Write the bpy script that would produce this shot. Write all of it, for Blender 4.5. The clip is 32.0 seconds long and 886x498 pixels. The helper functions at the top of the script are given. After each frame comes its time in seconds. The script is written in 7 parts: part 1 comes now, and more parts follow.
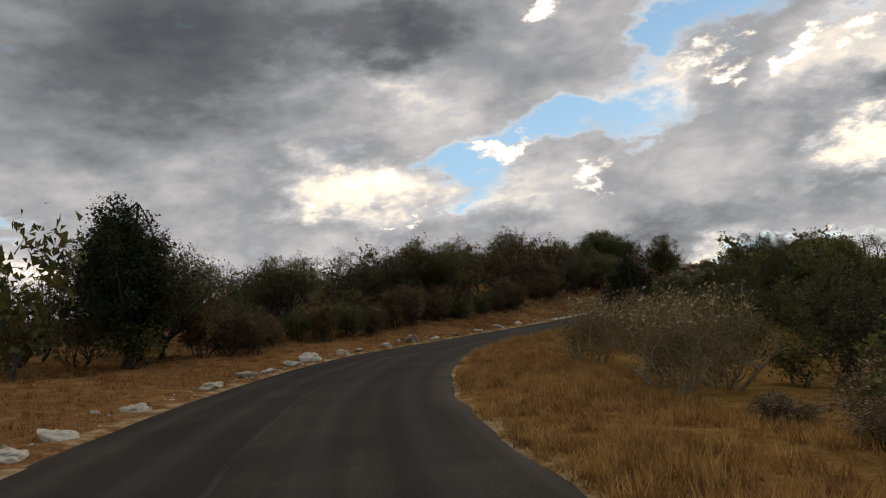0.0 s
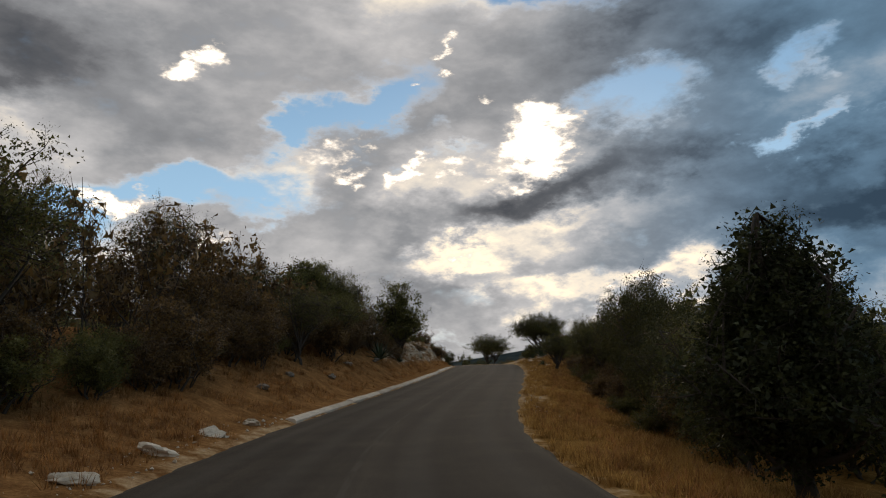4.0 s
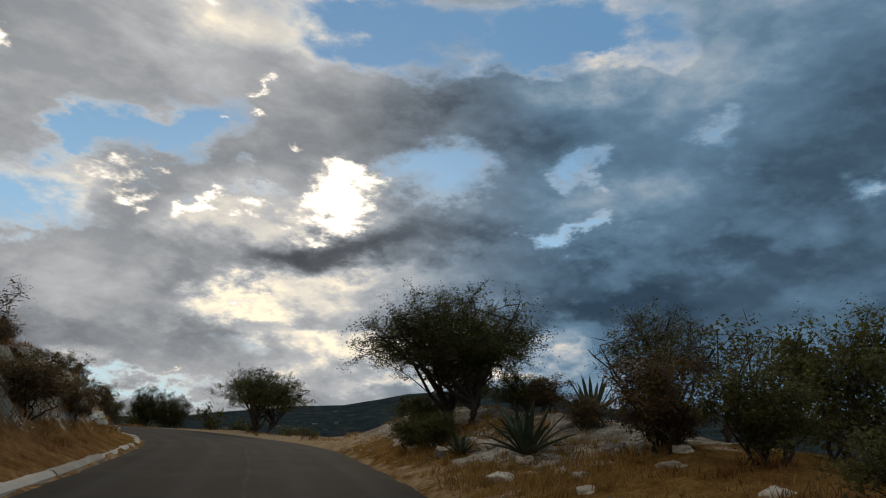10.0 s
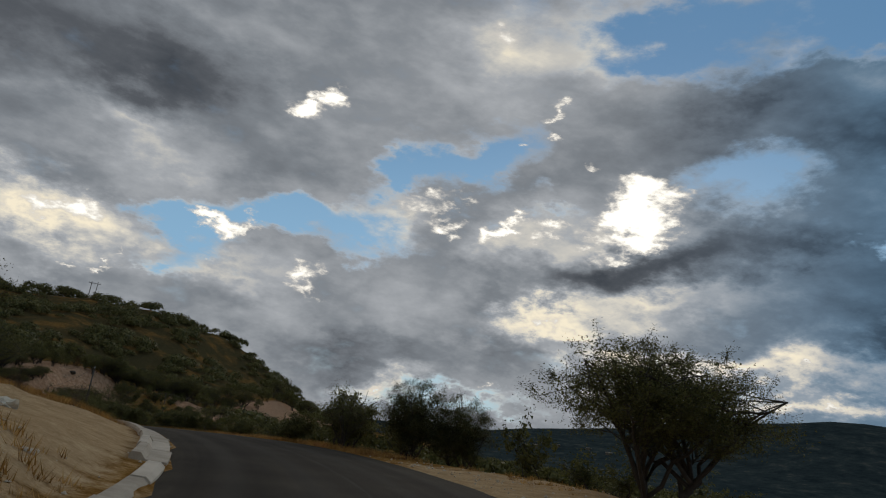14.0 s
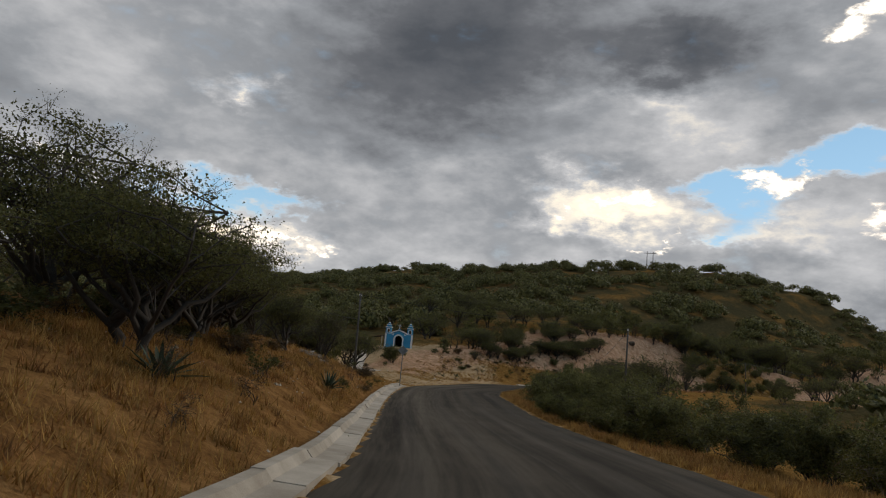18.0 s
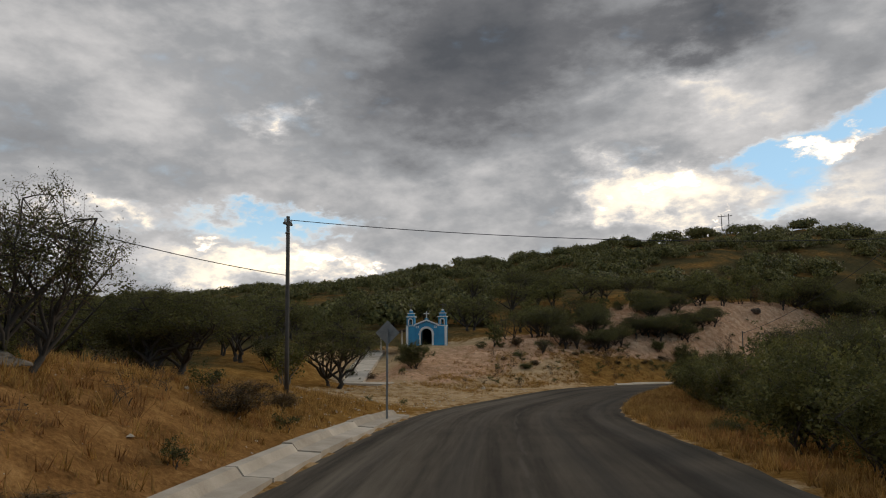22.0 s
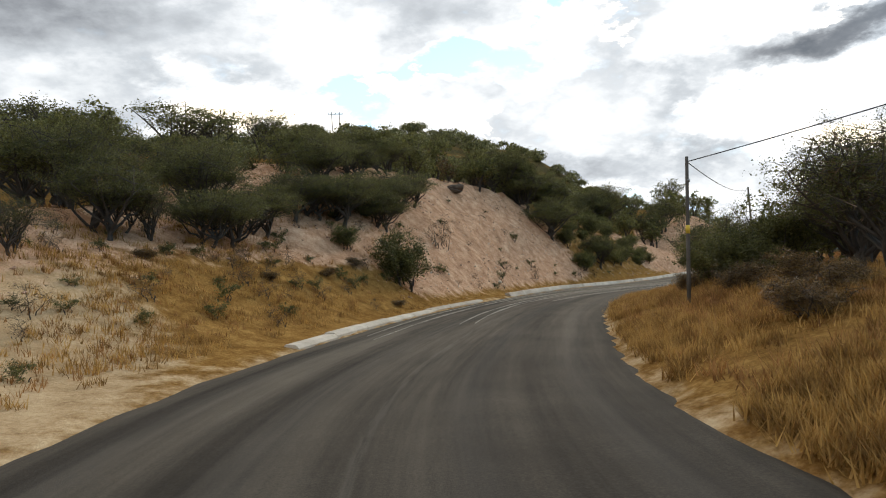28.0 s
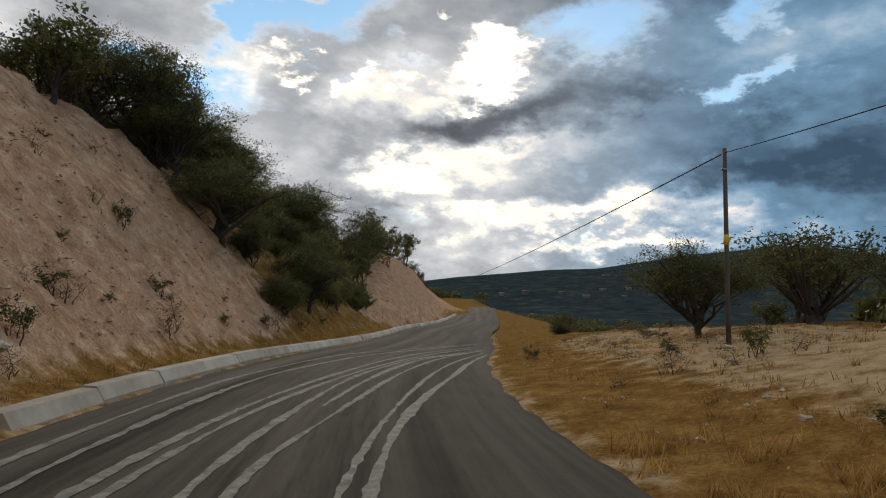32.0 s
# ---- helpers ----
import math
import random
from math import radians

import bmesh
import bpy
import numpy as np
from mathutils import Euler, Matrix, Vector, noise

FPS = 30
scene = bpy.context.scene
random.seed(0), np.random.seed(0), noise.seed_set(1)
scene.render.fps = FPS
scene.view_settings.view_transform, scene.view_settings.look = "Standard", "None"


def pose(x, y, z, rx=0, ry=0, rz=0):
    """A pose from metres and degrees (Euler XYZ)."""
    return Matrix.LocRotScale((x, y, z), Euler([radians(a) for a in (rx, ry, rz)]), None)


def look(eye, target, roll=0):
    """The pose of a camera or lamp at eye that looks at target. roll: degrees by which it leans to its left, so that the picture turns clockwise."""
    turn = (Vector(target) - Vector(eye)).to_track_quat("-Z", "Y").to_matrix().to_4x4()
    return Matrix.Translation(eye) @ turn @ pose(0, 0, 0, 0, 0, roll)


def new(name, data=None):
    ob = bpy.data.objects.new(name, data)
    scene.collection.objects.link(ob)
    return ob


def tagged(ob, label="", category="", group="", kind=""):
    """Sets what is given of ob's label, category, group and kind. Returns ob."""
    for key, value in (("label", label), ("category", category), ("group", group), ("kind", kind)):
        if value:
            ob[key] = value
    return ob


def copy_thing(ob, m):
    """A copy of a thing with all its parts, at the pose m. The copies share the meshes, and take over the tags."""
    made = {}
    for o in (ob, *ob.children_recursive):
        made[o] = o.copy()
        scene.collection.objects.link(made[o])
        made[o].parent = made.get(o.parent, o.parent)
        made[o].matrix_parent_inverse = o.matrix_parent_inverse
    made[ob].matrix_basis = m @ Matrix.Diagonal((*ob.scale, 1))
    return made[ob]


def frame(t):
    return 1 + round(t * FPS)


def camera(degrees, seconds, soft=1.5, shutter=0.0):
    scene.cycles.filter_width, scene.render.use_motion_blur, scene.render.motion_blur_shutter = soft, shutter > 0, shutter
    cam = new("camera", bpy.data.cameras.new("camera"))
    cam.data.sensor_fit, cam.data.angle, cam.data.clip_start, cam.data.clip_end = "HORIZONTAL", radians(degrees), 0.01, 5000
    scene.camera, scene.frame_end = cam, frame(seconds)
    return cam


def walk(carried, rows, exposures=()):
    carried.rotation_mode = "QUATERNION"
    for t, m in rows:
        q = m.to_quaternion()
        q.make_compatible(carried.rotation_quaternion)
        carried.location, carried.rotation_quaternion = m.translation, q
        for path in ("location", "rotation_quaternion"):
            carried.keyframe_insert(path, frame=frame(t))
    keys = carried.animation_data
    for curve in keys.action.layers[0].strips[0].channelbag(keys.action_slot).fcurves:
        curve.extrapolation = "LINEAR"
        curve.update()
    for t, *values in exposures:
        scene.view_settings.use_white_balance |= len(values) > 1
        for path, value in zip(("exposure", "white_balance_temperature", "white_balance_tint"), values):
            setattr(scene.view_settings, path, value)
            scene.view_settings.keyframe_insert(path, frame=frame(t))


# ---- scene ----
cam = camera(67.5, 32.0, soft=1.1)
PATH = [
    (0, (0.000, -0.000, 0.000), (0.000, 9.939, 1.107), -5.64),
    (0.5, (-0.942, 4.103, 0.016), (-0.235, 14.005, 1.217), -5.59),
    (1, (-1.715, 8.231, 0.058), (-0.234, 18.060, 1.150), -4.73),
    (1.5, (-2.269, 12.414, 0.128), (-0.158, 22.083, 1.567), -4.71),
    (2, (-2.461, 16.716, 0.204), (0.445, 26.182, 1.599), -3.87),
    (2.5, (-2.229, 21.111, 0.297), (1.443, 30.285, 1.831), -3.68),
    (3, (-1.637, 25.548, 0.397), (2.843, 34.344, 1.993), -4.04),
    (3.5, (-0.608, 29.978, 0.507), (4.349, 38.481, 2.275), -2.98),
    (5.5, (7.683, 46.730, 0.755), (14.752, 53.512, 2.768), -0.34),
    (6, (10.343, 50.445, 0.881), (18.096, 56.381, 3.040), 0.59),
    (6.5, (13.095, 54.103, 1.037), (21.257, 59.438, 3.253), -0.98),
    (7, (15.866, 57.618, 1.217), (24.047, 62.871, 3.558), 1.32),
    (7.5, (18.588, 60.987, 1.427), (26.555, 66.610, 3.644), 2.54),
    (8, (21.458, 64.406, 1.621), (29.338, 70.087, 3.994), 1.84),
    (8.5, (24.410, 67.840, 1.829), (32.166, 73.604, 4.402), 4.57),
    (9, (27.358, 71.235, 2.034), (34.844, 77.254, 4.815), 5.80),
    (9.5, (30.169, 74.623, 2.254), (37.568, 80.714, 5.110), 3.95),
    (10, (32.830, 77.985, 2.446), (40.359, 83.975, 5.170), 2.45),
    (10.5, (35.390, 81.382, 2.634), (42.865, 87.450, 5.337), 3.69),
    (11, (37.969, 84.801, 2.818), (45.200, 91.064, 5.733), 3.47),
    (11.5, (40.405, 88.183, 2.951), (47.391, 94.738, 5.821), 6.56),
    (12, (42.701, 91.536, 3.069), (49.336, 98.450, 5.928), 8.73),
    (12.5, (44.942, 94.927, 3.184), (51.115, 102.276, 5.990), 7.69),
    (13, (47.067, 98.461, 3.299), (52.495, 106.419, 5.983), 7.45),
    (13.5, (49.091, 102.201, 3.379), (54.042, 110.486, 5.995), 7.10),
    (14, (50.882, 106.144, 3.462), (54.954, 114.889, 6.099), 7.41),
    (14.5, (52.504, 110.126, 3.523), (55.868, 119.204, 6.032), 7.42),
    (16.5, (55.120, 126.641, 3.845), (55.215, 136.413, 5.966), 6.00),
    (17, (55.077, 130.939, 3.832), (54.248, 140.681, 5.929), 5.93),
    (17.5, (54.728, 135.070, 3.765), (51.859, 144.523, 5.319), 5.55),
    (18, (54.146, 138.953, 3.654), (50.620, 148.217, 4.972), 5.25),
    (18.5, (53.279, 142.578, 3.514), (49.417, 151.729, 4.676), 4.01),
    (19, (52.253, 146.040, 3.342), (48.226, 155.100, 4.652), 1.09),
    (19.5, (51.125, 149.368, 3.155), (46.785, 158.290, 4.404), 0.39),
    (20, (49.923, 152.636, 2.954), (45.691, 161.568, 4.478), 0.82),
    (20.5, (48.642, 155.913, 2.743), (44.380, 164.823, 4.311), 1.70),
    (21, (47.315, 159.268, 2.535), (43.218, 168.304, 3.786), -0.97),
    (21.5, (46.049, 162.771, 2.345), (41.702, 171.656, 3.811), -1.12),
    (22, (44.698, 166.228, 2.164), (40.542, 175.218, 3.553), -0.49),
    (22.5, (43.360, 169.590, 2.018), (39.673, 178.838, 2.953), -1.25),
    (23, (42.105, 172.937, 1.857), (39.546, 182.602, 1.671), -4.38),
    (23.5, (40.886, 176.308, 1.804), (37.909, 185.800, 2.819), 0.10),
    (24, (39.772, 179.603, 1.758), (37.298, 189.251, 2.651), -0.23),
    (24.5, (38.749, 182.892, 1.659), (36.200, 192.543, 2.259), -0.48),
    (25, (37.853, 186.146, 1.494), (35.861, 195.941, 1.789), -1.52),
    (25.5, (36.974, 189.288, 1.250), (35.561, 199.181, 1.628), -2.44),
    (27.5, (35.860, 201.668, 0.603), (36.605, 211.640, 0.630), -3.60),
    (28, (35.599, 204.784, 0.738), (37.274, 214.643, 0.784), -2.49),
    (28.5, (35.885, 207.877, 0.699), (38.189, 217.603, 0.976), -1.60),
    (29, (36.502, 210.915, 0.592), (39.611, 220.399, 1.217), -2.08),
    (29.5, (37.353, 214.285, 0.464), (40.935, 223.612, 0.876), -0.33),
    (30, (38.488, 218.293, 0.318), (42.675, 227.355, 0.913), 1.58),
    (30.5, (39.862, 222.093, 0.208), (44.521, 230.922, 0.788), 2.06),
    (31, (41.395, 225.841, 0.062), (46.431, 234.459, 0.669), 0.89),
    (31.5, (43.122, 229.714, -0.082), (48.658, 238.016, 0.576), 2.00),
    (32, (45.031, 233.609, -0.230), (51.233, 241.425, 0.453), 2.60),
]
EXPOSURES = [(0.0, 0.2, 6750, 12), (3.0, 0.0, 6750, 12), (6.0, 0.0, 6600, 10), (10.0, -0.13, 6450, 9), (14.0, -0.45, 6150, 8), (17.0, -0.15, 6300, 9), (19.0, 0.25, 6650, 11), (21.0, 0.15, 6700, 11), (22.0, 0.25, 6750, 11), (23.0, 0.8, 6750, 11), (24.0, 0.55, 6650, 10), (25.0, 0.8, 6750, 11), (28.0, 1.3, 6450, 8), (29.0, 0.75, 6250, 7), (30.0, 0.7, 6250, 7), (32.0, 0.42, 6450, 9)]
walk(cam, [(t, look(eye, target, roll)) for t, eye, target, roll in PATH], EXPOSURES)

# ---- sky: blue gaps, a grey cloud deck, sunlit puffs, and a low sun behind them ----
SUN_AZ, SUN_EL = 43.0, 19.5     # degrees right of +y, degrees up


def math_node(nt, op, a, b=None, clamp=False):
    n = nt.nodes.new("ShaderNodeMath")
    n.operation, n.use_clamp = op, clamp
    for k, v in enumerate((a, b)):
        if v is None:
            continue
        if isinstance(v, (int, float)):
            n.inputs[k].default_value = v
        else:
            nt.links.new(v, n.inputs[k])
    return n.outputs[0]


def smooth(nt, v, lo, hi, a=0.0, b=1.0):
    n = nt.nodes.new("ShaderNodeMapRange")
    n.interpolation_type = "SMOOTHSTEP"
    nt.links.new(v, n.inputs[0])
    for k, x in zip((1, 2, 3, 4), (lo, hi, a, b)):
        n.inputs[k].default_value = x
    return n.outputs[0]


def mix(nt, fac, a, b):
    n = nt.nodes.new("ShaderNodeMix")
    n.data_type = "RGBA"
    for s, v in ((n.inputs[0], fac), (n.inputs[6], a), (n.inputs[7], b)):
        if isinstance(v, (tuple, list)):
            s.default_value = (*v[:3], 1)
        elif isinstance(v, (int, float)):
            s.default_value = v
        else:
            nt.links.new(v, s)
    return n.outputs[2]


def noise_node(nt, vec, scale, detail=6.0, rough=0.55, dist=0.0, dims="3D"):
    n = nt.nodes.new("ShaderNodeTexNoise")
    n.noise_dimensions = dims
    if vec is not None:
        nt.links.new(vec, n.inputs["Vector"])
    n.inputs["Scale"].default_value, n.inputs["Detail"].default_value = scale, detail
    n.inputs["Roughness"].default_value, n.inputs["Distortion"].default_value = rough, dist
    return n.outputs[0]


def blobs(nt, vec, rows):
    """Sum of soft ellipses: azimuth, elevation, half width, half height, tilt, weight."""
    total = None
    for az, el, w, h, tilt, weight in rows:
        m = nt.nodes.new("ShaderNodeMapping")
        m.vector_type = "TEXTURE"
        nt.links.new(vec, m.inputs[0])
        m.inputs["Location"].default_value = (az, el, 0)
        m.inputs["Rotation"].default_value = (0, 0, radians(tilt))
        m.inputs["Scale"].default_value = (w, h, 1)
        g = nt.nodes.new("ShaderNodeTexGradient")
        g.gradient_type = "QUADRATIC_SPHERE"
        nt.links.new(m.outputs[0], g.inputs[0])
        term = math_node(nt, "MULTIPLY", g.outputs[1], weight)
        total = term if total is None else math_node(nt, "ADD", total, term)
    return total


world = bpy.data.worlds.new("sky")
scene.world = world
world.use_nodes = True
nt = world.node_tree
nt.nodes.clear()
tc = nt.nodes.new("ShaderNodeTexCoord")
sep = nt.nodes.new("ShaderNodeSeparateXYZ")
nt.links.new(tc.outputs["Generated"], sep.inputs[0])
dx, dy, dz = sep.outputs
az = math_node(nt, "MULTIPLY", math_node(nt, "ARCTAN2", dx, dy), 180 / math.pi)
el = math_node(nt, "MULTIPLY", math_node(nt, "ARCSINE", dz), 180 / math.pi)
# cloud-plane coordinates for the fine structure, flatter near the horizon
up = math_node(nt, "ADD", math_node(nt, "MAXIMUM", dz, 0.0), 0.62)
flat = nt.nodes.new("ShaderNodeCombineXYZ")
nt.links.new(math_node(nt, "DIVIDE", dx, up), flat.inputs[0])
nt.links.new(math_node(nt, "DIVIDE", dy, up), flat.inputs[1])
nt.links.new(math_node(nt, "MULTIPLY", dz, 1.6), flat.inputs[2])
# a little turbulence bends the large forms
wob = nt.nodes.new("ShaderNodeTexNoise")
nt.links.new(flat.outputs[0], wob.inputs["Vector"])
wob.inputs["Scale"].default_value, wob.inputs["Detail"].default_value, wob.inputs["Roughness"].default_value = 7.0, 7.0, 0.62
wv = nt.nodes.new("ShaderNodeVectorMath")
wv.operation = "MULTIPLY_ADD"
nt.links.new(wob.outputs[1], wv.inputs[0])
wv.inputs[1].default_value, wv.inputs[2].default_value = (17, 11, 0), (-8.5, -5.5, 0)
ae = nt.nodes.new("ShaderNodeCombineXYZ")
nt.links.new(az, ae.inputs[0])
nt.links.new(el, ae.inputs[1])
av = nt.nodes.new("ShaderNodeVectorMath")
nt.links.new(ae.outputs[0], av.inputs[0])
nt.links.new(wv.outputs[0], av.inputs[1])
pos_ = av.outputs[0]

fine = noise_node(nt, flat.outputs[0], 6.0, 7.0, 0.50, 0.15)
fine2 = noise_node(nt, flat.outputs[0], 17.0, 7.0, 0.58, 0.1)
lump = noise_node(nt, flat.outputs[0], 2.6, 4.0, 0.5, 0.2)

# each row: azimuth, elevation, half width, half height, tilt, weight
# blue gaps (weights lower the cover)
GAPS_a = [
    (4.5, 13.4, 6.5, 4.9, -5, 1.2), (11.8, 16.5, 9.7, 2.9, 13, 1.2), (20.6, 20.1, 4.7, 3.9, 25, 1), (27.1, 22.3, 9, 3.7, 15, 1.2), (1.8, 10.1, 6.4, 1.8, 10, 1),
    (17, 13.8, 4, 2, -5, 0.5), (11.4, 16, 12.7, 3.4, 7, 1), (17.6, 15.5, 9.1, 2.9, 7, 0.8), (28.5, 24.8, 10.2, 4.4, 22, 1.2), (21.8, 21.2, 6.3, 2.7, 7, 0.8),
    (34.1, 19.3, 5.7, 2.2, 7, 0.7), (50.1, 22.4, 9, 5.1, 17, 1.3), (44.1, 33.4, 19.3, 5.4, 7, 1.7), (62.1, 34.6, 15.4, 6.3, 7, 1.5),
]
GAPS_b = [
    (64.4, 21.9, 5.3, 3.9, 27, 0.55), (61.9, 18.2, 7.7, 1.7, 12, 0.7), (27.2, 2.6, 14.6, 1.8, 1, 1.2), (52.8, 5.6, 19.6, 1.2, 7, 0.2), (75.8, 25.4, 6.5, 2.7, -1, 0.7),
    (64.1, 22.3, 4.2, 3.4, -1, 0.55), (63.9, 18.2, 7.7, 1.8, 9, 0.7), (71.7, 29.7, 5.1, 3.9, -1, 0.6), (87.2, 18.4, 4.6, 2.9, -1, 0.5), (-41.5, 10.1, 13.4, 2.9, 1, 1.5),
    (-34.9, 10.7, 6, 2, 1, 0.9), (-54.1, 8.6, 5.9, 2, 1, 0.5), (2.6, 13.4, 5.5, 3.4, 26, 0.9), (63.5, 32.3, 18.5, 4.4, -1, 1.2),
]
# the deck's dark masses and its thin, glowing places
DECK_a = [
    (-20, 31, 48, 24, 0, -0.26), (82, 9, 36, 9, 0, -0.34), (96, 22, 40, 22, 0, -0.25),
    (-3.3, 24.9, 22, 8, 6, -0.06),
    (-19.7, 20.9, 21.9, 13.2, -5, -0.16), (0.9, 24.7, 17.7, 6.8, -5, -0.2), (40.7, 14.9, 11.6, 3.9, 13, -0.3), (30.8, 12.7, 8, 3.4, -5, -0.12), (30.6, 7.3, 12.8, 2.9, -5, -0.12),
    (-1.5, 19.8, 8.3, 4.4, -5, 0.12), (-22.2, 24.1, 22.4, 11.7, 1, -0.2), (-26.7, 17.5, 13.3, 5.9, 1, -0.12), (-56.6, 14.7, 16.6, 5.4, 1, -0.1), (-32.1, 12.1, 13, 4.9, 1, -0.06),
    (-9.8, 19.9, 10.4, 5.9, 1, 0.08), (-0.8, 19.8, 8.3, 4.4, 1, 0.2), (-55.3, 22, 13.7, 5.9, 1, 0.06), (-18.2, 26.1, 22.8, 8.8, 6, -0.12),
]
DECK_b = [
    (51.8, 28.1, 18.3, 6.3, 22, -0.3), (45.2, 15.7, 19.3, 3.9, 12, -0.28), (65.1, 15.5, 15.2, 3.9, 12, -0.35), (65, 11.5, 15.9, 3.9, 7, -0.34), (18.7, 5.5, 18.6, 3.7, 3, -0.22),
    (56.2, 24.9, 10.8, 4.4, 7, -0.12), (-1.3, 25.3, 12.4, 5.4, 7, -0.2), (9.3, 21.2, 13.1, 3.9, 7, -0.06), (60.5, 24.8, 17.7, 7.8, -1, -0.22), (79.2, 14.3, 16.6, 4.4, 7, -0.34),
    (69.8, 10.9, 16.4, 2.9, 4, -0.3), (55.7, 16.8, 16.8, 3.4, 9, -0.25), (88.8, 23.9, 12.3, 7.3, -1, -0.2), (82, 19.7, 15.5, 5.9, -1, -0.2),
]
DECK_c = [
    (-6.2, 12.3, 10, 4.4, -5, 0.75), (-12.2, 10.5, 6, 2.2, -5, 0.45), (34, 10.8, 7.4, 3.7, -5, 0.6), (40.1, 7.3, 7.4, 2.2, -5, 0.5), (31.8, 17, 8.7, 3.9, -5, 0.3),
    (29.2, 32.6, 10.4, 7.3, 7, 0.45), (37, 32.6, 6.9, 6.3, 7, 0.2), (34.3, 10.5, 5.5, 2.4, 7, 0.5), (42.1, 11.8, 14, 2.9, 7, 0.34), (50.4, 7.7, 18.7, 2.9, 7, 0.6),
    (52.8, 5, 18.6, 1.6, 7, 0.55), (21.1, 2.9, 5.9, 2, 7, 0.5), (39.9, 18.2, 10.3, 2.9, 7, 0.3), (20.6, 17.3, 6.6, 2.9, 7, 0.3),
]
DECK_d = [
    (6.8, 10.5, 9.9, 2.9, 7, 0.25), (54.8, 33.3, 4.1, 2.9, 7, 0.35), (66.8, 31.6, 5.7, 4.9, 7, 0.3), (-6.3, 12.3, 10, 4.4, 1, 0.35), (-39.9, 6.4, 13.7, 2.9, 1, 0.9),
    (-39.7, 18.7, 4.6, 2, 1, 0.4), (-51.7, 10.2, 4.5, 1.8, 1, 0.4), (87.2, 18.2, 4.6, 2.9, -1, 0.25),
]
# sunlit puffs
PUFFS_a = [
    (43.1, 19.8, 6.5, 3.9, 17, 1.1), (40.9, 18.5, 5.7, 2.2, 7, 0.9), (42.6, 21.8, 3.7, 2.4, 7, 0.7), (25.9, 17.8, 3.6, 2.4, 7, 1.15), (22.7, 18.3, 6.2, 2, 7, 0.6),
    (11.8, 26, 2.7, 2.3, -23, 0.95), (32.2, 17.8, 3.3, 1.5, 7, 0.8), (34.1, 27, 2.7, 1.2, 7, 0.8), (30.7, 25.9, 2.7, 1.2, 7, 0.75), (37.8, 23.1, 2.7, 1.2, 7, 0.8),
    (6.9, 14, 5, 2.8, 7, 0.8), (13.8, 10.8, 4, 2.2, 7, 0.95), (29, 33.7, 8.8, 4.9, 32, 0.5), (34.6, 10.2, 4.5, 1.7, 7, 0.4),
]
PUFFS_b = [
    (50.5, 7, 10.8, 0.9, 7, 0.55), (52.8, 4.9, 14.7, 0.9, 7, 0.75), (21.1, 2.7, 5.4, 1.3, 7, 0.7), (29.8, 3.9, 3.9, 0.8, 7, 0.6), (-5.7, 12.5, 7.5, 3.2, 5, 0.62),
    (-11.9, 10.4, 5, 1.6, -5, 0.6), (-3.3, 13.8, 3, 2, -5, 0.5), (34.4, 10.9, 5, 2.7, 5, 0.45), (39.8, 18.7, 9.3, 3.7, 20, 0.75), (11.9, 25.8, 6, 2, -5, 0.9),
    (6.8, 14.1, 3.5, 2.9, 15, 0.85), (32.1, 17.6, 5.6, 2.3, 15, 0.6), (-2.2, 9, 3, 0.8, -5, 0.6), (-5.9, 13, 8, 3.4, 16, 0.66),
]
PUFFS_c = [
    (-38.1, 6.6, 11.8, 2.4, 1, 1), (-32.3, 6.2, 5.9, 1.5, 1, 0.8), (-39.7, 18.8, 3.6, 1.2, 1, 0.7), (-51.7, 10.4, 3.5, 1.6, 1, 0.7), (-44.6, 8.5, 4.4, 1.3, 1, 0.7),
    (6.8, 14.4, 4, 2.8, 26, 0.5),
]
gaps = blobs(nt, pos_, GAPS_a + GAPS_b)
cover = math_node(nt, "SUBTRACT", math_node(nt, "ADD", math_node(nt, "MULTIPLY", math_node(nt, "ADD", math_node(nt, "MULTIPLY", fine, 0.55), math_node(nt, "MULTIPLY", fine2, 0.45)), 3.0), -0.50), math_node(nt, "MULTIPLY", gaps, 1.30))
alpha = smooth(nt, cover, -0.30, 0.80)

light = blobs(nt, pos_, DECK_a + DECK_b + DECK_c + DECK_d)
value = math_node(nt, "ADD", math_node(nt, "ADD", light, 0.50), math_node(nt, "MULTIPLY", math_node(nt, "SUBTRACT", fine, 0.5), 0.50))
value = math_node(nt, "ADD", value, math_node(nt, "MULTIPLY", math_node(nt, "SUBTRACT", fine2, 0.5), 0.30))
value = math_node(nt, "ADD", value, math_node(nt, "MULTIPLY", math_node(nt, "SUBTRACT", lump, 0.5), 0.30))
# thin edges of cloud let more light through
value = math_node(nt, "ADD", value, smooth(nt, cover, 0.85, 0.2, 0.0, 0.16))

ramp = nt.nodes.new("ShaderNodeValToRGB")
nt.links.new(value, ramp.inputs[0])
cr = ramp.color_ramp
cr.elements[0].position, cr.elements[0].color = 0.0, (0.062, 0.068, 0.078, 1)
cr.elements[1].position, cr.elements[1].color = 1.0, (1.05, 0.90, 0.66, 1)
for p, c in ((0.2, (0.105, 0.110, 0.120)), (0.42, (0.228, 0.238, 0.252)), (0.62, (0.425, 0.425, 0.43)), (0.8, (0.73, 0.665, 0.565))):
    e_ = cr.elements.new(p)
    e_.color = (*c, 1)
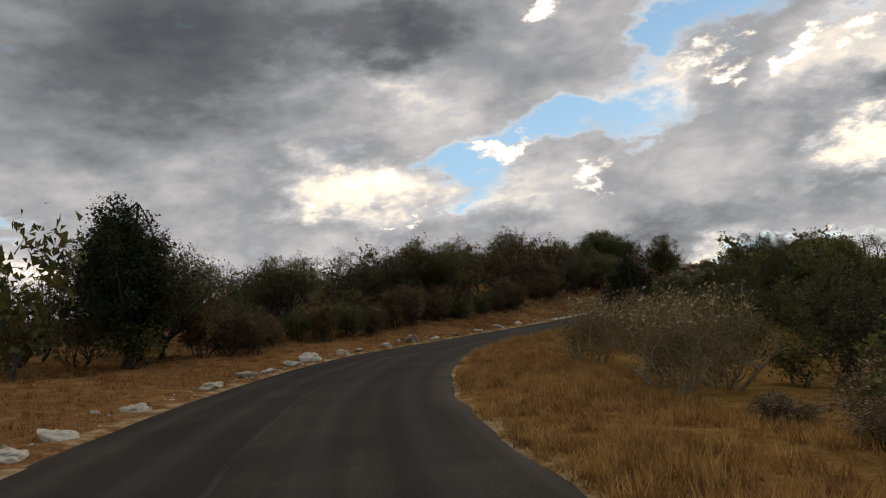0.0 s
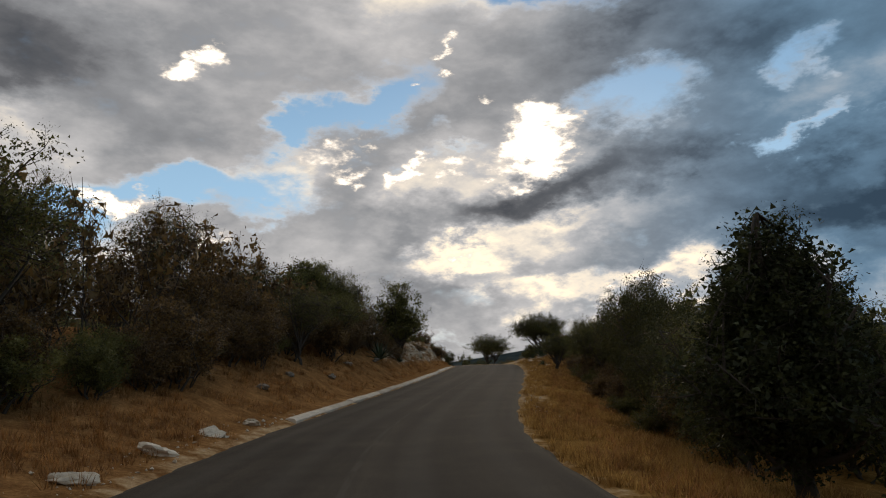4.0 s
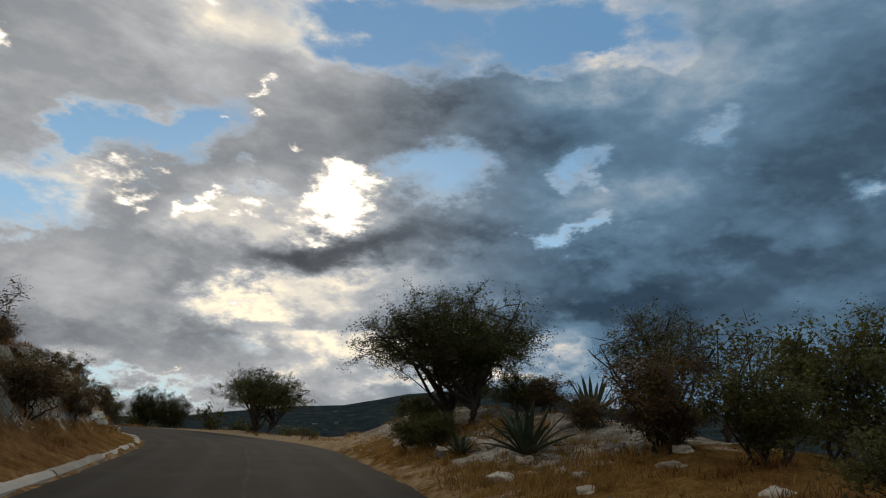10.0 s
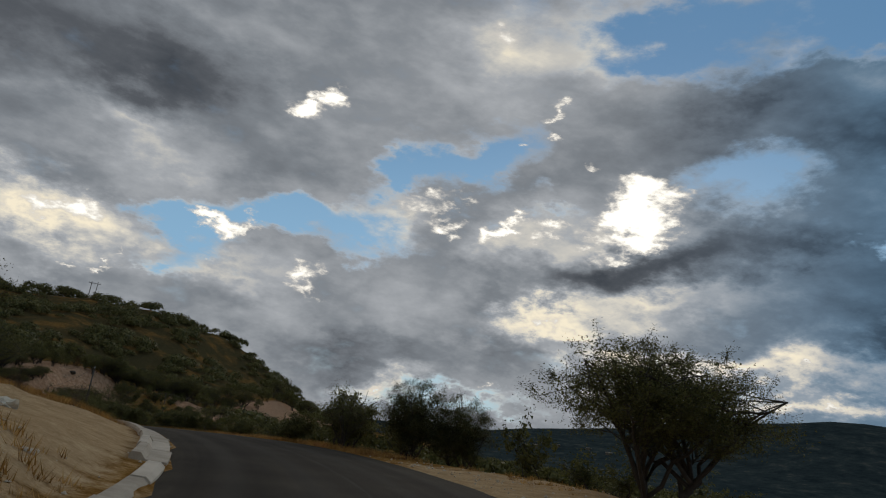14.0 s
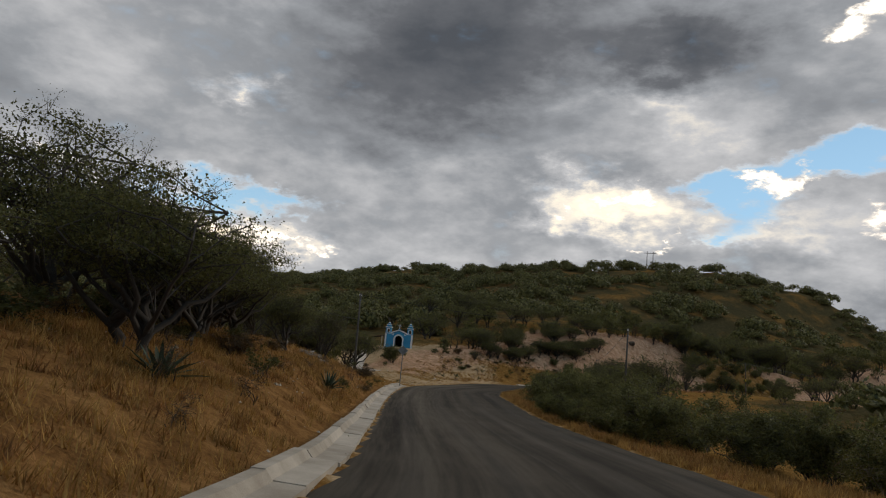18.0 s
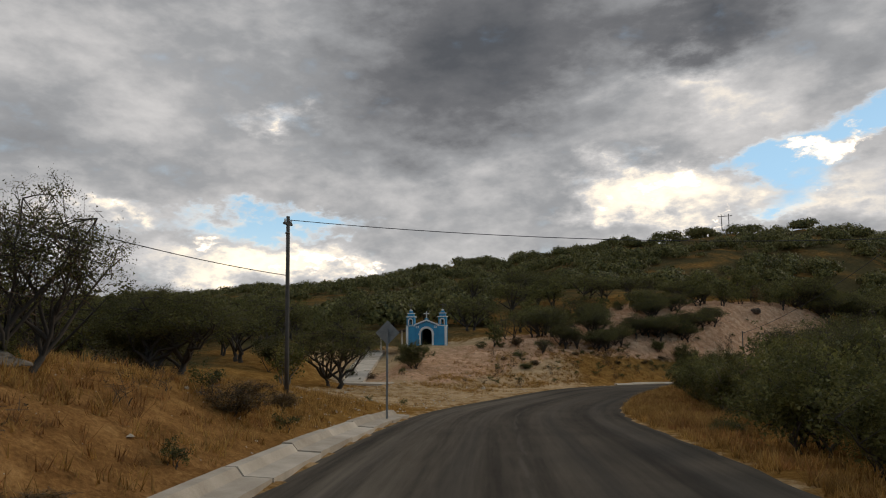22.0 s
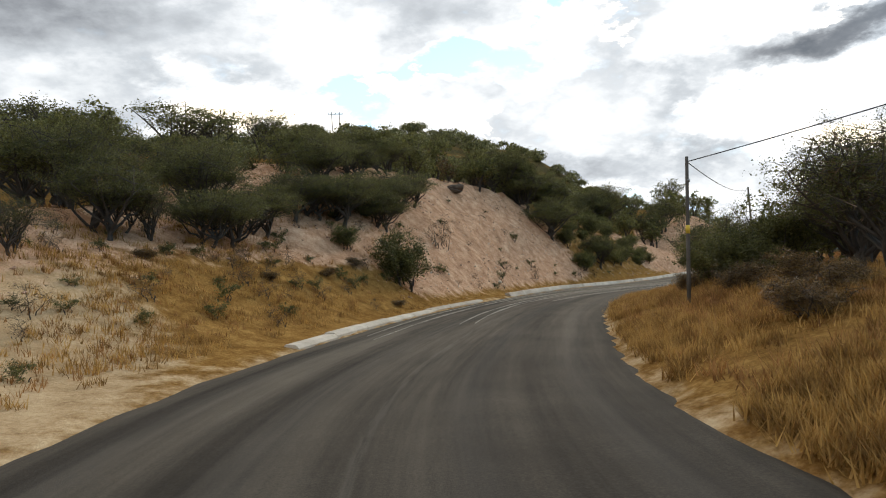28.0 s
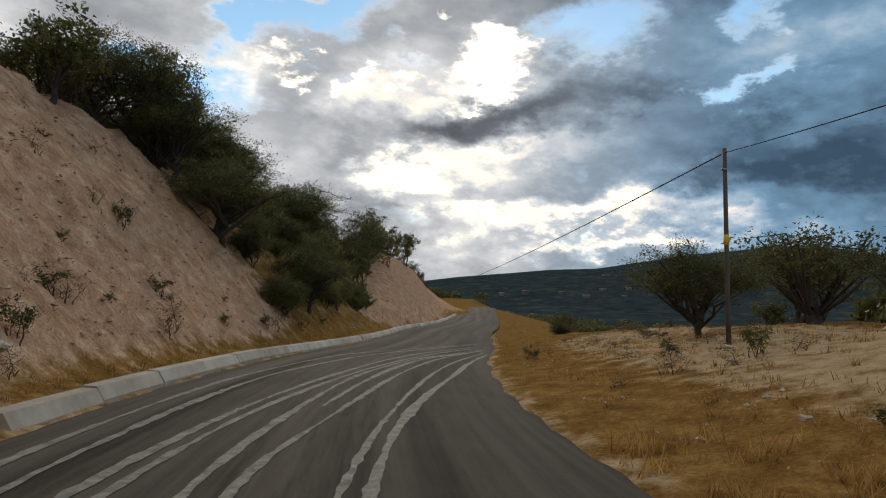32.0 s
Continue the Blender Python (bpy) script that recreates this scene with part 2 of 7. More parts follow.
# the far side away from the sun is slate blue
slate = smooth(nt, az, 38.0, 66.0)
cool = mix(nt, math_node(nt, "MULTIPLY", slate, smooth(nt, value, 0.75, 0.4)), (1, 1, 1), (0.44, 0.74, 1.02))
deck = nt.nodes.new("ShaderNodeMix")
deck.data_type, deck.blend_type = "RGBA", "MULTIPLY"
deck.inputs[0].default_value = 1
nt.links.new(ramp.outputs[0], deck.inputs[6])
nt.links.new(cool, deck.inputs[7])

# sunlit puffs have hard, ragged rims
puff = blobs(nt, pos_, PUFFS_a + PUFFS_b + PUFFS_c)
billow = noise_node(nt, flat.outputs[0], 30.0, 6.0, 0.62, 0.0)
ragged = math_node(nt, "ADD", math_node(nt, "MULTIPLY", math_node(nt, "SUBTRACT", fine2, 0.5), 2.2), math_node(nt, "MULTIPLY", math_node(nt, "SUBTRACT", billow, 0.5), 1.8))
puff = math_node(nt, "ADD", puff, math_node(nt, "MULTIPLY", ragged, smooth(nt, puff, 0.02, 0.35)))
pa = smooth(nt, puff, 0.26, 0.85)
glow = smooth(nt, puff, 0.45, 1.5)
lit = mix(nt, glow, (0.66, 0.60, 0.53), (1.7, 1.56, 1.32))

sky = nt.nodes.new("ShaderNodeTexSky")
sky.sky_type, sky.sun_disc = "NISHITA", False
sky.sun_elevation, sky.sun_rotation = radians(SUN_EL), radians(SUN_AZ)
sky.altitude, sky.air_density, sky.dust_density = 1600, 1.0, 0.6
nb = nt.nodes.new("ShaderNodeVectorMath")
nb.operation = "SCALE"
nt.links.new(sky.outputs[0], nb.inputs[0])
nb.inputs[3].default_value = 0.10
clear = mix(nt, smooth(nt, el, 12.0, 33.0), (0.27, 0.46, 0.62), (0.115, 0.255, 0.425))
blue = mix(nt, 0.75, nb.outputs[0], clear)
blue = mix(nt, smooth(nt, el, 12.0, 1.0), blue, (0.50, 0.62, 0.65))
all_ = mix(nt, alpha, blue, deck.outputs[2])
all_ = mix(nt, pa, all_, lit)
bg = nt.nodes.new("ShaderNodeBackground")
nt.links.new(all_, bg.inputs[0])
bg.inputs[1].default_value = 1.25
wo = nt.nodes.new("ShaderNodeOutputWorld")
nt.links.new(bg.outputs[0], wo.inputs[0])

sun = new("sun", bpy.data.lights.new("sun", "SUN"))
sun.data.energy, sun.data.angle, sun.data.color = 0.7, radians(16), (1.0, 0.86, 0.68)
_a, _e = radians(SUN_AZ), radians(SUN_EL)
sun.matrix_world = look((0, 0, 60), (-math.sin(_a) * math.cos(_e) * 50, -math.cos(_a) * math.cos(_e) * 50, 60 - math.sin(_e) * 50))

# ---- materials ----
def material(name):
    m = bpy.data.materials.new(name)
    m.use_nodes = True
    t = m.node_tree
    t.nodes.clear()
    out = t.nodes.new("ShaderNodeOutputMaterial")
    b = t.nodes.new("ShaderNodeBsdfPrincipled")
    t.links.new(b.outputs[0], out.inputs[0])
    return m, t, b


def obj_coord(t):
    n = t.nodes.new("ShaderNodeTexCoord")
    return n.outputs["Object"]


def world_coord(t):
    n = t.nodes.new("ShaderNodeNewGeometry")
    return n.outputs["Position"]


def bump_of(t, b, h, strength, dist=0.02):
    n = t.nodes.new("ShaderNodeBump")
    n.inputs["Strength"].default_value, n.inputs["Distance"].default_value = strength, dist
    t.links.new(h, n.inputs["Height"])
    t.links.new(n.outputs[0], b.inputs["Normal"])


def attr(t, name):
    n = t.nodes.new("ShaderNodeAttribute")
    n.attribute_name = name
    return n.outputs["Fac"]


def ramp3(t, fac, *stops):
    n = t.nodes.new("ShaderNodeValToRGB")
    e = n.color_ramp.elements
    e[0].position, e[0].color = stops[0][0], (*stops[0][1], 1)
    e[1].position, e[1].color = stops[-1][0], (*stops[-1][1], 1)
    for p, c in stops[1:-1]:
        e.new(p).color = (*c, 1)
    t.links.new(fac, n.inputs[0])
    return n.outputs[0]


def surface(name, dark, lightc, scale=4.0, rough=0.85, bump=0.3, fine=40.0, metal=0.0, random_=0.0, detail=6.0):
    """A worn, mottled surface: stains at one scale, grain at another."""
    m, t, b = material(name)
    co = obj_coord(t)
    n1, n2 = noise_node(t, co, scale, detail, 0.6), noise_node(t, co, fine, 4, 0.6)
    f = math_node(t, "ADD", math_node(t, "MULTIPLY", n1, 0.7), math_node(t, "MULTIPLY", n2, 0.3))
    if random_:
        oi = t.nodes.new("ShaderNodeObjectInfo")
        f = math_node(t, "ADD", f, math_node(t, "MULTIPLY", math_node(t, "SUBTRACT", oi.outputs["Random"], 0.5), random_))
    t.links.new(ramp3(t, f, (0.3, dark), (0.7, lightc)), b.inputs["Base Color"])
    t.links.new(math_node(t, "ADD", math_node(t, "MULTIPLY", n1, 0.2), rough - 0.1), b.inputs["Roughness"])
    b.inputs["Metallic"].default_value = metal
    bump_of(t, b, f, bump)
    return m


def foliage(name, dark, lightc, random_=0.25, rough=0.6, back=0.35):
    """Leaves: colour varies leaf by leaf, clump by clump and plant by plant; some light passes through."""
    m, t, b = material(name)
    g = t.nodes.new("ShaderNodeNewGeometry")
    oi = t.nodes.new("ShaderNodeObjectInfo")
    co = obj_coord(t)
    # clump noise paints the contrast of lit tufts and dark gaps into the colour
    n1 = smooth(t, noise_node(t, co, 2.3, 3, 0.6), 0.36, 0.66)
    f = math_node(t, "ADD", math_node(t, "MULTIPLY", g.outputs["Random Per Island"], 0.42), math_node(t, "MULTIPLY", n1, 0.58))
    f = math_node(t, "ADD", f, math_node(t, "MULTIPLY", math_node(t, "SUBTRACT", oi.outputs["Random"], 0.5), random_))
    col = ramp3(t, f, (0.15, dark), (0.85, lightc))
    t.links.new(col, b.inputs["Base Color"])
    b.inputs["Roughness"].default_value = rough
    b.inputs["Specular IOR Level"].default_value = 0.25
    tr = t.nodes.new("ShaderNodeBsdfTranslucent")
    t.links.new(col, tr.inputs[0])
    mx = t.nodes.new("ShaderNodeMixShader")
    mx.inputs[0].default_value = back
    t.links.new(b.outputs[0], mx.inputs[1])
    t.links.new(tr.outputs[0], mx.inputs[2])
    out = [n for n in t.nodes if n.type == "OUTPUT_MATERIAL"][0]
    t.links.new(mx.outputs[0], out.inputs[0])
    return m


M_LEAF_DARK = foliage("leaf_dark_green", (0.056, 0.058, 0.019), (0.17, 0.16, 0.050), back=0.42)
M_LEAF_HILL = foliage("leaf_hill_olive", (0.044, 0.048, 0.016), (0.23, 0.205, 0.064), 0.0, back=0.2)
# the bush green again, darker: backlit shade put into the leaf colour
M_LEAF_SHADE = foliage("leaf_green_shaded", (0.030, 0.034, 0.011), (0.105, 0.098, 0.030), back=0.3)
M_LEAF_MID = foliage("leaf_olive", (0.07, 0.074, 0.024), (0.22, 0.205, 0.064), back=0.42)
M_LEAF_YELLOW = foliage("leaf_yellowing", (0.05, 0.058, 0.015), (0.20, 0.17, 0.045))
M_LEAF_DRY = foliage("leaf_dry_brown", (0.060, 0.038, 0.015), (0.25, 0.155, 0.055))
M_LEAF_WEED = foliage("leaf_weedy_yellow", (0.075, 0.058, 0.016), (0.26, 0.185, 0.046))
M_TWIG = foliage("dry_twigs", (0.05, 0.034, 0.020), (0.19, 0.125, 0.072), back=0.05)
M_TWIG_STRAW = foliage("straw_twigs", (0.11, 0.078, 0.036), (0.32, 0.23, 0.115), back=0.1)
M_LEAF_PALE = foliage("seed_head_pale", (0.28, 0.21, 0.11), (0.56, 0.45, 0.27))
M_LEAF_JUNIPER = foliage("leaf_juniper", (0.020, 0.025, 0.009), (0.070, 0.076, 0.025))
M_AGAVE = foliage("agave_leaf", (0.03, 0.045, 0.025), (0.10, 0.13, 0.075), back=0.1)
M_GRASS = foliage("dry_grass", (0.19, 0.095, 0.024), (0.56, 0.335, 0.10), 0.0, 0.7, 0.4)
M_GRASS_RED = foliage("dry_grass_russet", (0.17, 0.078, 0.025), (0.46, 0.235, 0.08), 0.0, 0.7, 0.4)
M_BARK = surface("bark", (0.022, 0.017, 0.013), (0.075, 0.06, 0.046), 3.0, 0.9, 0.8, 30)
M_BARK_PALE = surface("bark_pale", (0.10, 0.08, 0.062), (0.26, 0.22, 0.17), 3.0, 0.9, 0.6, 30)
M_STALK = surface("dry_stalk", (0.15, 0.11, 0.06), (0.42, 0.32, 0.18), 6.0, 0.9, 0.4, 30)
M_LIMESTONE = surface("limestone", (0.40, 0.32, 0.225), (0.80, 0.70, 0.55), 2.2, 0.9, 0.9, 22, random_=0.3)
M_ROCK_DARK = surface("rock_grey", (0.075, 0.060, 0.047), (0.30, 0.25, 0.19), 2.2, 0.9, 0.9, 22, random_=0.4)
M_CONCRETE = surface("kerb_concrete", (0.32, 0.255, 0.185), (0.62, 0.53, 0.42), 1.3, 0.9, 0.35, 55, random_=0.25)
M_WOOD_POLE = surface("weathered_pole_wood", (0.045, 0.038, 0.03), (0.13, 0.11, 0.09), 2.0, 0.85, 0.5, 40)
M_CABLE = surface("cable_black", (0.012, 0.012, 0.013), (0.03, 0.03, 0.03), 5, 0.6, 0.1)
M_STEEL = surface("galvanised_steel", (0.16, 0.16, 0.155), (0.30, 0.30, 0.29), 6, 0.5, 0.1, 60, metal=0.6)
M_YELLOW = surface("yellow_band", (0.55, 0.36, 0.03), (0.75, 0.52, 0.06), 8, 0.7, 0.1)
M_BLUE = surface("chapel_blue_paint", (0.022, 0.19, 0.36), (0.045, 0.30, 0.50), 1.6, 0.75, 0.15, 45)
M_WHITE = surface("white_paint", (0.58, 0.56, 0.52), (0.82, 0.81, 0.78), 2.2, 0.75, 0.15, 45)
# near-black that stands in for unlit rooms behind openings
M_DARK = surface("dark_interior", (0.006, 0.006, 0.007), (0.02, 0.019, 0.018), 2, 0.9, 0.1)
M_DOOR = surface("dark_door", (0.02, 0.018, 0.017), (0.05, 0.045, 0.04), 4, 0.6, 0.2)
M_RUST = surface("rusty_sheet", (0.10, 0.055, 0.035), (0.26, 0.15, 0.10), 3, 0.8, 0.3)
M_TILE = surface("roof_dull_red", (0.13, 0.06, 0.045), (0.26, 0.13, 0.09), 3, 0.85, 0.3)


def ground_material():
    """Bare earth, dry grass cover and raw cut faces, laid out by the ground's own attributes; far ground carries a haze
    tint.
    """
    m, t, b = material("earth")
    p = world_coord(t)
    big, mid_, small = noise_node(t, p, 0.22, 5, 0.6), noise_node(t, p, 1.7, 6, 0.65), noise_node(t, p, 14, 5, 0.65)
    mixd = math_node(t, "ADD", math_node(t, "MULTIPLY", mid_, 0.55), math_node(t, "MULTIPLY", small, 0.45))
    straw = ramp3(t, mixd, (0.32, (0.10, 0.048, 0.014)), (0.5, (0.25, 0.13, 0.037)), (0.68, (0.44, 0.26, 0.085)))
    russet = ramp3(t, mixd, (0.32, (0.09, 0.043, 0.017)), (0.5, (0.25, 0.122, 0.045)), (0.68, (0.44, 0.235, 0.095)))
    cover = mix(t, attr(t, "russet"), straw, russet)
    sand = ramp3(t, mixd, (0.34, (0.30, 0.195, 0.10)), (0.5, (0.45, 0.305, 0.165)), (0.66, (0.59, 0.43, 0.255)))
    pink = ramp3(t, mixd, (0.34, (0.24, 0.13, 0.075)), (0.5, (0.50, 0.285, 0.165)), (0.64, (0.70, 0.475, 0.31)))
    pale = ramp3(t, mixd, (0.38, (0.15, 0.12, 0.085)), (0.5, (0.34, 0.28, 0.20)), (0.60, (0.64, 0.56, 0.44)))
    sandf = smooth(t, math_node(t, "ADD", attr(t, "sand"), math_node(t, "MULTIPLY", math_node(t, "SUBTRACT", mid_, 0.5), 0.9)), 0.35, 0.65)
    cutf = smooth(t, math_node(t, "ADD", attr(t, "cut"), math_node(t, "MULTIPLY", math_node(t, "SUBTRACT", mid_, 0.5), 0.8)), 0.3, 0.6)
    rockf = smooth(t, math_node(t, "ADD", attr(t, "rock"), math_node(t, "MULTIPLY", math_node(t, "SUBTRACT", mid_, 0.5), 1.1)), 0.35, 0.6)
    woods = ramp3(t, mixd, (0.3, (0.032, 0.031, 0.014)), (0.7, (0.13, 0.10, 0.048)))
    # dark scrub of the far land, with bluish distance haze put into its colour
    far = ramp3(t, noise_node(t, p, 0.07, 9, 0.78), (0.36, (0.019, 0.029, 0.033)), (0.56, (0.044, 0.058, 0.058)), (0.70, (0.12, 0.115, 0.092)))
    c = mix(t, sandf, cover, sand)
    c = mix(t, cutf, c, pink)
    c = mix(t, rockf, c, pale)
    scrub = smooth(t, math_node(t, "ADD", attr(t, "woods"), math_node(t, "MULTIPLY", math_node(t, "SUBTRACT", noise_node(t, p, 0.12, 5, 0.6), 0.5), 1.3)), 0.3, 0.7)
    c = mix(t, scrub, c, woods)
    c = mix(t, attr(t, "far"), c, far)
    t.links.new(c, b.inputs["Base Color"])
    b.inputs["Roughness"].default_value = 0.95
    b.inputs["Specular IOR Level"].default_value = 0.0
    bump_of(t, b, math_node(t, "ADD", mixd, big), 0.9, 0.10)
    return m


def asphalt_material():
    """Dark worn asphalt, greyer in the wheel tracks, with pale dust dragged along it."""
    m, t, b = material("asphalt")
    uv = t.nodes.new("ShaderNodeUVMap")
    uv.uv_map = "chainage"
    sp = t.nodes.new("ShaderNodeSeparateXYZ")
    t.links.new(uv.outputs[0], sp.inputs[0])
    s, n = sp.outputs[0], sp.outputs[1]
    p = world_coord(t)
    grain, patch = noise_node(t, p, 38, 5, 0.75), noise_node(t, p, 0.5, 5, 0.6)

    def along(sx, sy, detail=4.0):
        c = t.nodes.new("ShaderNodeCombineXYZ")
        t.links.new(math_node(t, "MULTIPLY", s, sx), c.inputs[0])
        t.links.new(math_node(t, "MULTIPLY", n, sy), c.inputs[1])
        return noise_node(t, c.outputs[0], 1.0, detail, 0.6)

    streak, broken = along(0.03, 1.2), along(0.5, 9.0, 5.0)
    f = math_node(t, "ADD", math_node(t, "MULTIPLY", grain, 0.42), math_node(t, "ADD", math_node(t, "MULTIPLY", patch, 0.28), math_node(t, "MULTIPLY", streak, 0.30)))
    base = ramp3(t, f, (0.34, (0.019, 0.0154, 0.0117)), (0.5, (0.047, 0.0387, 0.0300)), (0.66, (0.100, 0.082, 0.062)))
    # wheel tracks polished a little lighter
    track = math_node(t, "ABSOLUTE", math_node(t, "SUBTRACT", math_node(t, "ABSOLUTE", n), 1.75))
    track = smooth(t, math_node(t, "ABSOLUTE", math_node(t, "SUBTRACT", track, 0.75)), 0.45, 0.0)
    base = mix(t, math_node(t, "MULTIPLY", track, 0.28), base, (0.095, 0.083, 0.070))
    seam = smooth(t, math_node(t, "ABSOLUTE", math_node(t, "ADD", n, math_node(t, "MULTIPLY", math_node(t, "SUBTRACT", patch, 0.5), 0.25))), 0.075, 0.03)
    base = mix(t, math_node(t, "MULTIPLY", seam, math_node(t, "MULTIPLY", smooth(t, broken, 0.40, 0.55), 0.28)), base, (0.12, 0.107, 0.09))
    dust = math_node(t, "MULTIPLY", attr(t, "dust"), smooth(t, math_node(t, "ADD", streak, math_node(t, "MULTIPLY", broken, 0.35)), 0.42, 0.98))
    base = mix(t, dust, base, (0.235, 0.192, 0.142))
    t.links.new(base, b.inputs["Base Color"])
    t.links.new(smooth(t, f, 0.3, 0.7, 0.85, 0.97), b.inputs["Roughness"])
    b.inputs["Specular IOR Level"].default_value = 0.05
    bump_of(t, b, grain, 0.6, 0.012)
    return m


M_GROUND, M_ASPHALT = ground_material(), asphalt_material()
M_MUD = surface("pale_mud", (0.055, 0.048, 0.040), (0.40, 0.345, 0.265), 5.0, 0.9, 0.6, 30)
M_CLOD = surface("reddish_clods", (0.24, 0.125, 0.075), (0.58, 0.38, 0.26), 1.2, 0.95, 0.8, 18)

# ---- the lie of the land ----
ROAD = [(2.2, -15.0, -1.66), (-0.3, -3.9, -1.61), (-2.7, 7.0, -1.55), (-3.6, 18.3, -1.36), (-1.9, 29.9, -1.1), (3.1, 40.0, -0.96), (8.9, 49.6, -0.77), (16.0, 58.5, -0.35),
        (23.2, 66.9, 0.16), (30.4, 75.4, 0.69), (37.4, 84.3, 1.19), (44.2, 93.3, 1.53), (50.5, 102.7, 1.8), (54.6, 113.3, 1.99), (56.5, 124.4, 2.21), (56.2, 136.1, 2.15),
        (53.5, 147.2, 1.7), (49.2, 157.5, 1.07), (44.7, 167.9, 0.5), (40.7, 178.2, 0.18), (37.2, 188.8, -0.32), (35.5, 200.1, -0.84), (35.85, 211.3, -1.07), (39.3, 222.0, -1.4),
        (43.8, 232.2, -1.77), (49.6, 242.0, -2.12), (56.4, 250.9, -2.45), (64.2, 259.2, -2.79), (71.9, 267.4, -3.03), (79.4, 275.8, -3.2), (87.4, 283.8, -3.4), (95.4, 291.8, -3.55), (103.2, 300.0, -3.65), (111.0, 308.4, -3.7), (126.4, 325.0, -3.7), (141.8, 341.6, -3.6), (172.4, 374.6, -3.4)]


def centreline(step=0.5):
    p = np.array(ROAD)
    out = []
    for i in range(len(p) - 1):
        p0, p1, p2, p3 = p[max(i - 1, 0)], p[i], p[i + 1], p[min(i + 2, len(p) - 1)]
        n = int(np.linalg.norm(p2 - p1) / step)
        for k in range(n):
            t = k / n
            out.append(0.5 * (2 * p1 + (p2 - p0) * t + (2 * p0 - 5 * p1 + 4 * p2 - p3) * t * t + (3 * p1 - p0 - 3 * p2 + p3) * t ** 3))
    out.append(p[-1])
    c = np.array(out)
    for _ in range(10):
        c[1:-1] = (c[:-2] + 2 * c[1:-1] + c[2:]) / 4
    s = np.r_[0, np.cumsum(np.hypot(*np.diff(c[:, :2], axis=0).T))]
    t = np.gradient(c[:, :2], axis=0)
    t /= np.hypot(*t.T)[:, None]
    return c, s - 15.2, t


CL, CS, CT = centreline()
CN = np.stack([-CT[:, 1], CT[:, 0]], 1)      # to the left


def half_width(s):
    return np.interp(s, (100, 125, 160, 180), (3.4, 3.7, 3.7, 3.45))


def road_xyz(s, n, dz=0.0):
    """The place n metres left of the centreline at chainage s, dz over the road."""
    x, y, z = (np.interp(s, CS, CL[:, k]) for k in range(3))
    a, b = np.interp(s, CS, CN[:, 0]), np.interp(s, CS, CN[:, 1])
    return x + a * n, y + b * n, z + dz


# height over the road at distances from the centreline, by chainage
NL = (3.5, 4.6, 6.0, 8.5, 12.0, 20.0, 40.0)
LEFT = [(-20, 0, .1, .3, .5, .8, 1.2, 2), (28, 0, .1, .3, .6, .9, 1.5, 2.4), (45, 0, .2, .6, 1.2, 2.0, 3, 4), (60, 0, .3, 1.0, 2.2, 3.2, 4, 5), (85, 0, .4, 1.6, 2.7, 3.3, 4.2, 5),
        (100, 0, .5, 2.4, 3.3, 3.6, 4, 5), (112, 0, .5, 2.4, 3.4, 3.6, 4, 5), (122, 0, .2, 1.5, 2.2, 2.5, 3, 4), (132, 0, .12, 1.0, 1.6, 1.9, 2.3, 3)]
LEFT2 = [(142, 0, .04, .4, .8, 1.1, 1.5, 2), (155, 0, .05, .5, 1.0, 1.4, 1.8, 2.2), (168, 0, .06, .75, 1.5, 2.1, 2.6, 2.8), (182, 0, .08, 1.15, 2.3, 2.7, 2.9, 2.8), (195, 0, .06, .95, 2.0, 2.3, 2.4, 2.2),
         (204, 0, .1, .6, 1.3, 1.6, 1.8, 1.8), (210, 0, .06, .35, .8, 1.2, 1.6, 1.8), (216, 0, 0, .05, .2, .7, 1.4, 2.0), (224, 0, 0, .05, .1, .3, 1.6, 3.0), (232, 0, .05, .15, .5, 1.3, 2.7, 4.3)]
LEFT3 = [(241, 0, .15, .6, 1.9, 3.6, 4.0, 5.6), (250, 0, .15, .9, 2.7, 4.3, 5.0, 7), (259, 0, .25, 1.7, 4.4, 7.2, 8.8, 11), (268, 0, .3, 2.0, 5.0, 8.4, 10, 13), (281, 0, .3, 2.0, 5.0, 8.7, 10.5, 13.5),
         (296, 0, .3, 1.8, 4.6, 7.2, 9.2, 12), (312, 0, .2, 1.4, 3.8, 5.8, 7.2, 9), (328, 0, .1, .8, 2.4, 3.6, 5, 7), (342, 0, .3, 1.9, 5, 8, 10, 12), (364, 0, .3, 2.0, 5, 9, 11, 13), (378, 0, .3, 1.2, 3, 5, 7, 8), (398, 0, .2, 1.4, 3.4, 5, 6, 7), (440, 0, .1, .6, 1.2, 1.6, 2, 2)]
NR = (3.5, 5.0, 8.0, 12.0, 20.0, 40.0)
RIGHT = [(-20, -.05, -.15, -.5, -1.1, -2.6, -6), (20, -.05, -.15, -.6, -1.2, -2.6, -6.5), (60, -.05, -.25, -.9, -1.7, -3.2, -7), (88, 0, -.05, -.1, -.5, -1.6, -5), (104, .05, .5, 1.4, 1.1, -.6, -4), (112, .05, .6, 1.9, 1.7, -.4, -4), (119, .05, .55, 1.9, 1.7, -.6, -5), (125, 0, .15, .6, .4, -1, -5),
         (126, 0, .0, .0, -.15, -.9, -5), (146, 0, 0, 0, -.3, -1.6, -6), (162, -.05, -.1, -.4, -.9, -2.2, -6), (200, -.05, -.15, -.4, -.8, -1.9, -5), (212, -.03, .0, -.1, -.4, -1.4, -4), (220, 0, .28, .45, .3, -.6, -3.5), (238, .02, .5, 1.2, 1.2, .4, -3)]
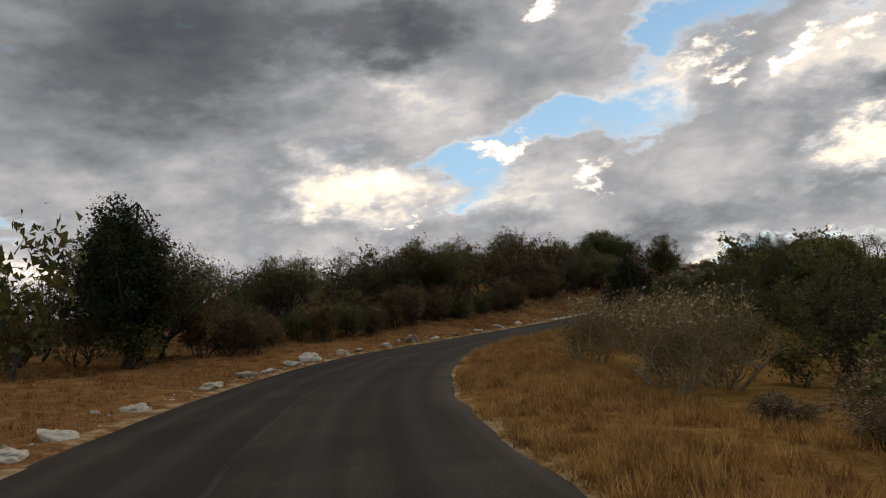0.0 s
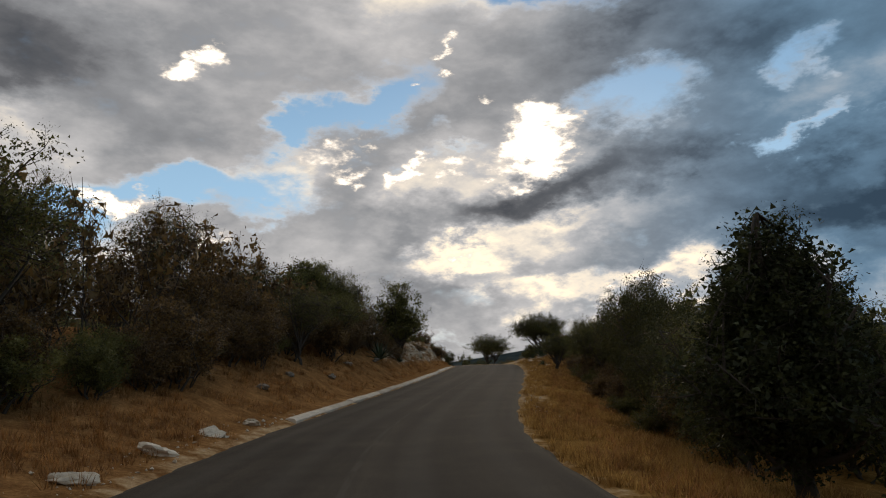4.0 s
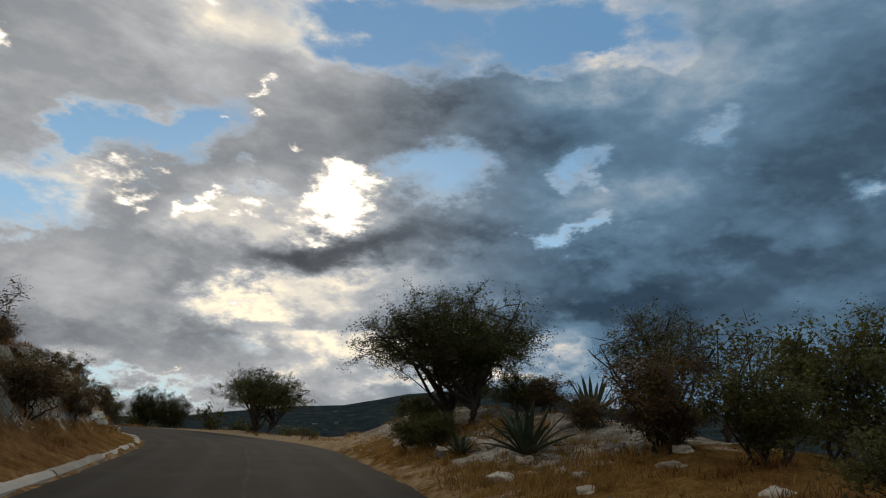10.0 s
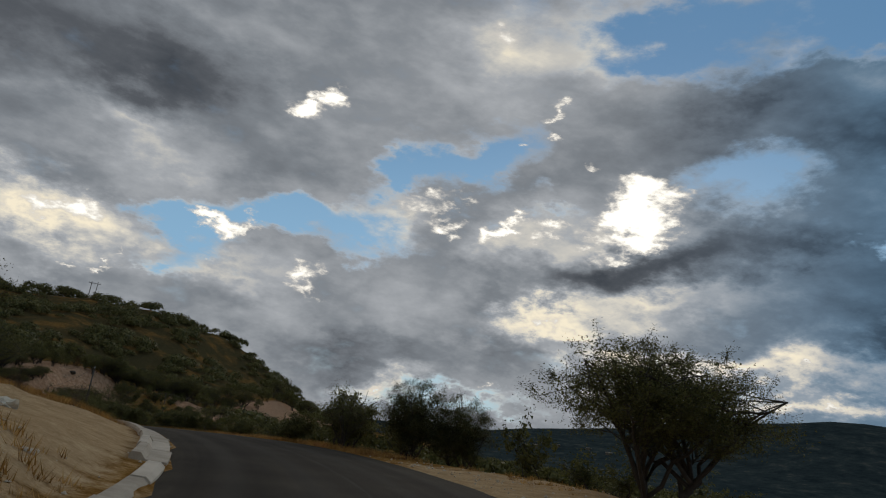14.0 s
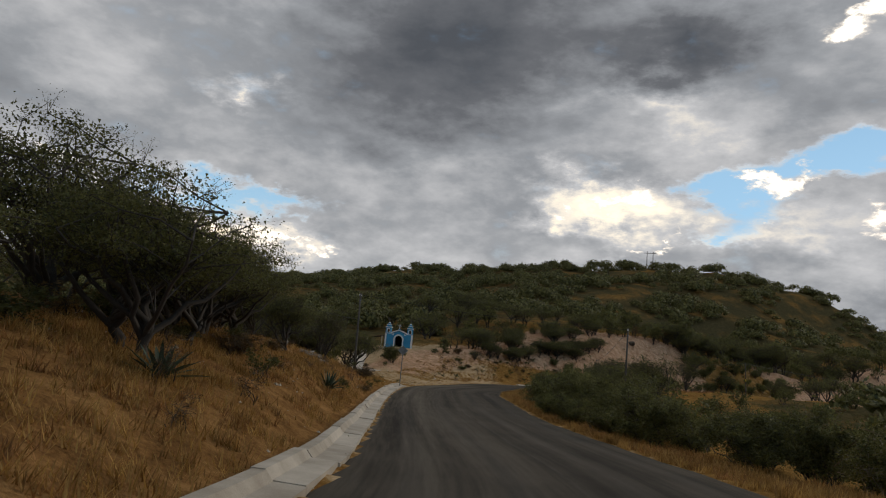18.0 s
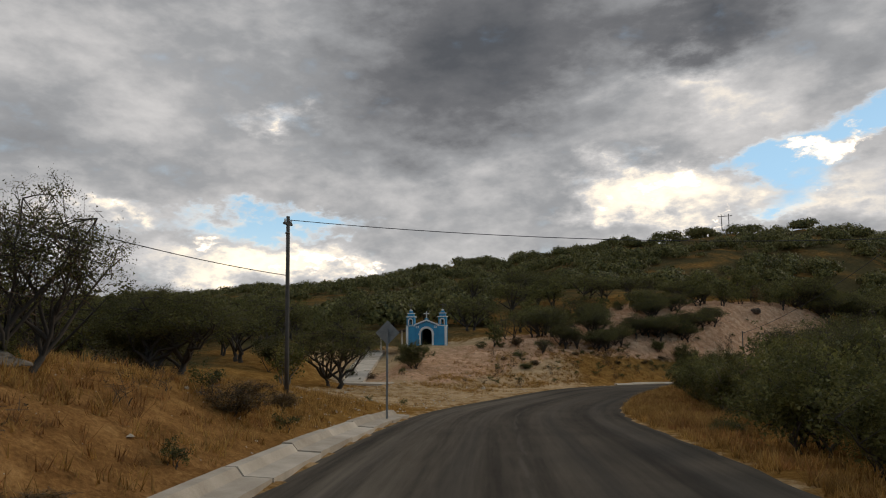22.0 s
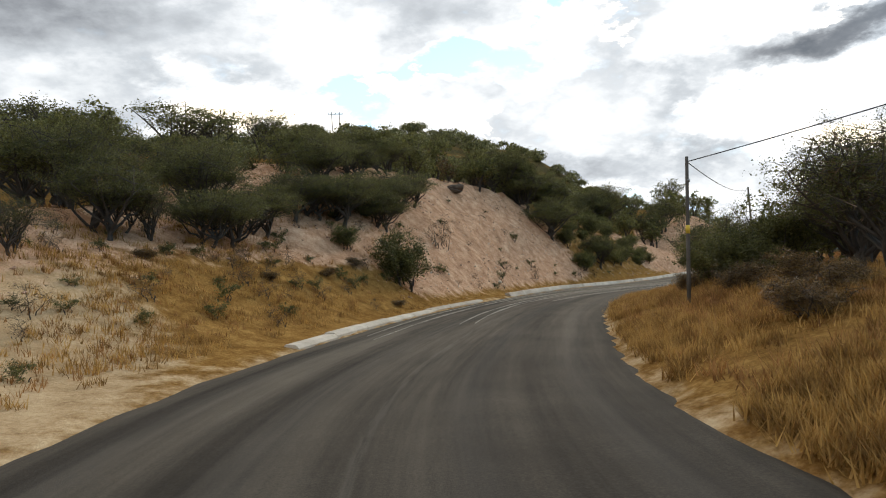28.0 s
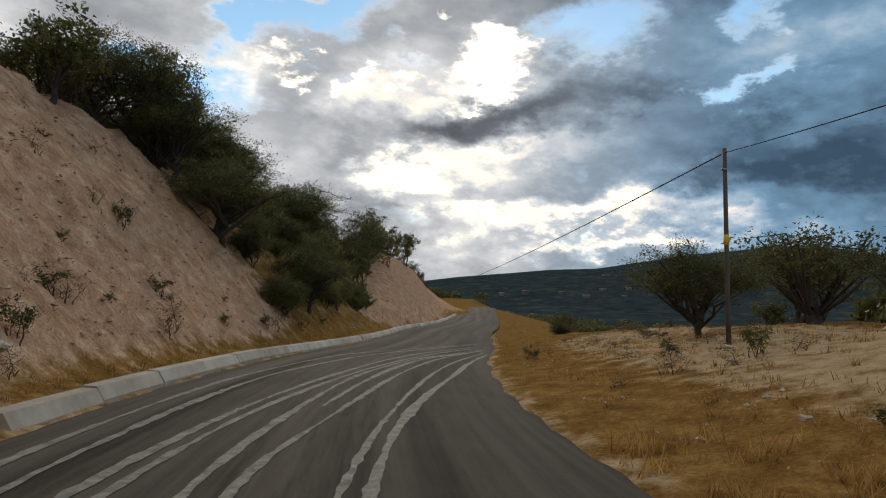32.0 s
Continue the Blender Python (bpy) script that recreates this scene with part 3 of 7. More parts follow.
RIGHT2 = [(250, .02, .45, 1.2, 1.45, 1.2, .5), (262, 0, .2, 1.0, 1.75, 2.1, 2.2), (274, 0, .15, .85, 1.65, 2.2, 2.4), (290, 0, .1, .7, 1.45, 2.1, 2.2), (306, 0, .05, .4, .9, 1.3, 1.2), (330, -.05, -.3, -1, -2, -4, -8)]

CREST_X = (-400, -260, -160, -115, -64, 39, 79, 113, 154, 185, 240, 320)
CREST_Y = (340, 370, 384, 396, 414, 403, 397, 393, 382, 372, 350, 330)
CREST_Z = (12, 21, 22, 25, 32, 37.5, 33, 24.5, 10, 1, -14, -26)
RIDGE_AZ = (-180, -120, -60, 0, 20, 30, 37, 42, 47, 52, 56, 60, 64, 67, 70, 75, 85, 100, 130, 180)
RIDGE_EL = (1.6, 1.6, 1.8, 1.2, 0.5, 0.7, 1.2, 2.2, 2.6, 3.3, 4.1, 4.6, 4.6, 4.2, 3.4, 3.0, 2.8, 2.2, 1.8, 1.6)


def bilinear(s, n, rows, ns):
    """Interpolates a table of profiles over chainage and distance."""
    tab = np.array(rows, float)
    cols = np.array([np.interp(s, tab[:, 0], tab[:, k + 1]) for k in range(len(ns))])
    i = np.clip(np.searchsorted(ns, n) - 1, 0, len(ns) - 2)
    a, b = np.array(ns)[i], np.array(ns)[i + 1]
    f = np.clip((n - a) / (b - a), 0, 1)
    j = np.arange(len(s))
    return cols[i, j] * (1 - f) + cols[i + 1, j] * f


def waves(x, y, size, seed=0):
    """A cheap, smooth, aperiodic wobble in -1..1."""
    a = np.zeros_like(x)
    for k in range(5):
        th = 1.7 * k + seed * 2.399 + 0.6
        w = (2 * math.pi / size) * (0.7 + 0.33 * k)
        a = a + np.sin(w * (x * math.cos(th) + y * math.sin(th)) + 1.3 * k + seed + 0.8 * np.sin(w * 0.6 * (x * math.sin(th) - y * math.cos(th)) + seed * 1.7)) / (1 + 0.4 * k)
    return a / 2.9


def road_sn(x, y):
    """Chainage and distance left of the centreline, and the road's height there."""
    x, y = np.atleast_1d(np.asarray(x, float)), np.atleast_1d(np.asarray(y, float))
    s, n, z = np.empty_like(x), np.empty_like(x), np.empty_like(x)
    px, py = CL[::2, 0], CL[::2, 1]
    for a in range(0, len(x), 20000):
        sl = slice(a, a + 20000)
        k = ((x[sl, None] - px) ** 2 + (y[sl, None] - py) ** 2).argmin(1) * 2
        ox, oy = x[sl] - CL[k, 0], y[sl] - CL[k, 1]
        s[sl] = CS[k] + np.clip(ox * CT[k, 0] + oy * CT[k, 1], -1, 1)
        n[sl] = ox * CN[k, 0] + oy * CN[k, 1]
        far = np.abs(n[sl]) < np.hypot(ox, oy) * 0.7
        n[sl] = np.where(far, np.hypot(ox, oy) * np.sign(n[sl]), n[sl])
        z[sl] = np.interp(s[sl], CS, CL[:, 2])
    return s, n, z


RAMP_FOOT, RAMP_RUN = (20.7, 203.9, -0.42), (-6.8, 14.7, 1.84)
CHAPEL = (18.7, 220.6, 1.82)


def height(x, y, info=False):
    x, y = np.atleast_1d(np.asarray(x, float)), np.atleast_1d(np.asarray(y, float))
    s, n, zr = road_sn(x, y)
    left = bilinear(s, np.abs(n), LEFT + LEFT2 + LEFT3, NL)
    right = bilinear(s, np.abs(n), RIGHT + RIGHT2, NR)
    near = zr + np.where(n > 0, left, right)
    # the open country: plateau, falling to a valley on the sun's side
    east = (x - 50) * 0.83 - (y - 150) * 0.0
    open_ = 2.0 - 17 * (1 / (1 + np.exp(-(east - 110) / 55)))
    west = np.clip(-(x + 20) / 200, 0, 1)
    open_ = open_ + 5 * west
    # the long hill beyond the chapel
    cy, cz = np.interp(x, CREST_X, CREST_Y), np.interp(x, CREST_X, CREST_Z)
    d = cy - y
    f = np.where(d > 0, np.clip(1 - d / np.interp(x, (70, 125, 165), (185, 120, 85)), 0, 1) ** 1.25, np.clip(1 + d / 260, 0, 1) ** 1.3)
    rough = waves(x, y, 60, 3) * 2.2 + waves(x, y, 23, 5) * 0.9
    hill = open_ + (cz - open_) * f + rough * np.minimum(f * 2, 1) * (cz > open_)
    # distant ridges
    r, az_ = np.hypot(x - 45, y - 170), np.degrees(np.arctan2(x - 45, y - 170))
    top = np.tan(np.radians(np.interp(az_, RIDGE_AZ, RIDGE_EL))) * 760
    bump = np.exp(-((r - 760) / 230) ** 2)
    far = np.maximum(hill, open_) * (1 - bump) + np.maximum(top + 6 * waves(x, y, 160, 2), hill) * bump
    far = np.where(r > 760, np.minimum(far, top) + (r > 1100) * 0, far)
    w = np.clip((np.abs(n) - 22) / 55, 0, 1)
    w = w * w * (3 - 2 * w)
    z = near * (1 - w) + far * w
    # chapel terrace
    cd = np.hypot((x - CHAPEL[0] + 1.6) * 0.8, y - CHAPEL[1] - 0.6)
    k = np.clip((6.2 - cd) / 3.2, 0, 1)
    k = k * k * (3 - 2 * k)
    z = z * (1 - k) + CHAPEL[2] * k
    # the ramp up to it lies level with the slope
    u = np.clip(((x - RAMP_FOOT[0]) * RAMP_RUN[0] + (y - RAMP_FOOT[1]) * RAMP_RUN[1]) / (RAMP_RUN[0] ** 2 + RAMP_RUN[1] ** 2), 0, 1)
    rd_ = np.hypot(x - RAMP_FOOT[0] - u * RAMP_RUN[0], y - RAMP_FOOT[1] - u * RAMP_RUN[1])
    k = np.clip((3.4 - rd_) / 1.8, 0, 1)
    z = z * (1 - k) + (RAMP_FOOT[2] + u * RAMP_RUN[2] - 0.22) * k
    # unevenness that dies out at the road
    away = (1 - k) * np.clip((np.abs(n) - 3.7) / 5, 0, 1)
    z = z + away * (0.16 * waves(x, y, 9, 1) + 0.10 * waves(x, y, 3.1, 7))
    cut = np.clip((left - np.abs(n) * 0.22) / 1.2 + 0.9 * (s > 256) * (n < 8), 0, 1) * ((n > 3.9) & (n < 16) & (s > 225)) * np.clip((s - 228) / 12, 0, 1)
    cut2 = np.clip((left - 0.5) / 0.8, 0, 1) * ((n > 4.0) & (n < 9) & (s > 78) & (s < 150))
    gully = np.abs(waves(s * 1.0, n * 0.12, 3.4, 4))
    z = z - cut * (0.40 * gully - 0.2 * waves(x, y, 2.2, 6)) * np.clip((left) / 2, 0, 1) + cut2 * 0.35 * waves(s, n * 2, 2.3, 9)
    z = np.where(np.abs(n) < half_width(s) + 0.02 + 2.5 * (s > 312), zr - 0.10 - 0.15 * (s > 312), z)
    if info:
        return z, s, n, cut, cut2, f, r
    return z


def ground_z(x, y):
    return float(height([x], [y])[0])


# ---- end of the lie of the land ----
# ---- helpers for meshes ----
def mesh_of(name, verts, faces, mat=None, smooth_=False):
    me = bpy.data.meshes.new(name)
    me.from_pydata([tuple(v) for v in verts], [], faces)
    if mat:
        me.materials.append(mat)
    if smooth_:
        me.polygons.foreach_set("use_smooth", [True] * len(me.polygons))
    me.update()
    return me


def quads_mesh(name, v, mat):
    """A mesh of loose faces from an array (count, corners, 3)."""
    v = np.asarray(v, np.float32)
    n, k = v.shape[:2]
    me = bpy.data.meshes.new(name)
    me.vertices.add(n * k)
    me.vertices.foreach_set("co", v.reshape(-1))
    me.loops.add(n * k)
    me.loops.foreach_set("vertex_index", np.arange(n * k, dtype=np.int32))
    me.polygons.add(n)
    me.polygons.foreach_set("loop_start", np.arange(0, n * k, k, dtype=np.int32))
    me.materials.append(mat)
    me.update(calc_edges=True)
    return me


def part(name, data, mat, parent, label=""):
    """Links a mesh or bmesh as one object under a thing or a part."""
    if isinstance(data, bmesh.types.BMesh):
        me = bpy.data.meshes.new(name)
        data.to_mesh(me)
        data.free()
        data = me
    if mat and not data.materials:
        data.materials.append(mat)
    ob = new(name, data)
    ob.parent = parent
    if label:
        ob["label"] = label
    return ob


def thing(name, x, y, z, turn, label, category, group=""):
    ob = new(name)
    ob.matrix_world = pose(x, y, z, 0, 0, turn)
    ob.empty_display_size = 0.2
    return tagged(ob, label, category, group)


def set_attr(me, name, values):
    a = me.attributes.new(name, "FLOAT", "POINT")
    a.data.foreach_set("value", np.asarray(values, np.float32))


# ---- ground: one sheet from the verge to the horizon ----
def graded(lo, hi, fine, out, growth=1.16):
    """Even steps between lo and hi, then ever wider ones."""
    a = list(np.arange(lo, hi + fine, fine))
    step = fine
    while a[-1] < out[1]:
        step *= growth
        a.append(a[-1] + step)
    step = fine
    while a[0] > out[0]:
        step *= growth
        a.insert(0, a[0] - step)
    return np.array(a)


gx, gy = graded(-22, 84, 0.55, (-2600, 2600)), graded(-6, 292, 0.55, (-2400, 2800))
GX, GY = np.meshgrid(gx, gy)
gz, gs, gn, gcut, gcut2, gf, gr = height(GX.ravel(), GY.ravel(), True)
nxg, nyg = len(gx), len(gy)
idx = np.arange(nxg * nyg).reshape(nyg, nxg)
gfaces = np.stack([idx[:-1, :-1], idx[:-1, 1:], idx[1:, 1:], idx[1:, :-1]], -1).reshape(-1, 4)
gme = bpy.data.meshes.new("ground")
gme.vertices.add(nxg * nyg)
gme.vertices.foreach_set("co", np.stack([GX.ravel(), GY.ravel(), gz], 1).astype(np.float32).reshape(-1))
gme.loops.add(gfaces.size)
gme.loops.foreach_set("vertex_index", gfaces.reshape(-1).astype(np.int32))
gme.polygons.add(len(gfaces))
gme.polygons.foreach_set("loop_start", np.arange(0, gfaces.size, 4, dtype=np.int32))
gme.polygons.foreach_set("use_smooth", [True] * len(gfaces))
gme.update(calc_edges=True)
gme.materials.append(M_GROUND)


def band(v, lo, hi, soft):
    return np.clip((v - lo) / soft, 0, 1) * np.clip((hi - v) / soft, 0, 1)


sand = band(gs, 112, 152, 8) * band(gn, -14, -2, 2.5) * 0.9                 # pale shoulder in the left bend
sand = np.maximum(sand, band(gs, 210, 236, 5) * band(gn, 2, 14, 2) * 0.58)   # pull-out below the chapel
sand = np.maximum(sand, np.clip((13 - np.hypot(GX.ravel() - 22, GY.ravel() - 215)) / 4, 0, 1) * 0.95)
sand = np.maximum(sand, band(gs, 256, 300, 6) * band(gn, -18, -4.5, 3) * 0.62)
sand = np.maximum(sand, band(gs, 172, 205, 6) * band(gn, 5.5, 16, 2) * 0.28)
sand = np.maximum(sand, band(gs, 120, 158, 6) * band(gn, 3.5, 12, 2) * 1.0)
sand = np.maximum(sand, band(gs, 56, 112, 6) * band(gn, -5.2, -3, 0.7) * 0.55)
sand = np.maximum(sand, band(gs, -30, 330, 5) * np.clip((4.2 - np.abs(gn)) / 0.5, 0, 1) * 0.5)
set_attr(gme, "sand", sand)
set_attr(gme, "cut", np.maximum(gcut * (1 - 0.7 * band(gs, 283, 309, 5)), band(gs, 224, 262, 5) * band(gn, 6.5, 18, 3) * 0.55))
set_attr(gme, "rock", band(gs, 184, 202, 4) * band(gn, 6.5, 13, 2) * 0.4 + gcut2 * band(gs, 78, 150, 6) * np.where(gs < 96, 0.62, 0.95) + band(gs, 100, 126, 4) * band(gn, -13, -4.2, 1.5) * 0.8)
set_attr(gme, "russet", np.maximum(band(gs, -60, 118, 10) * (gn > 0), band(gs, 140, 205, 8) * (gn > 4) * 0.75))
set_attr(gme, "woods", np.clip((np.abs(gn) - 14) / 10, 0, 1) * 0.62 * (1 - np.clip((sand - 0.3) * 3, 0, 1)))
# the painted haze sets in with distance, sparing the near hill
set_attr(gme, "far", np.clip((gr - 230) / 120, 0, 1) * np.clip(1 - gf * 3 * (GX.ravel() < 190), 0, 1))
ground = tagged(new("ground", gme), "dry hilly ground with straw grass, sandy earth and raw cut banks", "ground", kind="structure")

# ---- the road ----
rs = np.arange(-15, 452, 0.5)
across = np.array([-1.0, -0.92, -0.75, -0.55, -0.35, -0.15, 0, 0.15, 0.35, 0.55, 0.75, 0.92, 1.0])
rv, ruv, rd = [], [], []
for s_ in rs:
    hw = float(half_width(s_)) + 0.10
    for a in across:
        edge = 0.10 * math.sin(s_ * 1.7) * math.sin(s_ * 0.53 + 1) * (abs(a) > 0.99)
        n_ = a * hw + (edge if a > 0 else -edge) * 0.6
        x_, y_, z_ = road_xyz(s_, n_)
        rv.append((x_, y_, z_ + 0.035 - 0.05 * abs(a) ** 2 - (0.045 if abs(a) > 0.99 else 0)))
        ruv.append((s_, n_))
        d_ = 0.0
        if 150 < s_ < 236:
            d_ = min((s_ - 150) / 25, 1, (236 - s_) / 12) * (0.28 + 0.5 * max(0.0, a))
        if s_ >= 224:
            d_ = max(d_, min((s_ - 224) / 20, 1) * (0.3 + 0.3 * (a > -0.2)))
        d_ = max(d_, 0.4 * max(0, abs(a) - 0.9) * 10)
        rd.append(d_)
na = len(across)
rf = [(i * na + j, (i + 1) * na + j, (i + 1) * na + j + 1, i * na + j + 1) for i in range(len(rs) - 1) for j in range(na - 1)]
rme = mesh_of("road", rv, [f_[::-1] for f_ in rf], M_ASPHALT, True)
uvl = rme.uv_layers.new(name="chainage")
lv = np.empty(len(rme.loops), np.int32)
rme.loops.foreach_get("vertex_index", lv)
uvl.data.foreach_set("uv", np.array(ruv, np.float32)[lv].reshape(-1))
set_attr(rme, "dust", rd)
road = tagged(new("road", rme), "dark asphalt country road with dusty wheel tracks", "road", kind="structure")

# ---- plants ----
rng = np.random.default_rng(11)


def tube(pts, radii, sides, verts, faces):
    """Adds a tapered, bent tube to the lists."""
    pts = np.asarray(pts, float)
    d = np.gradient(pts, axis=0)
    d /= np.linalg.norm(d, axis=1)[:, None] + 1e-9
    ref = np.where(np.abs(d[:, 2:]) > 0.9, [[1.0, 0, 0]], [[0, 0, 1.0]])
    u = np.cross(d, ref)
    u /= np.linalg.norm(u, axis=1)[:, None] + 1e-9
    v = np.cross(d, u)
    a = np.arange(sides) * 2 * math.pi / sides
    ring = pts[:, None] + np.asarray(radii)[:, None, None] * (np.cos(a)[None, :, None] * u[:, None] + np.sin(a)[None, :, None] * v[:, None])
    base = len(verts)
    verts.extend(map(tuple, ring.reshape(-1, 3)))
    for i in range(len(pts) - 1):
        for k in range(sides):
            k2 = (k + 1) % sides
            faces.append((base + i * sides + k, base + i * sides + k2, base + (i + 1) * sides + k2, base + (i + 1) * sides + k))


def bend(a, b, lift, steps, wob):
    """A curved run of points from a to b that rises early and wavers."""
    a, b = np.asarray(a, float), np.asarray(b, float)
    c = (a + b) / 2 + np.array([0, 0, lift])
    t = np.linspace(0, 1, steps)[:, None]
    p = (1 - t) ** 2 * a + 2 * t * (1 - t) * c + t * t * b
    w = rng.normal(0, wob, p.shape)
    w[0] = w[-1] = 0
    return p + w


def leaf_quads(centres, size, slim=0.45, hang=0.0, jitter=0.4):
    """Random leaf-like blades round the given centres."""
    n = len(centres)
    d = rng.normal(0, 1, (n, 3))
    d[:, 2] = d[:, 2] * 0.7 - hang
    d /= np.linalg.norm(d, axis=1)[:, None]
    e = np.cross(d, rng.normal(0, 1, (n, 3)))
    e /= np.linalg.norm(e, axis=1)[:, None] + 1e-9
    s = size * (1 + rng.uniform(-jitter, jitter, n))[:, None]
    d, e = d * s, e * s * slim
    c = np.asarray(centres)
    return np.stack([c - d * 0.8 + e, c + d, c - d * 0.8 - e], 1)


def envelope(shape, R, V, hc):
    """A random place inside the crown, nearer its skin than its heart."""
    while True:
        p = rng.uniform(-1, 1, 3)
        r = np.linalg.norm(p)
        if not 0.45 < r < 1:
            continue
        if shape == "umbrella" and p[2] < -0.42 + 0.25 * (1 - np.hypot(p[0], p[1])):
            continue
        if shape == "bush" and p[2] < -0.97:
            continue
        if shape == "cone":
            k = 1 - 0.75 * max(0.0, (p[2] + 0.3) / 1.3)
            p[:2] *= k
        return np.array([p[0] * R, p[1] * R, hc + p[2] * V])


def woody(kind, shape, R, V, hc, fork, stems, limbs, subs, tips, leaves, leaf, spread, r0, slim=0.45, hang=0.0, lean=0.2, mat=None, bark=None, dead=None, label="", heads=0, core=20, mass=0.05, twig=0, wisp=0.3, plain=False, grain=1.0):
    """A tree or bush standing at the origin: stems, limbs, twigs, and leaves about the twigs."""
    verts, faces, cents, ends, inner, sprays = [], [], [], [], [], []
    leaf, mass, leaves, core = leaf * grain, mass * grain, int(leaves / grain ** 1.5), int(core / grain ** 1.5)
    per = max(1, limbs // stems)
    for st in range(stems):
        a0 = 2 * math.pi * st / stems + rng.uniform(-0.5, 0.5)
        foot = np.array([math.cos(a0), math.sin(a0), 0]) * (0.0 if stems == 1 else 0.14 * R * rng.uniform(0.4, 1)) - np.array([0, 0, 0.25])
        head = np.array([math.cos(a0) * lean * R * rng.uniform(0.3, 1), math.sin(a0) * lean * R * rng.uniform(0.3, 1), fork * rng.uniform(0.8, 1.15)])
        rs_ = r0 / math.sqrt(stems)
        trunk_p = bend(foot, head, fork * 0.1, 6, 0.018 * R)
        tube(trunk_p, np.linspace(rs_ * 1.25, rs_ * 0.75, 6), 7, verts, faces)
        for l in range(per):
            end = envelope(shape, R * 0.86, V * 0.86, hc)
            if stems > 1:
                end[:2] += head[:2] * 0.6
            start = trunk_p[rng.integers(3, 6)]
            lp = bend(start, end, V * rng.uniform(-0.1, 0.3), 7, (0.014 if plain else 0.026 if shape == "umbrella" else 0.020) * R)
            tube(lp[::2] if plain else lp, np.linspace(rs_ * 0.62, rs_ * 0.16, 4 if plain else 7), 4 if plain else 5, verts, faces)
            for s_ in range(subs):
                b0 = lp[rng.integers(2, 7)]
                tgt = envelope(shape, R, V, hc)
                reach = tgt - b0
                ln = np.linalg.norm(reach)
                tgt = b0 + reach * min(1.0, 0.7 * R / (ln + 1e-6))
                sp_ = bend(b0, tgt, V * 0.06, 4, 0.014 * R)
                tube(sp_[::3] if plain else sp_, np.linspace(rs_ * 0.2, rs_ * 0.07, 2 if plain else 4), 3, verts, faces)
                pick = rng.uniform(0.3, 1.05, (core, 1)) * 3
                if core:
                    seg = np.clip(pick.astype(int), 0, 2)
                    at_ = sp_[seg[:, 0]] * (1 - (pick - seg)) + sp_[seg[:, 0] + 1] * (pick - seg)
                    if shape == "umbrella":  # flat pads of leaves at the ends of the boughs
                        at_ = np.where(rng.random((core, 1)) < 0.7, sp_[3], at_) + rng.normal(0, 1, (core, 3)) * [0.105 * R, 0.105 * R, 0.034 * R]
                        inner.append(at_)
                    else:
                        inner.append(np.where(rng.random((core, 1)) < 0.6, sp_[rng.integers(1, 4)], at_) + rng.normal(0, 0.068 * R, (core, 3)))
                if twig:
                    sprays.append(sp_[rng.integers(0, 4, twig)] + rng.normal(0, 0.045 * R, (twig, 3)))
                for q in range(tips):
                    t0 = sp_[rng.integers(1, 4)]
                    out = t0 - np.array([0, 0, hc * 0.8])
                    out = out / (np.linalg.norm(out) + 1e-6) * 0.5 + rng.normal(0, 0.5, 3)
                    t1 = t0 + out / np.linalg.norm(out) * 0.19 * R * rng.uniform(0.5, 1.2)
                    if shape in ("umbrella",):
                        t1[2] = max(t1[2], hc - V * 0.6)
                    t1[2] = max(t1[2], 0.12)
                    if not plain and (q % 2 == 0 or shape == "umbrella"):
                        tube([t0, t1], [rs_ * 0.07, rs_ * 0.025], 3, verts, faces)
                    ends.append(t1)
                    if leaves:
                        f = rng.uniform(0.15, 1.12, (leaves, 1))
                        cents.append(t0 * (1 - f) + t1 * f + rng.normal(0, spread, (leaves, 3)))
    tm = mesh_of(kind + "_wood", verts, faces, bark or M_BARK, True)
    root = new(kind)
    part("trunk", tm, None, root)
    if cents:
        c = np.concatenate(cents)
        c = c[c[:, 2] > 0.05]
        q_ = [leaf_quads(c, leaf, slim, hang)]
        if inner:
            c = np.concatenate(inner)
            deep = (c[:, 0] / R) ** 2 + (c[:, 1] / R) ** 2 + ((c[:, 2] - hc) / V) ** 2 < (1.4 if shape == "umbrella" else 0.80)
            q_.append(leaf_quads(c[(c[:, 2] > 0.1) & deep], mass * R * 0.72, 0.8, hang))
        part("crown", quads_mesh(kind + "_crown", np.concatenate(q_), mat), None, root)
    if sprays:
        c = np.concatenate(sprays)
        tagged(part("twig_mass", quads_mesh(kind + "_twigs", leaf_quads(c[c[:, 2] > 0.15], wisp, 0.035, -0.4), dead or M_TWIG), None, root), kind="stuff")
    if heads:
        e = np.array(ends)
        e = e[e[:, 2] > hc * 1.15]
        hcent = np.repeat(e, heads, 0) + rng.normal(0, 0.035, (len(e) * heads, 3))
        tagged(part("seed_head", quads_mesh(kind + "_heads", leaf_quads(hcent, 0.042, 0.8), M_LEAF_PALE), None, root), kind="stuff")
    return tagged(root, label, "tree" if kind.endswith("tree") else "shrub")


def lods(kind, count, shape, R, V, hc, fork, stems, limbs, leaf, spread, r0, fill=1.0, low=True, core=20, twig=0, subs=7, tips=5, **kw):
    """Patterns of one kind: fine ones for beside the road, coarse ones for further off."""
    fine = [woody(kind, shape, R, V, hc, fork, stems, limbs, subs, tips, int(17 * fill), leaf, spread, r0, core=int(core * 1.9), twig=twig, grain=0.7, **kw) for _ in range(count)]
    coarse = [woody(kind, shape, R, V, hc, fork, stems, max(stems, limbs * 2 // 3), 5, 4, max(2, int(12 * fill)), leaf * 1.35, spread * 1.3, r0, core=int(core * 1.4), twig=twig * 2 // 3, plain=True, grain=1.45, **kw) for _ in range(2 if low else 0)]
    return fine, coarse or fine


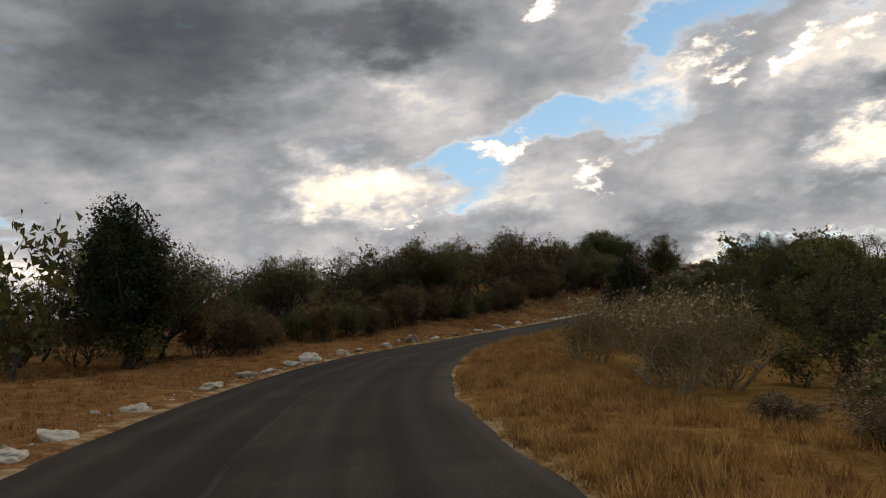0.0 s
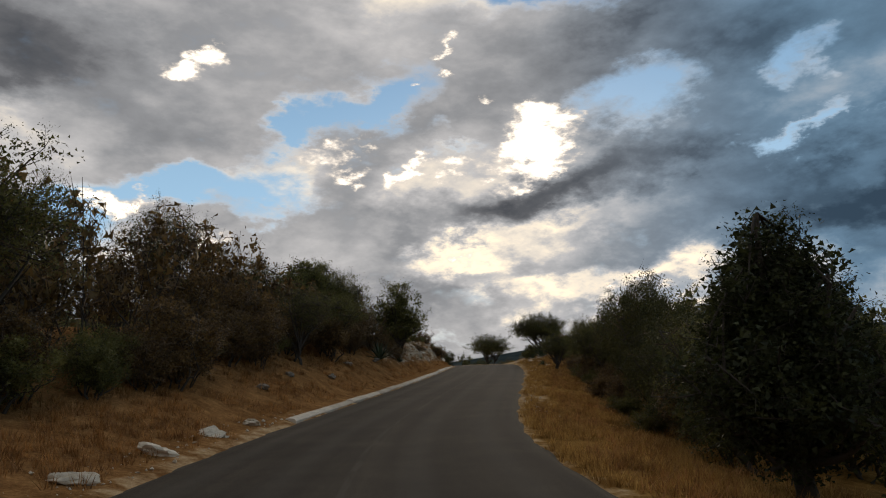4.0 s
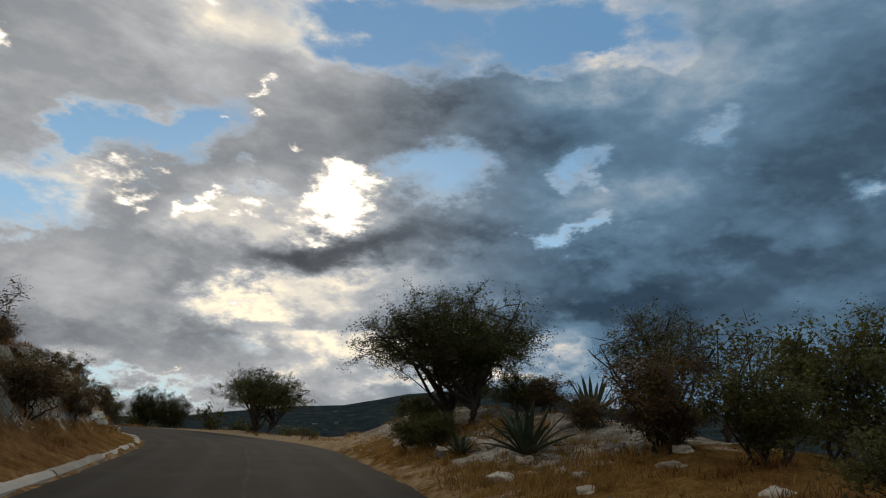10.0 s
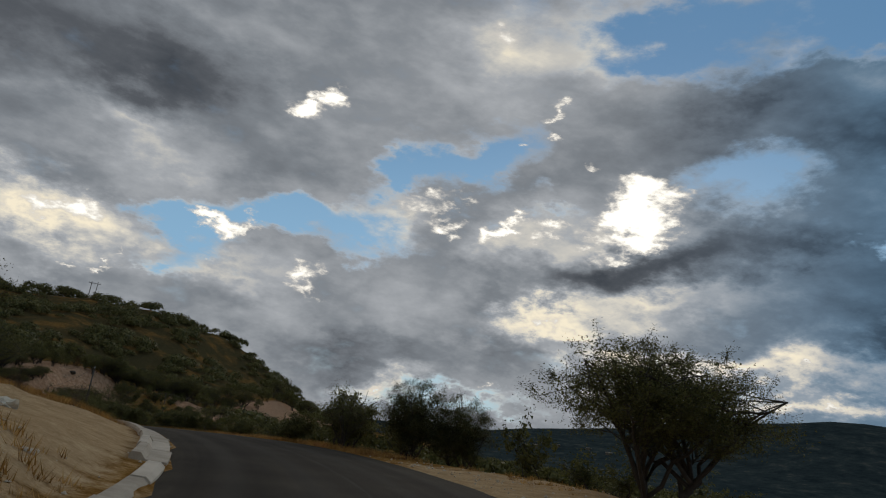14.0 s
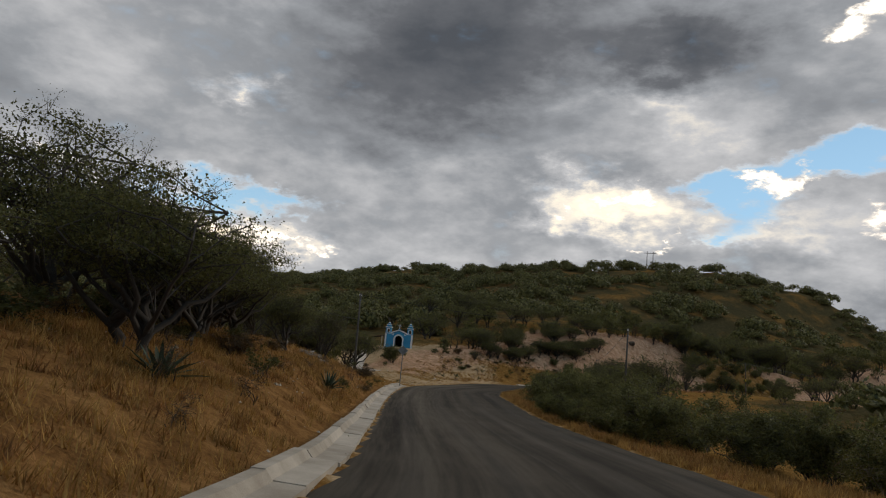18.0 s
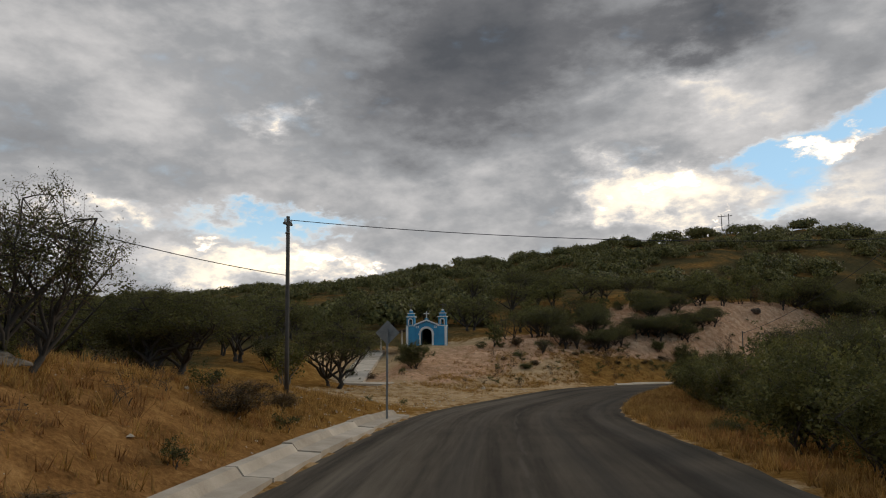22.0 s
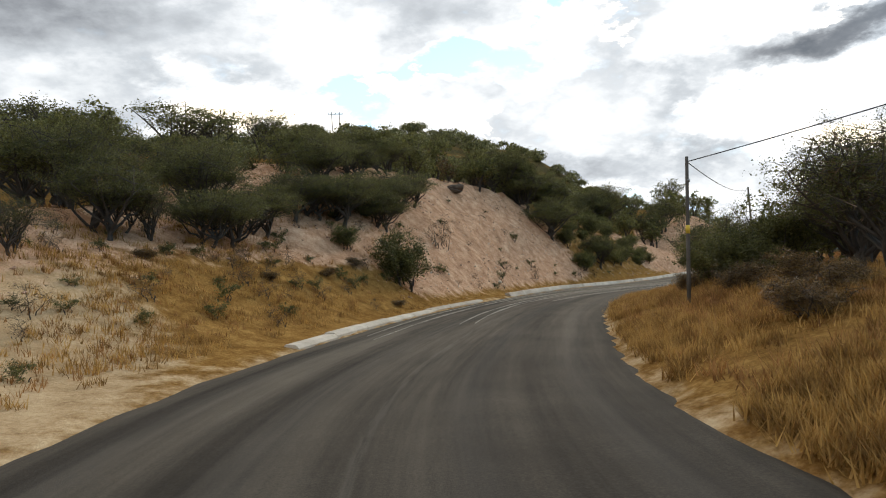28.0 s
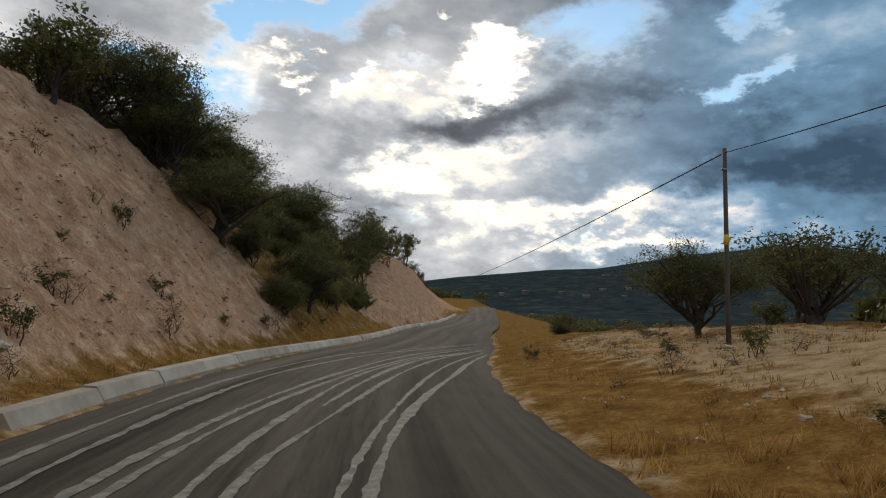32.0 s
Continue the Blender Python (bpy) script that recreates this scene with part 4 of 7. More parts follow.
PROTOS = {
    "acacia": lods("acacia_tree", 3, "umbrella", 3.3, 1.7, 2.8, 0.85, 2, 16, 0.036, 0.080, 0.20, 1.2, core=46, mass=0.022, slim=0.42, lean=0.35, mat=M_LEAF_DARK, label="dark umbrella-crowned acacia tree with fine leaves on dry ground"),
    "thorn": lods("thorn_tree", 2, "umbrella", 2.5, 1.7, 2.5, 0.7, 2, 14, 0.038, 0.075, 0.13, 0.8, core=20, mass=0.022, twig=5, wisp=0.35, slim=0.4, lean=0.4, mat=M_LEAF_DARK, label="sparse twiggy thorn tree with thin dark foliage"),
    "round": lods("round_tree", 2, "round", 2.0, 1.75, 2.5, 0.9, 2, 14, 0.046, 0.10, 0.13, 1.2, core=24, mass=0.055, slim=0.5, hang=0.1, lean=0.15, mat=M_LEAF_MID, label="dense round-crowned olive-green tree on a bank"),
    "juniper": lods("juniper_tree", 1, "cone", 2.6, 3.0, 3.1, 1.0, 1, 34, 0.044, 0.10, 0.18, 1.3, core=46, mass=0.040, slim=0.35, lean=0.05, mat=M_LEAF_JUNIPER, label="dense dark-green juniper tree, broadly conical"),
    "bush": lods("green_bush", 3, "bush", 1.75, 1.35, 1.4, 0.4, 5, 14, 0.037, 0.095, 0.10, 1.3, core=22, mass=0.052, slim=0.45, lean=0.4, mat=M_LEAF_DARK, label="dense dark-green roadside bush"),
    "tall_bush": lods("tall_bush", 2, "bush", 2.5, 2.3, 2.4, 0.5, 6, 20, 0.032, 0.075, 0.13, 1.5, core=84, mass=0.024, twig=2, slim=0.45, lean=0.4, mat=M_LEAF_SHADE, label="tall dense dark-green bush on the slope below the road"),
    "olive": lods("olive_bush", 2, "bush", 1.65, 1.25, 1.3, 0.4, 5, 14, 0.038, 0.095, 0.10, 1.25, core=20, mass=0.052, slim=0.45, lean=0.4, mat=M_LEAF_MID, label="olive-green leafy bush above dry grass"),
    "yellow": lods("yellowing_bush", 1, "bush", 1.4, 1.1, 1.2, 0.4, 5, 11, 0.040, 0.10, 0.09, 1.2, core=14, mass=0.055, twig=3, slim=0.55, hang=0.1, lean=0.4, mat=M_LEAF_YELLOW, bark=M_BARK_PALE, label="yellowing leafy bush with pale stems"),
    "dry": lods("dry_shrub", 2, "bush", 1.75, 1.6, 1.75, 0.5, 6, 15, 0.040, 0.12, 0.09, 0.45, core=14, mass=0.050, twig=14, wisp=0.30, slim=0.5, hang=0.2, lean=0.5, mat=M_LEAF_DRY, label="brown half-leafless thicket shrub with few dry leaves"),
    "pale": lods("pale_shrub", 2, "bush", 1.65, 1.35, 1.45, 0.75, 15, 30, 0.040, 0.06, 0.115, 0.16, low=False, core=3, mass=0.034, twig=4, wisp=0.20, subs=6, tips=4, slim=0.5, hang=0.3, lean=0.75, mat=M_LEAF_WEED, bark=M_STALK, dead=M_TWIG_STRAW, label="dry shrub of pale stems tipped with white seed heads", heads=1),
    "small": lods("small_shrub", 1, "bush", 0.5, 0.4, 0.42, 0.15, 3, 3, 0.03, 0.045, 0.025, 0.7, low=False, subs=4, tips=3, core=7, mass=0.09, lean=0.4, mat=M_LEAF_DARK, label="small dark shrub rooted in the bank"),
    "twigs": lods("twiggy_shrub", 1, "bush", 0.55, 0.45, 0.5, 0.15, 4, 4, 0.025, 0.05, 0.025, 0.2, low=False, subs=4, tips=2, core=0, twig=5, wisp=0.14, hang=0.2, lean=0.5, mat=M_LEAF_DRY, label="small dry twiggy shrub on bare earth"),
}

# full-grown ones close to the road: small leaves along every twig
PROTOS["feather"] = ([woody("acacia_tree", "umbrella", 3.3, 1.8, 2.7, 0.8, 2, 20, 9, 6, 72, 0.028, 0.07, 0.16, core=110, mass=0.0125, twig=3, wisp=0.2, slim=0.4, lean=0.3, mat=M_LEAF_DARK, label="dark umbrella-crowned acacia tree with fine leaves on dry ground") for _ in range(2)],) * 2


def agave(leaves=26, size=0.8):
    """A rosette of stiff, pointed, channelled leaves."""
    verts, faces = [], []
    for k in range(leaves):
        a, lift = k * 2.399, radians(8 + 72 * (k / leaves) ** 0.8)
        L = size * (0.75 + 0.3 * rng.random())
        o, side = np.array([math.cos(a), math.sin(a), 0]), np.array([-math.sin(a), math.cos(a), 0])
        base = len(verts)
        for i, (t, w) in enumerate(((0, 0.05), (0.35, 0.06), (0.75, 0.035), (1.0, 0.003))):
            c = o * (0.06 + L * t * math.cos(lift)) + np.array([0, 0, 0.05 + L * (t * math.sin(lift) - 0.12 * t * t)])
            w *= size
            verts.extend([tuple(c - side * w + [0, 0, w * 0.5]), tuple(c - [0, 0, w * 0.15]), tuple(c + side * w + [0, 0, w * 0.5])])
        for i in range(3):
            for j in range(2):
                p = base + i * 3 + j
                faces.append((p, p + 1, p + 4, p + 3))
    root = new("agave")
    part("leaves", mesh_of("agave_leaves", verts, faces, M_AGAVE, True), None, root)
    return tagged(root, "grey-green agave rosette with stiff pointed leaves", "agave")


PROTOS["agave"] = ([agave()],) * 2
used_protos = set()


def plant(kind, x, y, scale=1.0, tall=1.0, sink=0.05, k=None, label="", group=""):
    """Sets one plant on the ground; the first use moves the pattern itself, later ones copy it."""
    _s, n_, _z = road_sn(x, y)
    if kind == "bush" and scale >= 1.2:
        kind, scale, tall = "tall_bush", scale * 0.7, tall * 0.85
    pick = PROTOS[kind][0 if abs(n_[0]) < (13.0 if kind in ("tall_bush", "acacia", "thorn") else 9.0) or k is not None else 1]
    src = pick[int(rng.integers(len(pick))) if k is None else k % len(pick)]
    if abs(n_[0]) < 4.7:
        x, y = (float(v) for v in road_xyz(_s[0], math.copysign(4.7 + 0.5 * rng.random(), n_[0]))[:2])
    z = ground_z(x, y) - sink
    m = Matrix.LocRotScale((x, y, z), Euler((rng.normal(0, 0.03), rng.normal(0, 0.03), rng.uniform(0, 6.28))), (scale, scale, scale * tall))
    if src.name not in used_protos:
        used_protos.add(src.name)
        src.matrix_world = m
        ob = src
    else:
        was = src.scale.copy()
        src.scale = (1, 1, 1)
        ob = copy_thing(src, m)
        src.scale = was
    if label:
        ob["label"] = label
    if group:
        ob["group"] = group
    return ob


def plant_row(kind, spots, group=""):
    for x, y, sc, tl in spots:
        plant(kind, x, y, sc, tl, group=group)


# the right-hand bend at the start: left side
plant("juniper", -12.6, 25.8, 1.2, 1.0, k=0)
plant("yellow", -15.2, 22.5, 1.9, 1.5, label="yellowing half-bare tree beside a juniper")
plant_row("thorn", [(-17.5, 46, 1.1, 1.15), (-12.5, 51, 1.1, 1.1), (-8.5, 56, 1.1, 1.15), (-21, 40, 1.0, 1.1), (-0.5, 51.0, 0.95, 1.35), (0.9, 59.7, 1.0, 1.4), (-4.6, 55.2, 1.0, 1.25), (6.4, 66.0, 1.1, 1.4), (-26, 36, 1.2, 1.2)])
plant_row("dry", [(-11.5, 43, 1.1, 1.2), (-8, 46, 1.2, 1.15), (-5.5, 49, 1.15, 1.2), (-3.0, 51, 1.35, 1.4), (0.2, 54, 1.35, 1.4), (2.4, 57, 1.35, 1.4), (4.8, 60, 1.35, 1.4), (-6, 55, 1.35, 1.4), (-2, 58, 1.35, 1.4),
                  (7.2, 63, 1.35, 1.4), (9.6, 66, 1.35, 1.4), (12.2, 68.6, 1.35, 1.4), (5, 66, 1.3, 1.3), (10, 71, 1.3, 1.3), (14.6, 71.6, 1.15, 1.2), (-14, 46.5, 1.1, 1.1), (-19, 47, 1.35, 1.4), (-4.4, 46.2, 0.8, 0.9), (1.0, 51.4, 0.8, 0.9), (5.6, 56.8, 0.8, 0.9)])
plant_row("olive", [(-8.8, 50, 1.0, 1.2), (1.0, 62, 1.2, 1.3), (7.5, 69, 1.2, 1.4), (15.5, 76.5, 1.3, 1.5), (18.3, 75, 1.1, 1.3), (13.5, 78, 1.4, 1.4), (-24, 31, 1.3, 1.3), (-20, 28, 1.2, 1.2)])
plant("round", 18.6, 79.0, 1.5, 1.0, k=1)
plant("round", 26.6, 80.6, 1.42, 1.08, sink=0.9, k=0)
plant("thorn", 22.4, 80.5, 0.9, 1.3)
plant("acacia", 16.2, 70.2, 0.8, 1.05)
plant("thorn", 12.8, 65.8, 0.75, 1.3)
plant_row("olive", [(21, 83, 1.2, 1.2), (29.5, 86, 0.7, 0.7), (31.5, 88.4, 0.55, 0.5), (35.5, 92.5, 0.6, 0.6)])
# right side of that bend and of the climb
plant_row("pale", [(5.0, 15.6, 0.95, 1.0), (6.8, 17.2, 1.0, 1.1), (4.6, 22.4, 0.95, 1.0), (6.6, 21.4, 0.9, 1.1), (8.0, 35.4, 0.9, 1.0), (9.6, 34.4, 1.0, 1.1), (7.4, 28.6, 0.9, 1.0), (11.8, 35.2, 1.0, 1.15), (9.2, 31.0, 0.8, 0.9)])
plant_row("dry", [(7.8, 19.4, 0.6, 0.6), (8.6, 24.6, 0.7, 0.7), (8.8, 14.6, 0.7, 0.6), (10.6, 32.0, 0.6, 0.6)])
plant("juniper", 11.0, 40.2, 0.86, 0.95, label="young dark-green juniper with a pointed top")
plant("thorn", 14.6, 43.2, 0.9, 1.1)
plant_row("bush", [(12.6, 37.6, 1.1, 1.1), (15.0, 40.5, 1.1, 1.15), (13.5, 34.5, 1.1, 1.0), (16, 36.5, 1.2, 1.1), (12, 20, 1.2, 1.15), (14.5, 24, 1.4, 1.3), (12.5, 28.5, 1.1, 1.0), (11, 15.5, 1.1, 1.0), (16.5, 29, 1.3, 1.2),
                   (19, 34, 1.3, 1.3), (10.5, 8, 1.1, 1.0), (14, 12, 1.2, 1.1), (18, 18, 1.4, 1.2), (20.5, 26, 1.4, 1.3)])
plant_row("yellow", [(9.8, 19.4, 0.9, 0.9), (10.4, 30.6, 0.8, 0.8), (7.0, 10.4, 0.8, 0.8), (20.4, 46.6, 0.7, 0.8)])
plant_row("bush", [(14.9, 43.9, 1.05, 1.25), (17.1, 46.3, 1.2, 1.2), (19.6, 48.8, 1.25, 1.3), (22.2, 51.2, 1.3, 1.4), (24.4, 53.6, 1.45, 1.65), (26.6, 56.0, 1.4, 1.65), (28.8, 58.6, 1.35, 1.7), (30.8, 61.2, 1.3, 1.6), (34.0, 63.4, 1.1, 1.2), (18.8, 43, 1.3, 1.3), (22.4, 46.4, 1.3, 1.4),
                   (25.6, 50, 1.4, 1.5), (29, 54, 1.4, 1.5), (32.5, 58.5, 1.4, 1.4), (35, 62.6, 1.2, 1.1)])
plant_row("thorn", [(26.6, 55.4, 0.9, 1.35), (30.6, 61.4, 0.9, 1.1), (23.6, 50.6, 0.9, 1.3)])
plant_row("dry", [(33.4, 67.6, 0.55, 0.6), (35.2, 70.2, 0.6, 0.6), (37.6, 70.4, 0.7, 0.7), (38.5, 66.5, 0.9, 0.8), (22.6, 49.0, 0.5, 0.6), (28.0, 56.2, 0.5, 0.6)])
# round the crest
plant_row("bush", [(47.8, 92.4, 0.7, 0.7), (50.8, 92.6, 0.8, 0.75), (51.6, 89.4, 0.7, 0.8)])
plant("acacia", 36.6, 73.4, 0.5, 1.4, k=1)
plant("dry", 39.6, 71.0, 0.5, 0.6)
plant("bush", 41.4, 78.2, 0.72, 0.85)
plant("bush", 47.8, 79.9, 1.15, 1.05, k=0)
plant("dry", 46.0, 82.8, 0.8, 0.85, k=0)
plant("bush", 44.8, 80.6, 0.8, 0.9)
plant("feather", 50.5, 91.0, 1.1, 0.9, k=0, label="broad dark acacia tree on a stony mound beside the road")
plant("bush", 46.6, 91.0, 0.55, 0.85)
plant_row("thorn", [(50.6, 84.4, 0.9, 0.95), (53.5, 83.4, 1.0, 0.95)])
plant_row("dry", [(47.6, 85.2, 0.5, 0.6), (46.4, 82.8, 0.5, 0.6), (50.8, 88.0, 0.6, 0.7)])
plant_row("agave", [(47.3, 86.8, 1.0, 1.0), (48.3, 87.6, 0.9, 1.0), (39.2, 78.1, 0.8, 0.9), (45.7, 85.7, 1.5, 1.2), (50.4, 86.4, 1.5, 1.3), (-15.5, 16.2, 1.4, 1.4), (21.2, 73.5, 1.5, 1.3), (24.6, 77.0, 0.8, 0.8), (46.4, 88.6, 0.9, 1.0)])
plant("feather", 66.2, 121.9, 1.2, 0.92, k=1, label="flat-topped acacia tree at the edge of a sandy shoulder")
plant_row("bush", [(61.6, 137.4, 1.15, 1.1), (64.4, 135.6, 1.3, 1.15), (67.0, 135.8, 1.25, 1.15), (69.8, 133.4, 1.15, 1.15), (72.0, 132.0, 1.1, 1.0), (60.2, 141, 0.9, 0.8), (66, 140, 1.1, 1.1), (70.5, 122.5, 0.7, 0.6), (68.2, 125.8, 0.8, 0.7), (73, 126, 1.0, 0.8)])
plant("bush", 55.4, 94.3, 1.1, 1.0, k=2)
plant("thorn", 60.6, 136.0, 0.55, 1.0)
plant_row("small", [(61.2, 110.2, 1.0, 1.2), (63.2, 112.0, 0.8, 1.0), (39.9, 97.3, 1.0, 1.0), (41.5, 99.2, 0.8, 0.9), (44.6, 104.5, 0.9, 0.9), (60.4, 114.6, 0.6, 0.8)])
plant_row("twigs", [(60.0, 109.0, 1.2, 1.0), (58.4, 107.8, 1.0, 1.0), (46.0, 103.3, 1.1, 1.0), (47.8, 107.2, 1.1, 1.0), (49.6, 111.4, 1.1, 0.9), (62.4, 113.8, 1.0, 0.8), (57.4, 103.6, 0.9, 0.9)])
# the straight down to the chapel: left side
plant_row("acacia", [(44.6, 148.4, 0.75, 1.05), (39.6, 150.4, 0.95, 1.1), (45.2, 143.2, 0.65, 0.8)])
plant_row("thorn", [(34.4, 172.9, 0.62, 1.2), (29.8, 168.6, 0.7, 0.9), (27.6, 176.0, 0.9, 0.9), (37.0, 158.0, 0.7, 0.9)])
plant_row("dry", [(41.4, 149.6, 0.5, 0.6), (42.4, 154.4, 0.45, 0.5), (39.2, 161.0, 0.35, 0.5), (36.4, 169.6, 0.3, 0.4), (35.2, 176.8, 0.5, 0.5), (33.9, 179.8, 0.4, 0.4), (38.6, 170.2, 0.3, 0.4)])
plant_row("small", [(40.6, 164.2, 1.0, 1.0), (38.4, 173.4, 0.8, 0.9), (37.0, 178.2, 0.9, 0.8), (31.2, 191.4, 0.6, 0.9), (30.2, 190.2, 0.5, 0.9)])
plant_row("acacia", [(38.1, 163.3, 0.46, 1.3), (33.6, 166.8, 0.5, 1.2), (25.5, 178.5, 0.8, 0.9), (29.5, 180.5, 0.7, 0.85)])
plant("agave", 42.0, 160.5, 1.0, 1.1)
plant("agave", 46.2, 147.6, 1.0, 0.9)
plant("yellow", 23.5, 193.3, 1.0, 1.15)
plant("acacia", 23.2, 198.0, 0.92, 1.0, k=0, label="spreading dark acacia tree beside the chapel ramp")
plant_row("bush", [(27.6, 181.4, 1.2, 0.9), (22.6, 185.0, 1.3, 1.1), (17.4, 190.5, 1.3, 1.2), (17.4, 200.5, 1.2, 1.1)])
plant_row("small", [(19.2, 206.0, 1.5, 1.1), (22.6, 207.2, 1.0, 0.9), (20.6, 205.0, 0.9, 0.7)])
# the straight: right side
plant_row("bush", [(55.6, 158.0, 0.9, 0.75), (53.2, 162.0, 0.95, 0.8), (51.8, 166.4, 1.0, 0.9), (50.2, 170.6, 1.05, 0.95), (48.4, 174.4, 1.05, 0.95), (54.5, 168, 1.1, 0.9), (53, 173.2, 1.15, 1.0), (51.4, 178, 1.15, 1.0), (61, 147, 0.9, 0.7), (59.6, 152.4, 0.9, 0.7), (58.0, 162, 1.1, 0.8),
                   (45.8, 186.4, 1.0, 1.0), (47.6, 190.6, 1.2, 1.15)])
plant_row("olive", [(52.4, 164.4, 0.8, 0.7), (49.6, 168.6, 0.8, 0.8), (47.6, 172.2, 0.75, 0.8), (46.6, 178.0, 0.9, 0.95), (45.6, 181.6, 1.0, 1.05), (47.6, 183.4, 1.1, 1.2), (44.8, 190.2, 0.85, 0.9), (45.4, 195.0, 1.1, 1.1), (44.2, 199.6, 0.8, 0.75)])
plant_row("yellow", [(51.0, 164.4, 0.7, 0.7), (48.2, 176.4, 0.9, 0.85), (46.2, 174.6, 0.5, 0.6), (47.8, 179.4, 1.0, 1.0), (44.0, 184.6, 0.4, 0.5)])
plant_row("acacia", [(48.4, 197.2, 0.8, 0.95), (47.4, 202.2, 0.72, 0.9), (51.2, 193.4, 0.85, 0.95)])
# right of the last bend
plant("acacia", 50.3, 229.1, 0.5, 1.2, k=1)
plant("thorn", 49.2, 225.7, 0.55, 1.15, k=0)
plant("yellow", 47.8, 224.2, 0.8, 1.1)
plant_row("olive", [(41.4, 203.4, 0.75, 0.85), (42.4, 199.4, 0.9, 0.95), (41.7, 207.2, 0.65, 0.75), (42.9, 196.0, 0.85, 0.95)])
plant_row("dry", [(42.6, 213.6, 0.45, 0.5), (44.9, 217.0, 0.5, 0.6)])
plant_row("bush", [(42.5, 209.4, 0.85, 0.85), (43.2, 204.6, 0.9, 0.9), (44.6, 200.6, 0.95, 0.95), (45.0, 196.2, 0.9, 1.0), (45.2, 207.0, 1.1, 1.15), (47.2, 202.6, 1.1, 1.1), (46.6, 211.4, 1.0, 1.0)])
plant_row("yellow", [(43.6, 193.0, 0.9, 1.0), (46.0, 188.2, 1.1, 1.2), (44.0, 202.4, 0.7, 0.7)])
plant_row("thorn", [(46.4, 216.6, 0.85, 1.0), (49.2, 219.4, 0.9, 1.05), (54.0, 226.4, 0.8, 1.25), (47.6, 212.4, 0.85, 0.95), (51.6, 215.2, 1.0, 1.1)])
plant_row("olive", [(46.2, 209.0, 0.8, 0.8), (48.6, 206.4, 1.0, 1.0), (47.8, 222.4, 0.6, 0.7), (51.8, 223.0, 0.9, 0.9), (45.6, 204.8, 0.7, 0.6), (53.6, 228.6, 0.8, 0.8), (49.6, 212.2, 1.0, 1.0)])
plant_row("dry", [(44.2, 214.8, 0.45, 0.5), (45.2, 219.2, 0.45, 0.6), (43.6, 211.4, 0.35, 0.5), (46.4, 223.6, 0.4, 0.6)])
plant_row("acacia", [(67.0, 246.6, 0.85, 0.95), (71.4, 244.4, 1.0, 0.95), (75.6, 246.6, 1.0, 0.95), (79.8, 243.4, 0.9, 0.95), (70, 240, 0.8, 0.95), (83.5, 249, 0.9, 0.9)])
plant_row("bush", [(86.0, 269.6, 1.0, 0.9), (90.0, 272.6, 0.9, 0.8), (82.6, 266.4, 0.7, 0.6), (73, 241.6, 0.9, 0.9), (78, 248.8, 0.9, 0.8)])
plant_row("small", [(59.6, 240.8, 1.0, 1.3), (55.4, 233.2, 1.2, 0.7), (58.0, 236.4, 0.9, 0.7), (52.4, 231.4, 1.0, 0.7)])
plant("round", 53.2, 264.7, 1.15, 1.1, k=0, label="broad round-crowned tree on the lip of the cut")
plant("acacia", 61.6, 278.4, 0.9, 1.1)
# the cut: shrubs on its face, a round bush at its foot, trees along its lip
plant("bush", 38.9, 234.9, 1.08, 1.1, sink=0.1, k=1, label="round dark-green bush at the foot of the cut bank")
plant_row("small", [(49.6, 254.4, 1.2, 1.1), (50.4, 252.9, 1.0, 1.0), (47.2, 249.0, 1.0, 1.0), (46.4, 246.4, 1.0, 1.2), (41.6, 240.4, 0.9, 0.8), (39.4, 241.4, 0.9, 0.8), (53.4, 254.6, 0.8, 0.8), (55.6, 257.6, 0.9, 0.9), (46.4, 244.0, 0.9, 0.8), (36.0, 231.0, 0.9, 0.7), (33.6, 228.6, 0.8, 0.7), (31.0, 224.8, 0.9, 0.7), (47.6, 255.2, 0.6, 0.6), (34.4, 224.6, 0.7, 0.6)])
plant_row("twigs", [(42.4, 243.9, 1.9, 1.3), (41.6, 242.6, 1.6, 1.2), (52.4, 249.8, 1.2, 1.1), (50.6, 250.8, 0.8, 0.8), (45.4, 241.6, 0.8, 0.8), (57.6, 256.8, 1.1, 1.0), (38.4, 229.0, 0.8, 0.8), (35.0, 222.6, 0.9, 0.8), (59.0, 259.8, 1.0, 1.0), (48.4, 243.8, 0.8, 0.8)])

# the terrace beside the chapel: thin-trunked trees over a low scarp, weeds on the slope below
for x_, y_, sc_, tl_ in [(29.3, 224.7, 0.62, 1.35), (29.6, 225.5, 0.5, 1.3), (30.3, 225.7, 0.55, 1.25), (31.7, 227.5, 0.62, 1.05), (32.3, 228.8, 0.6, 1.2), (34.0, 234.6, 0.65, 1.2), (33.0, 231.4, 0.62, 1.25), (36.2, 236.2, 0.8, 1.05), (38.4, 239.4, 0.7, 1.0), (28.0, 226.2, 0.7, 1.3), (26.4, 227.6, 0.75, 1.3), (31.0, 230.4, 0.75, 1.3), (35.2, 239.0, 0.8, 1.2), (28.6, 220.9, 0.5, 1.0), (30.2, 233.4, 0.8, 1.3), (39.6, 243.5, 0.7, 0.95)]:
    plant("acacia" if sc_ > 0.56 else "thorn", x_, y_, sc_ * 0.85, tl_ * 0.8, group="trees on the terrace by the chapel")
plant_row("bush", [(36.2, 234.4, 0.55, 0.8), (24.0, 218.6, 0.5, 0.7), (28.6, 216.4, 0.42, 0.5), (27.2, 218.4, 0.5, 0.55), (25.4, 219.6, 0.4, 0.6)])
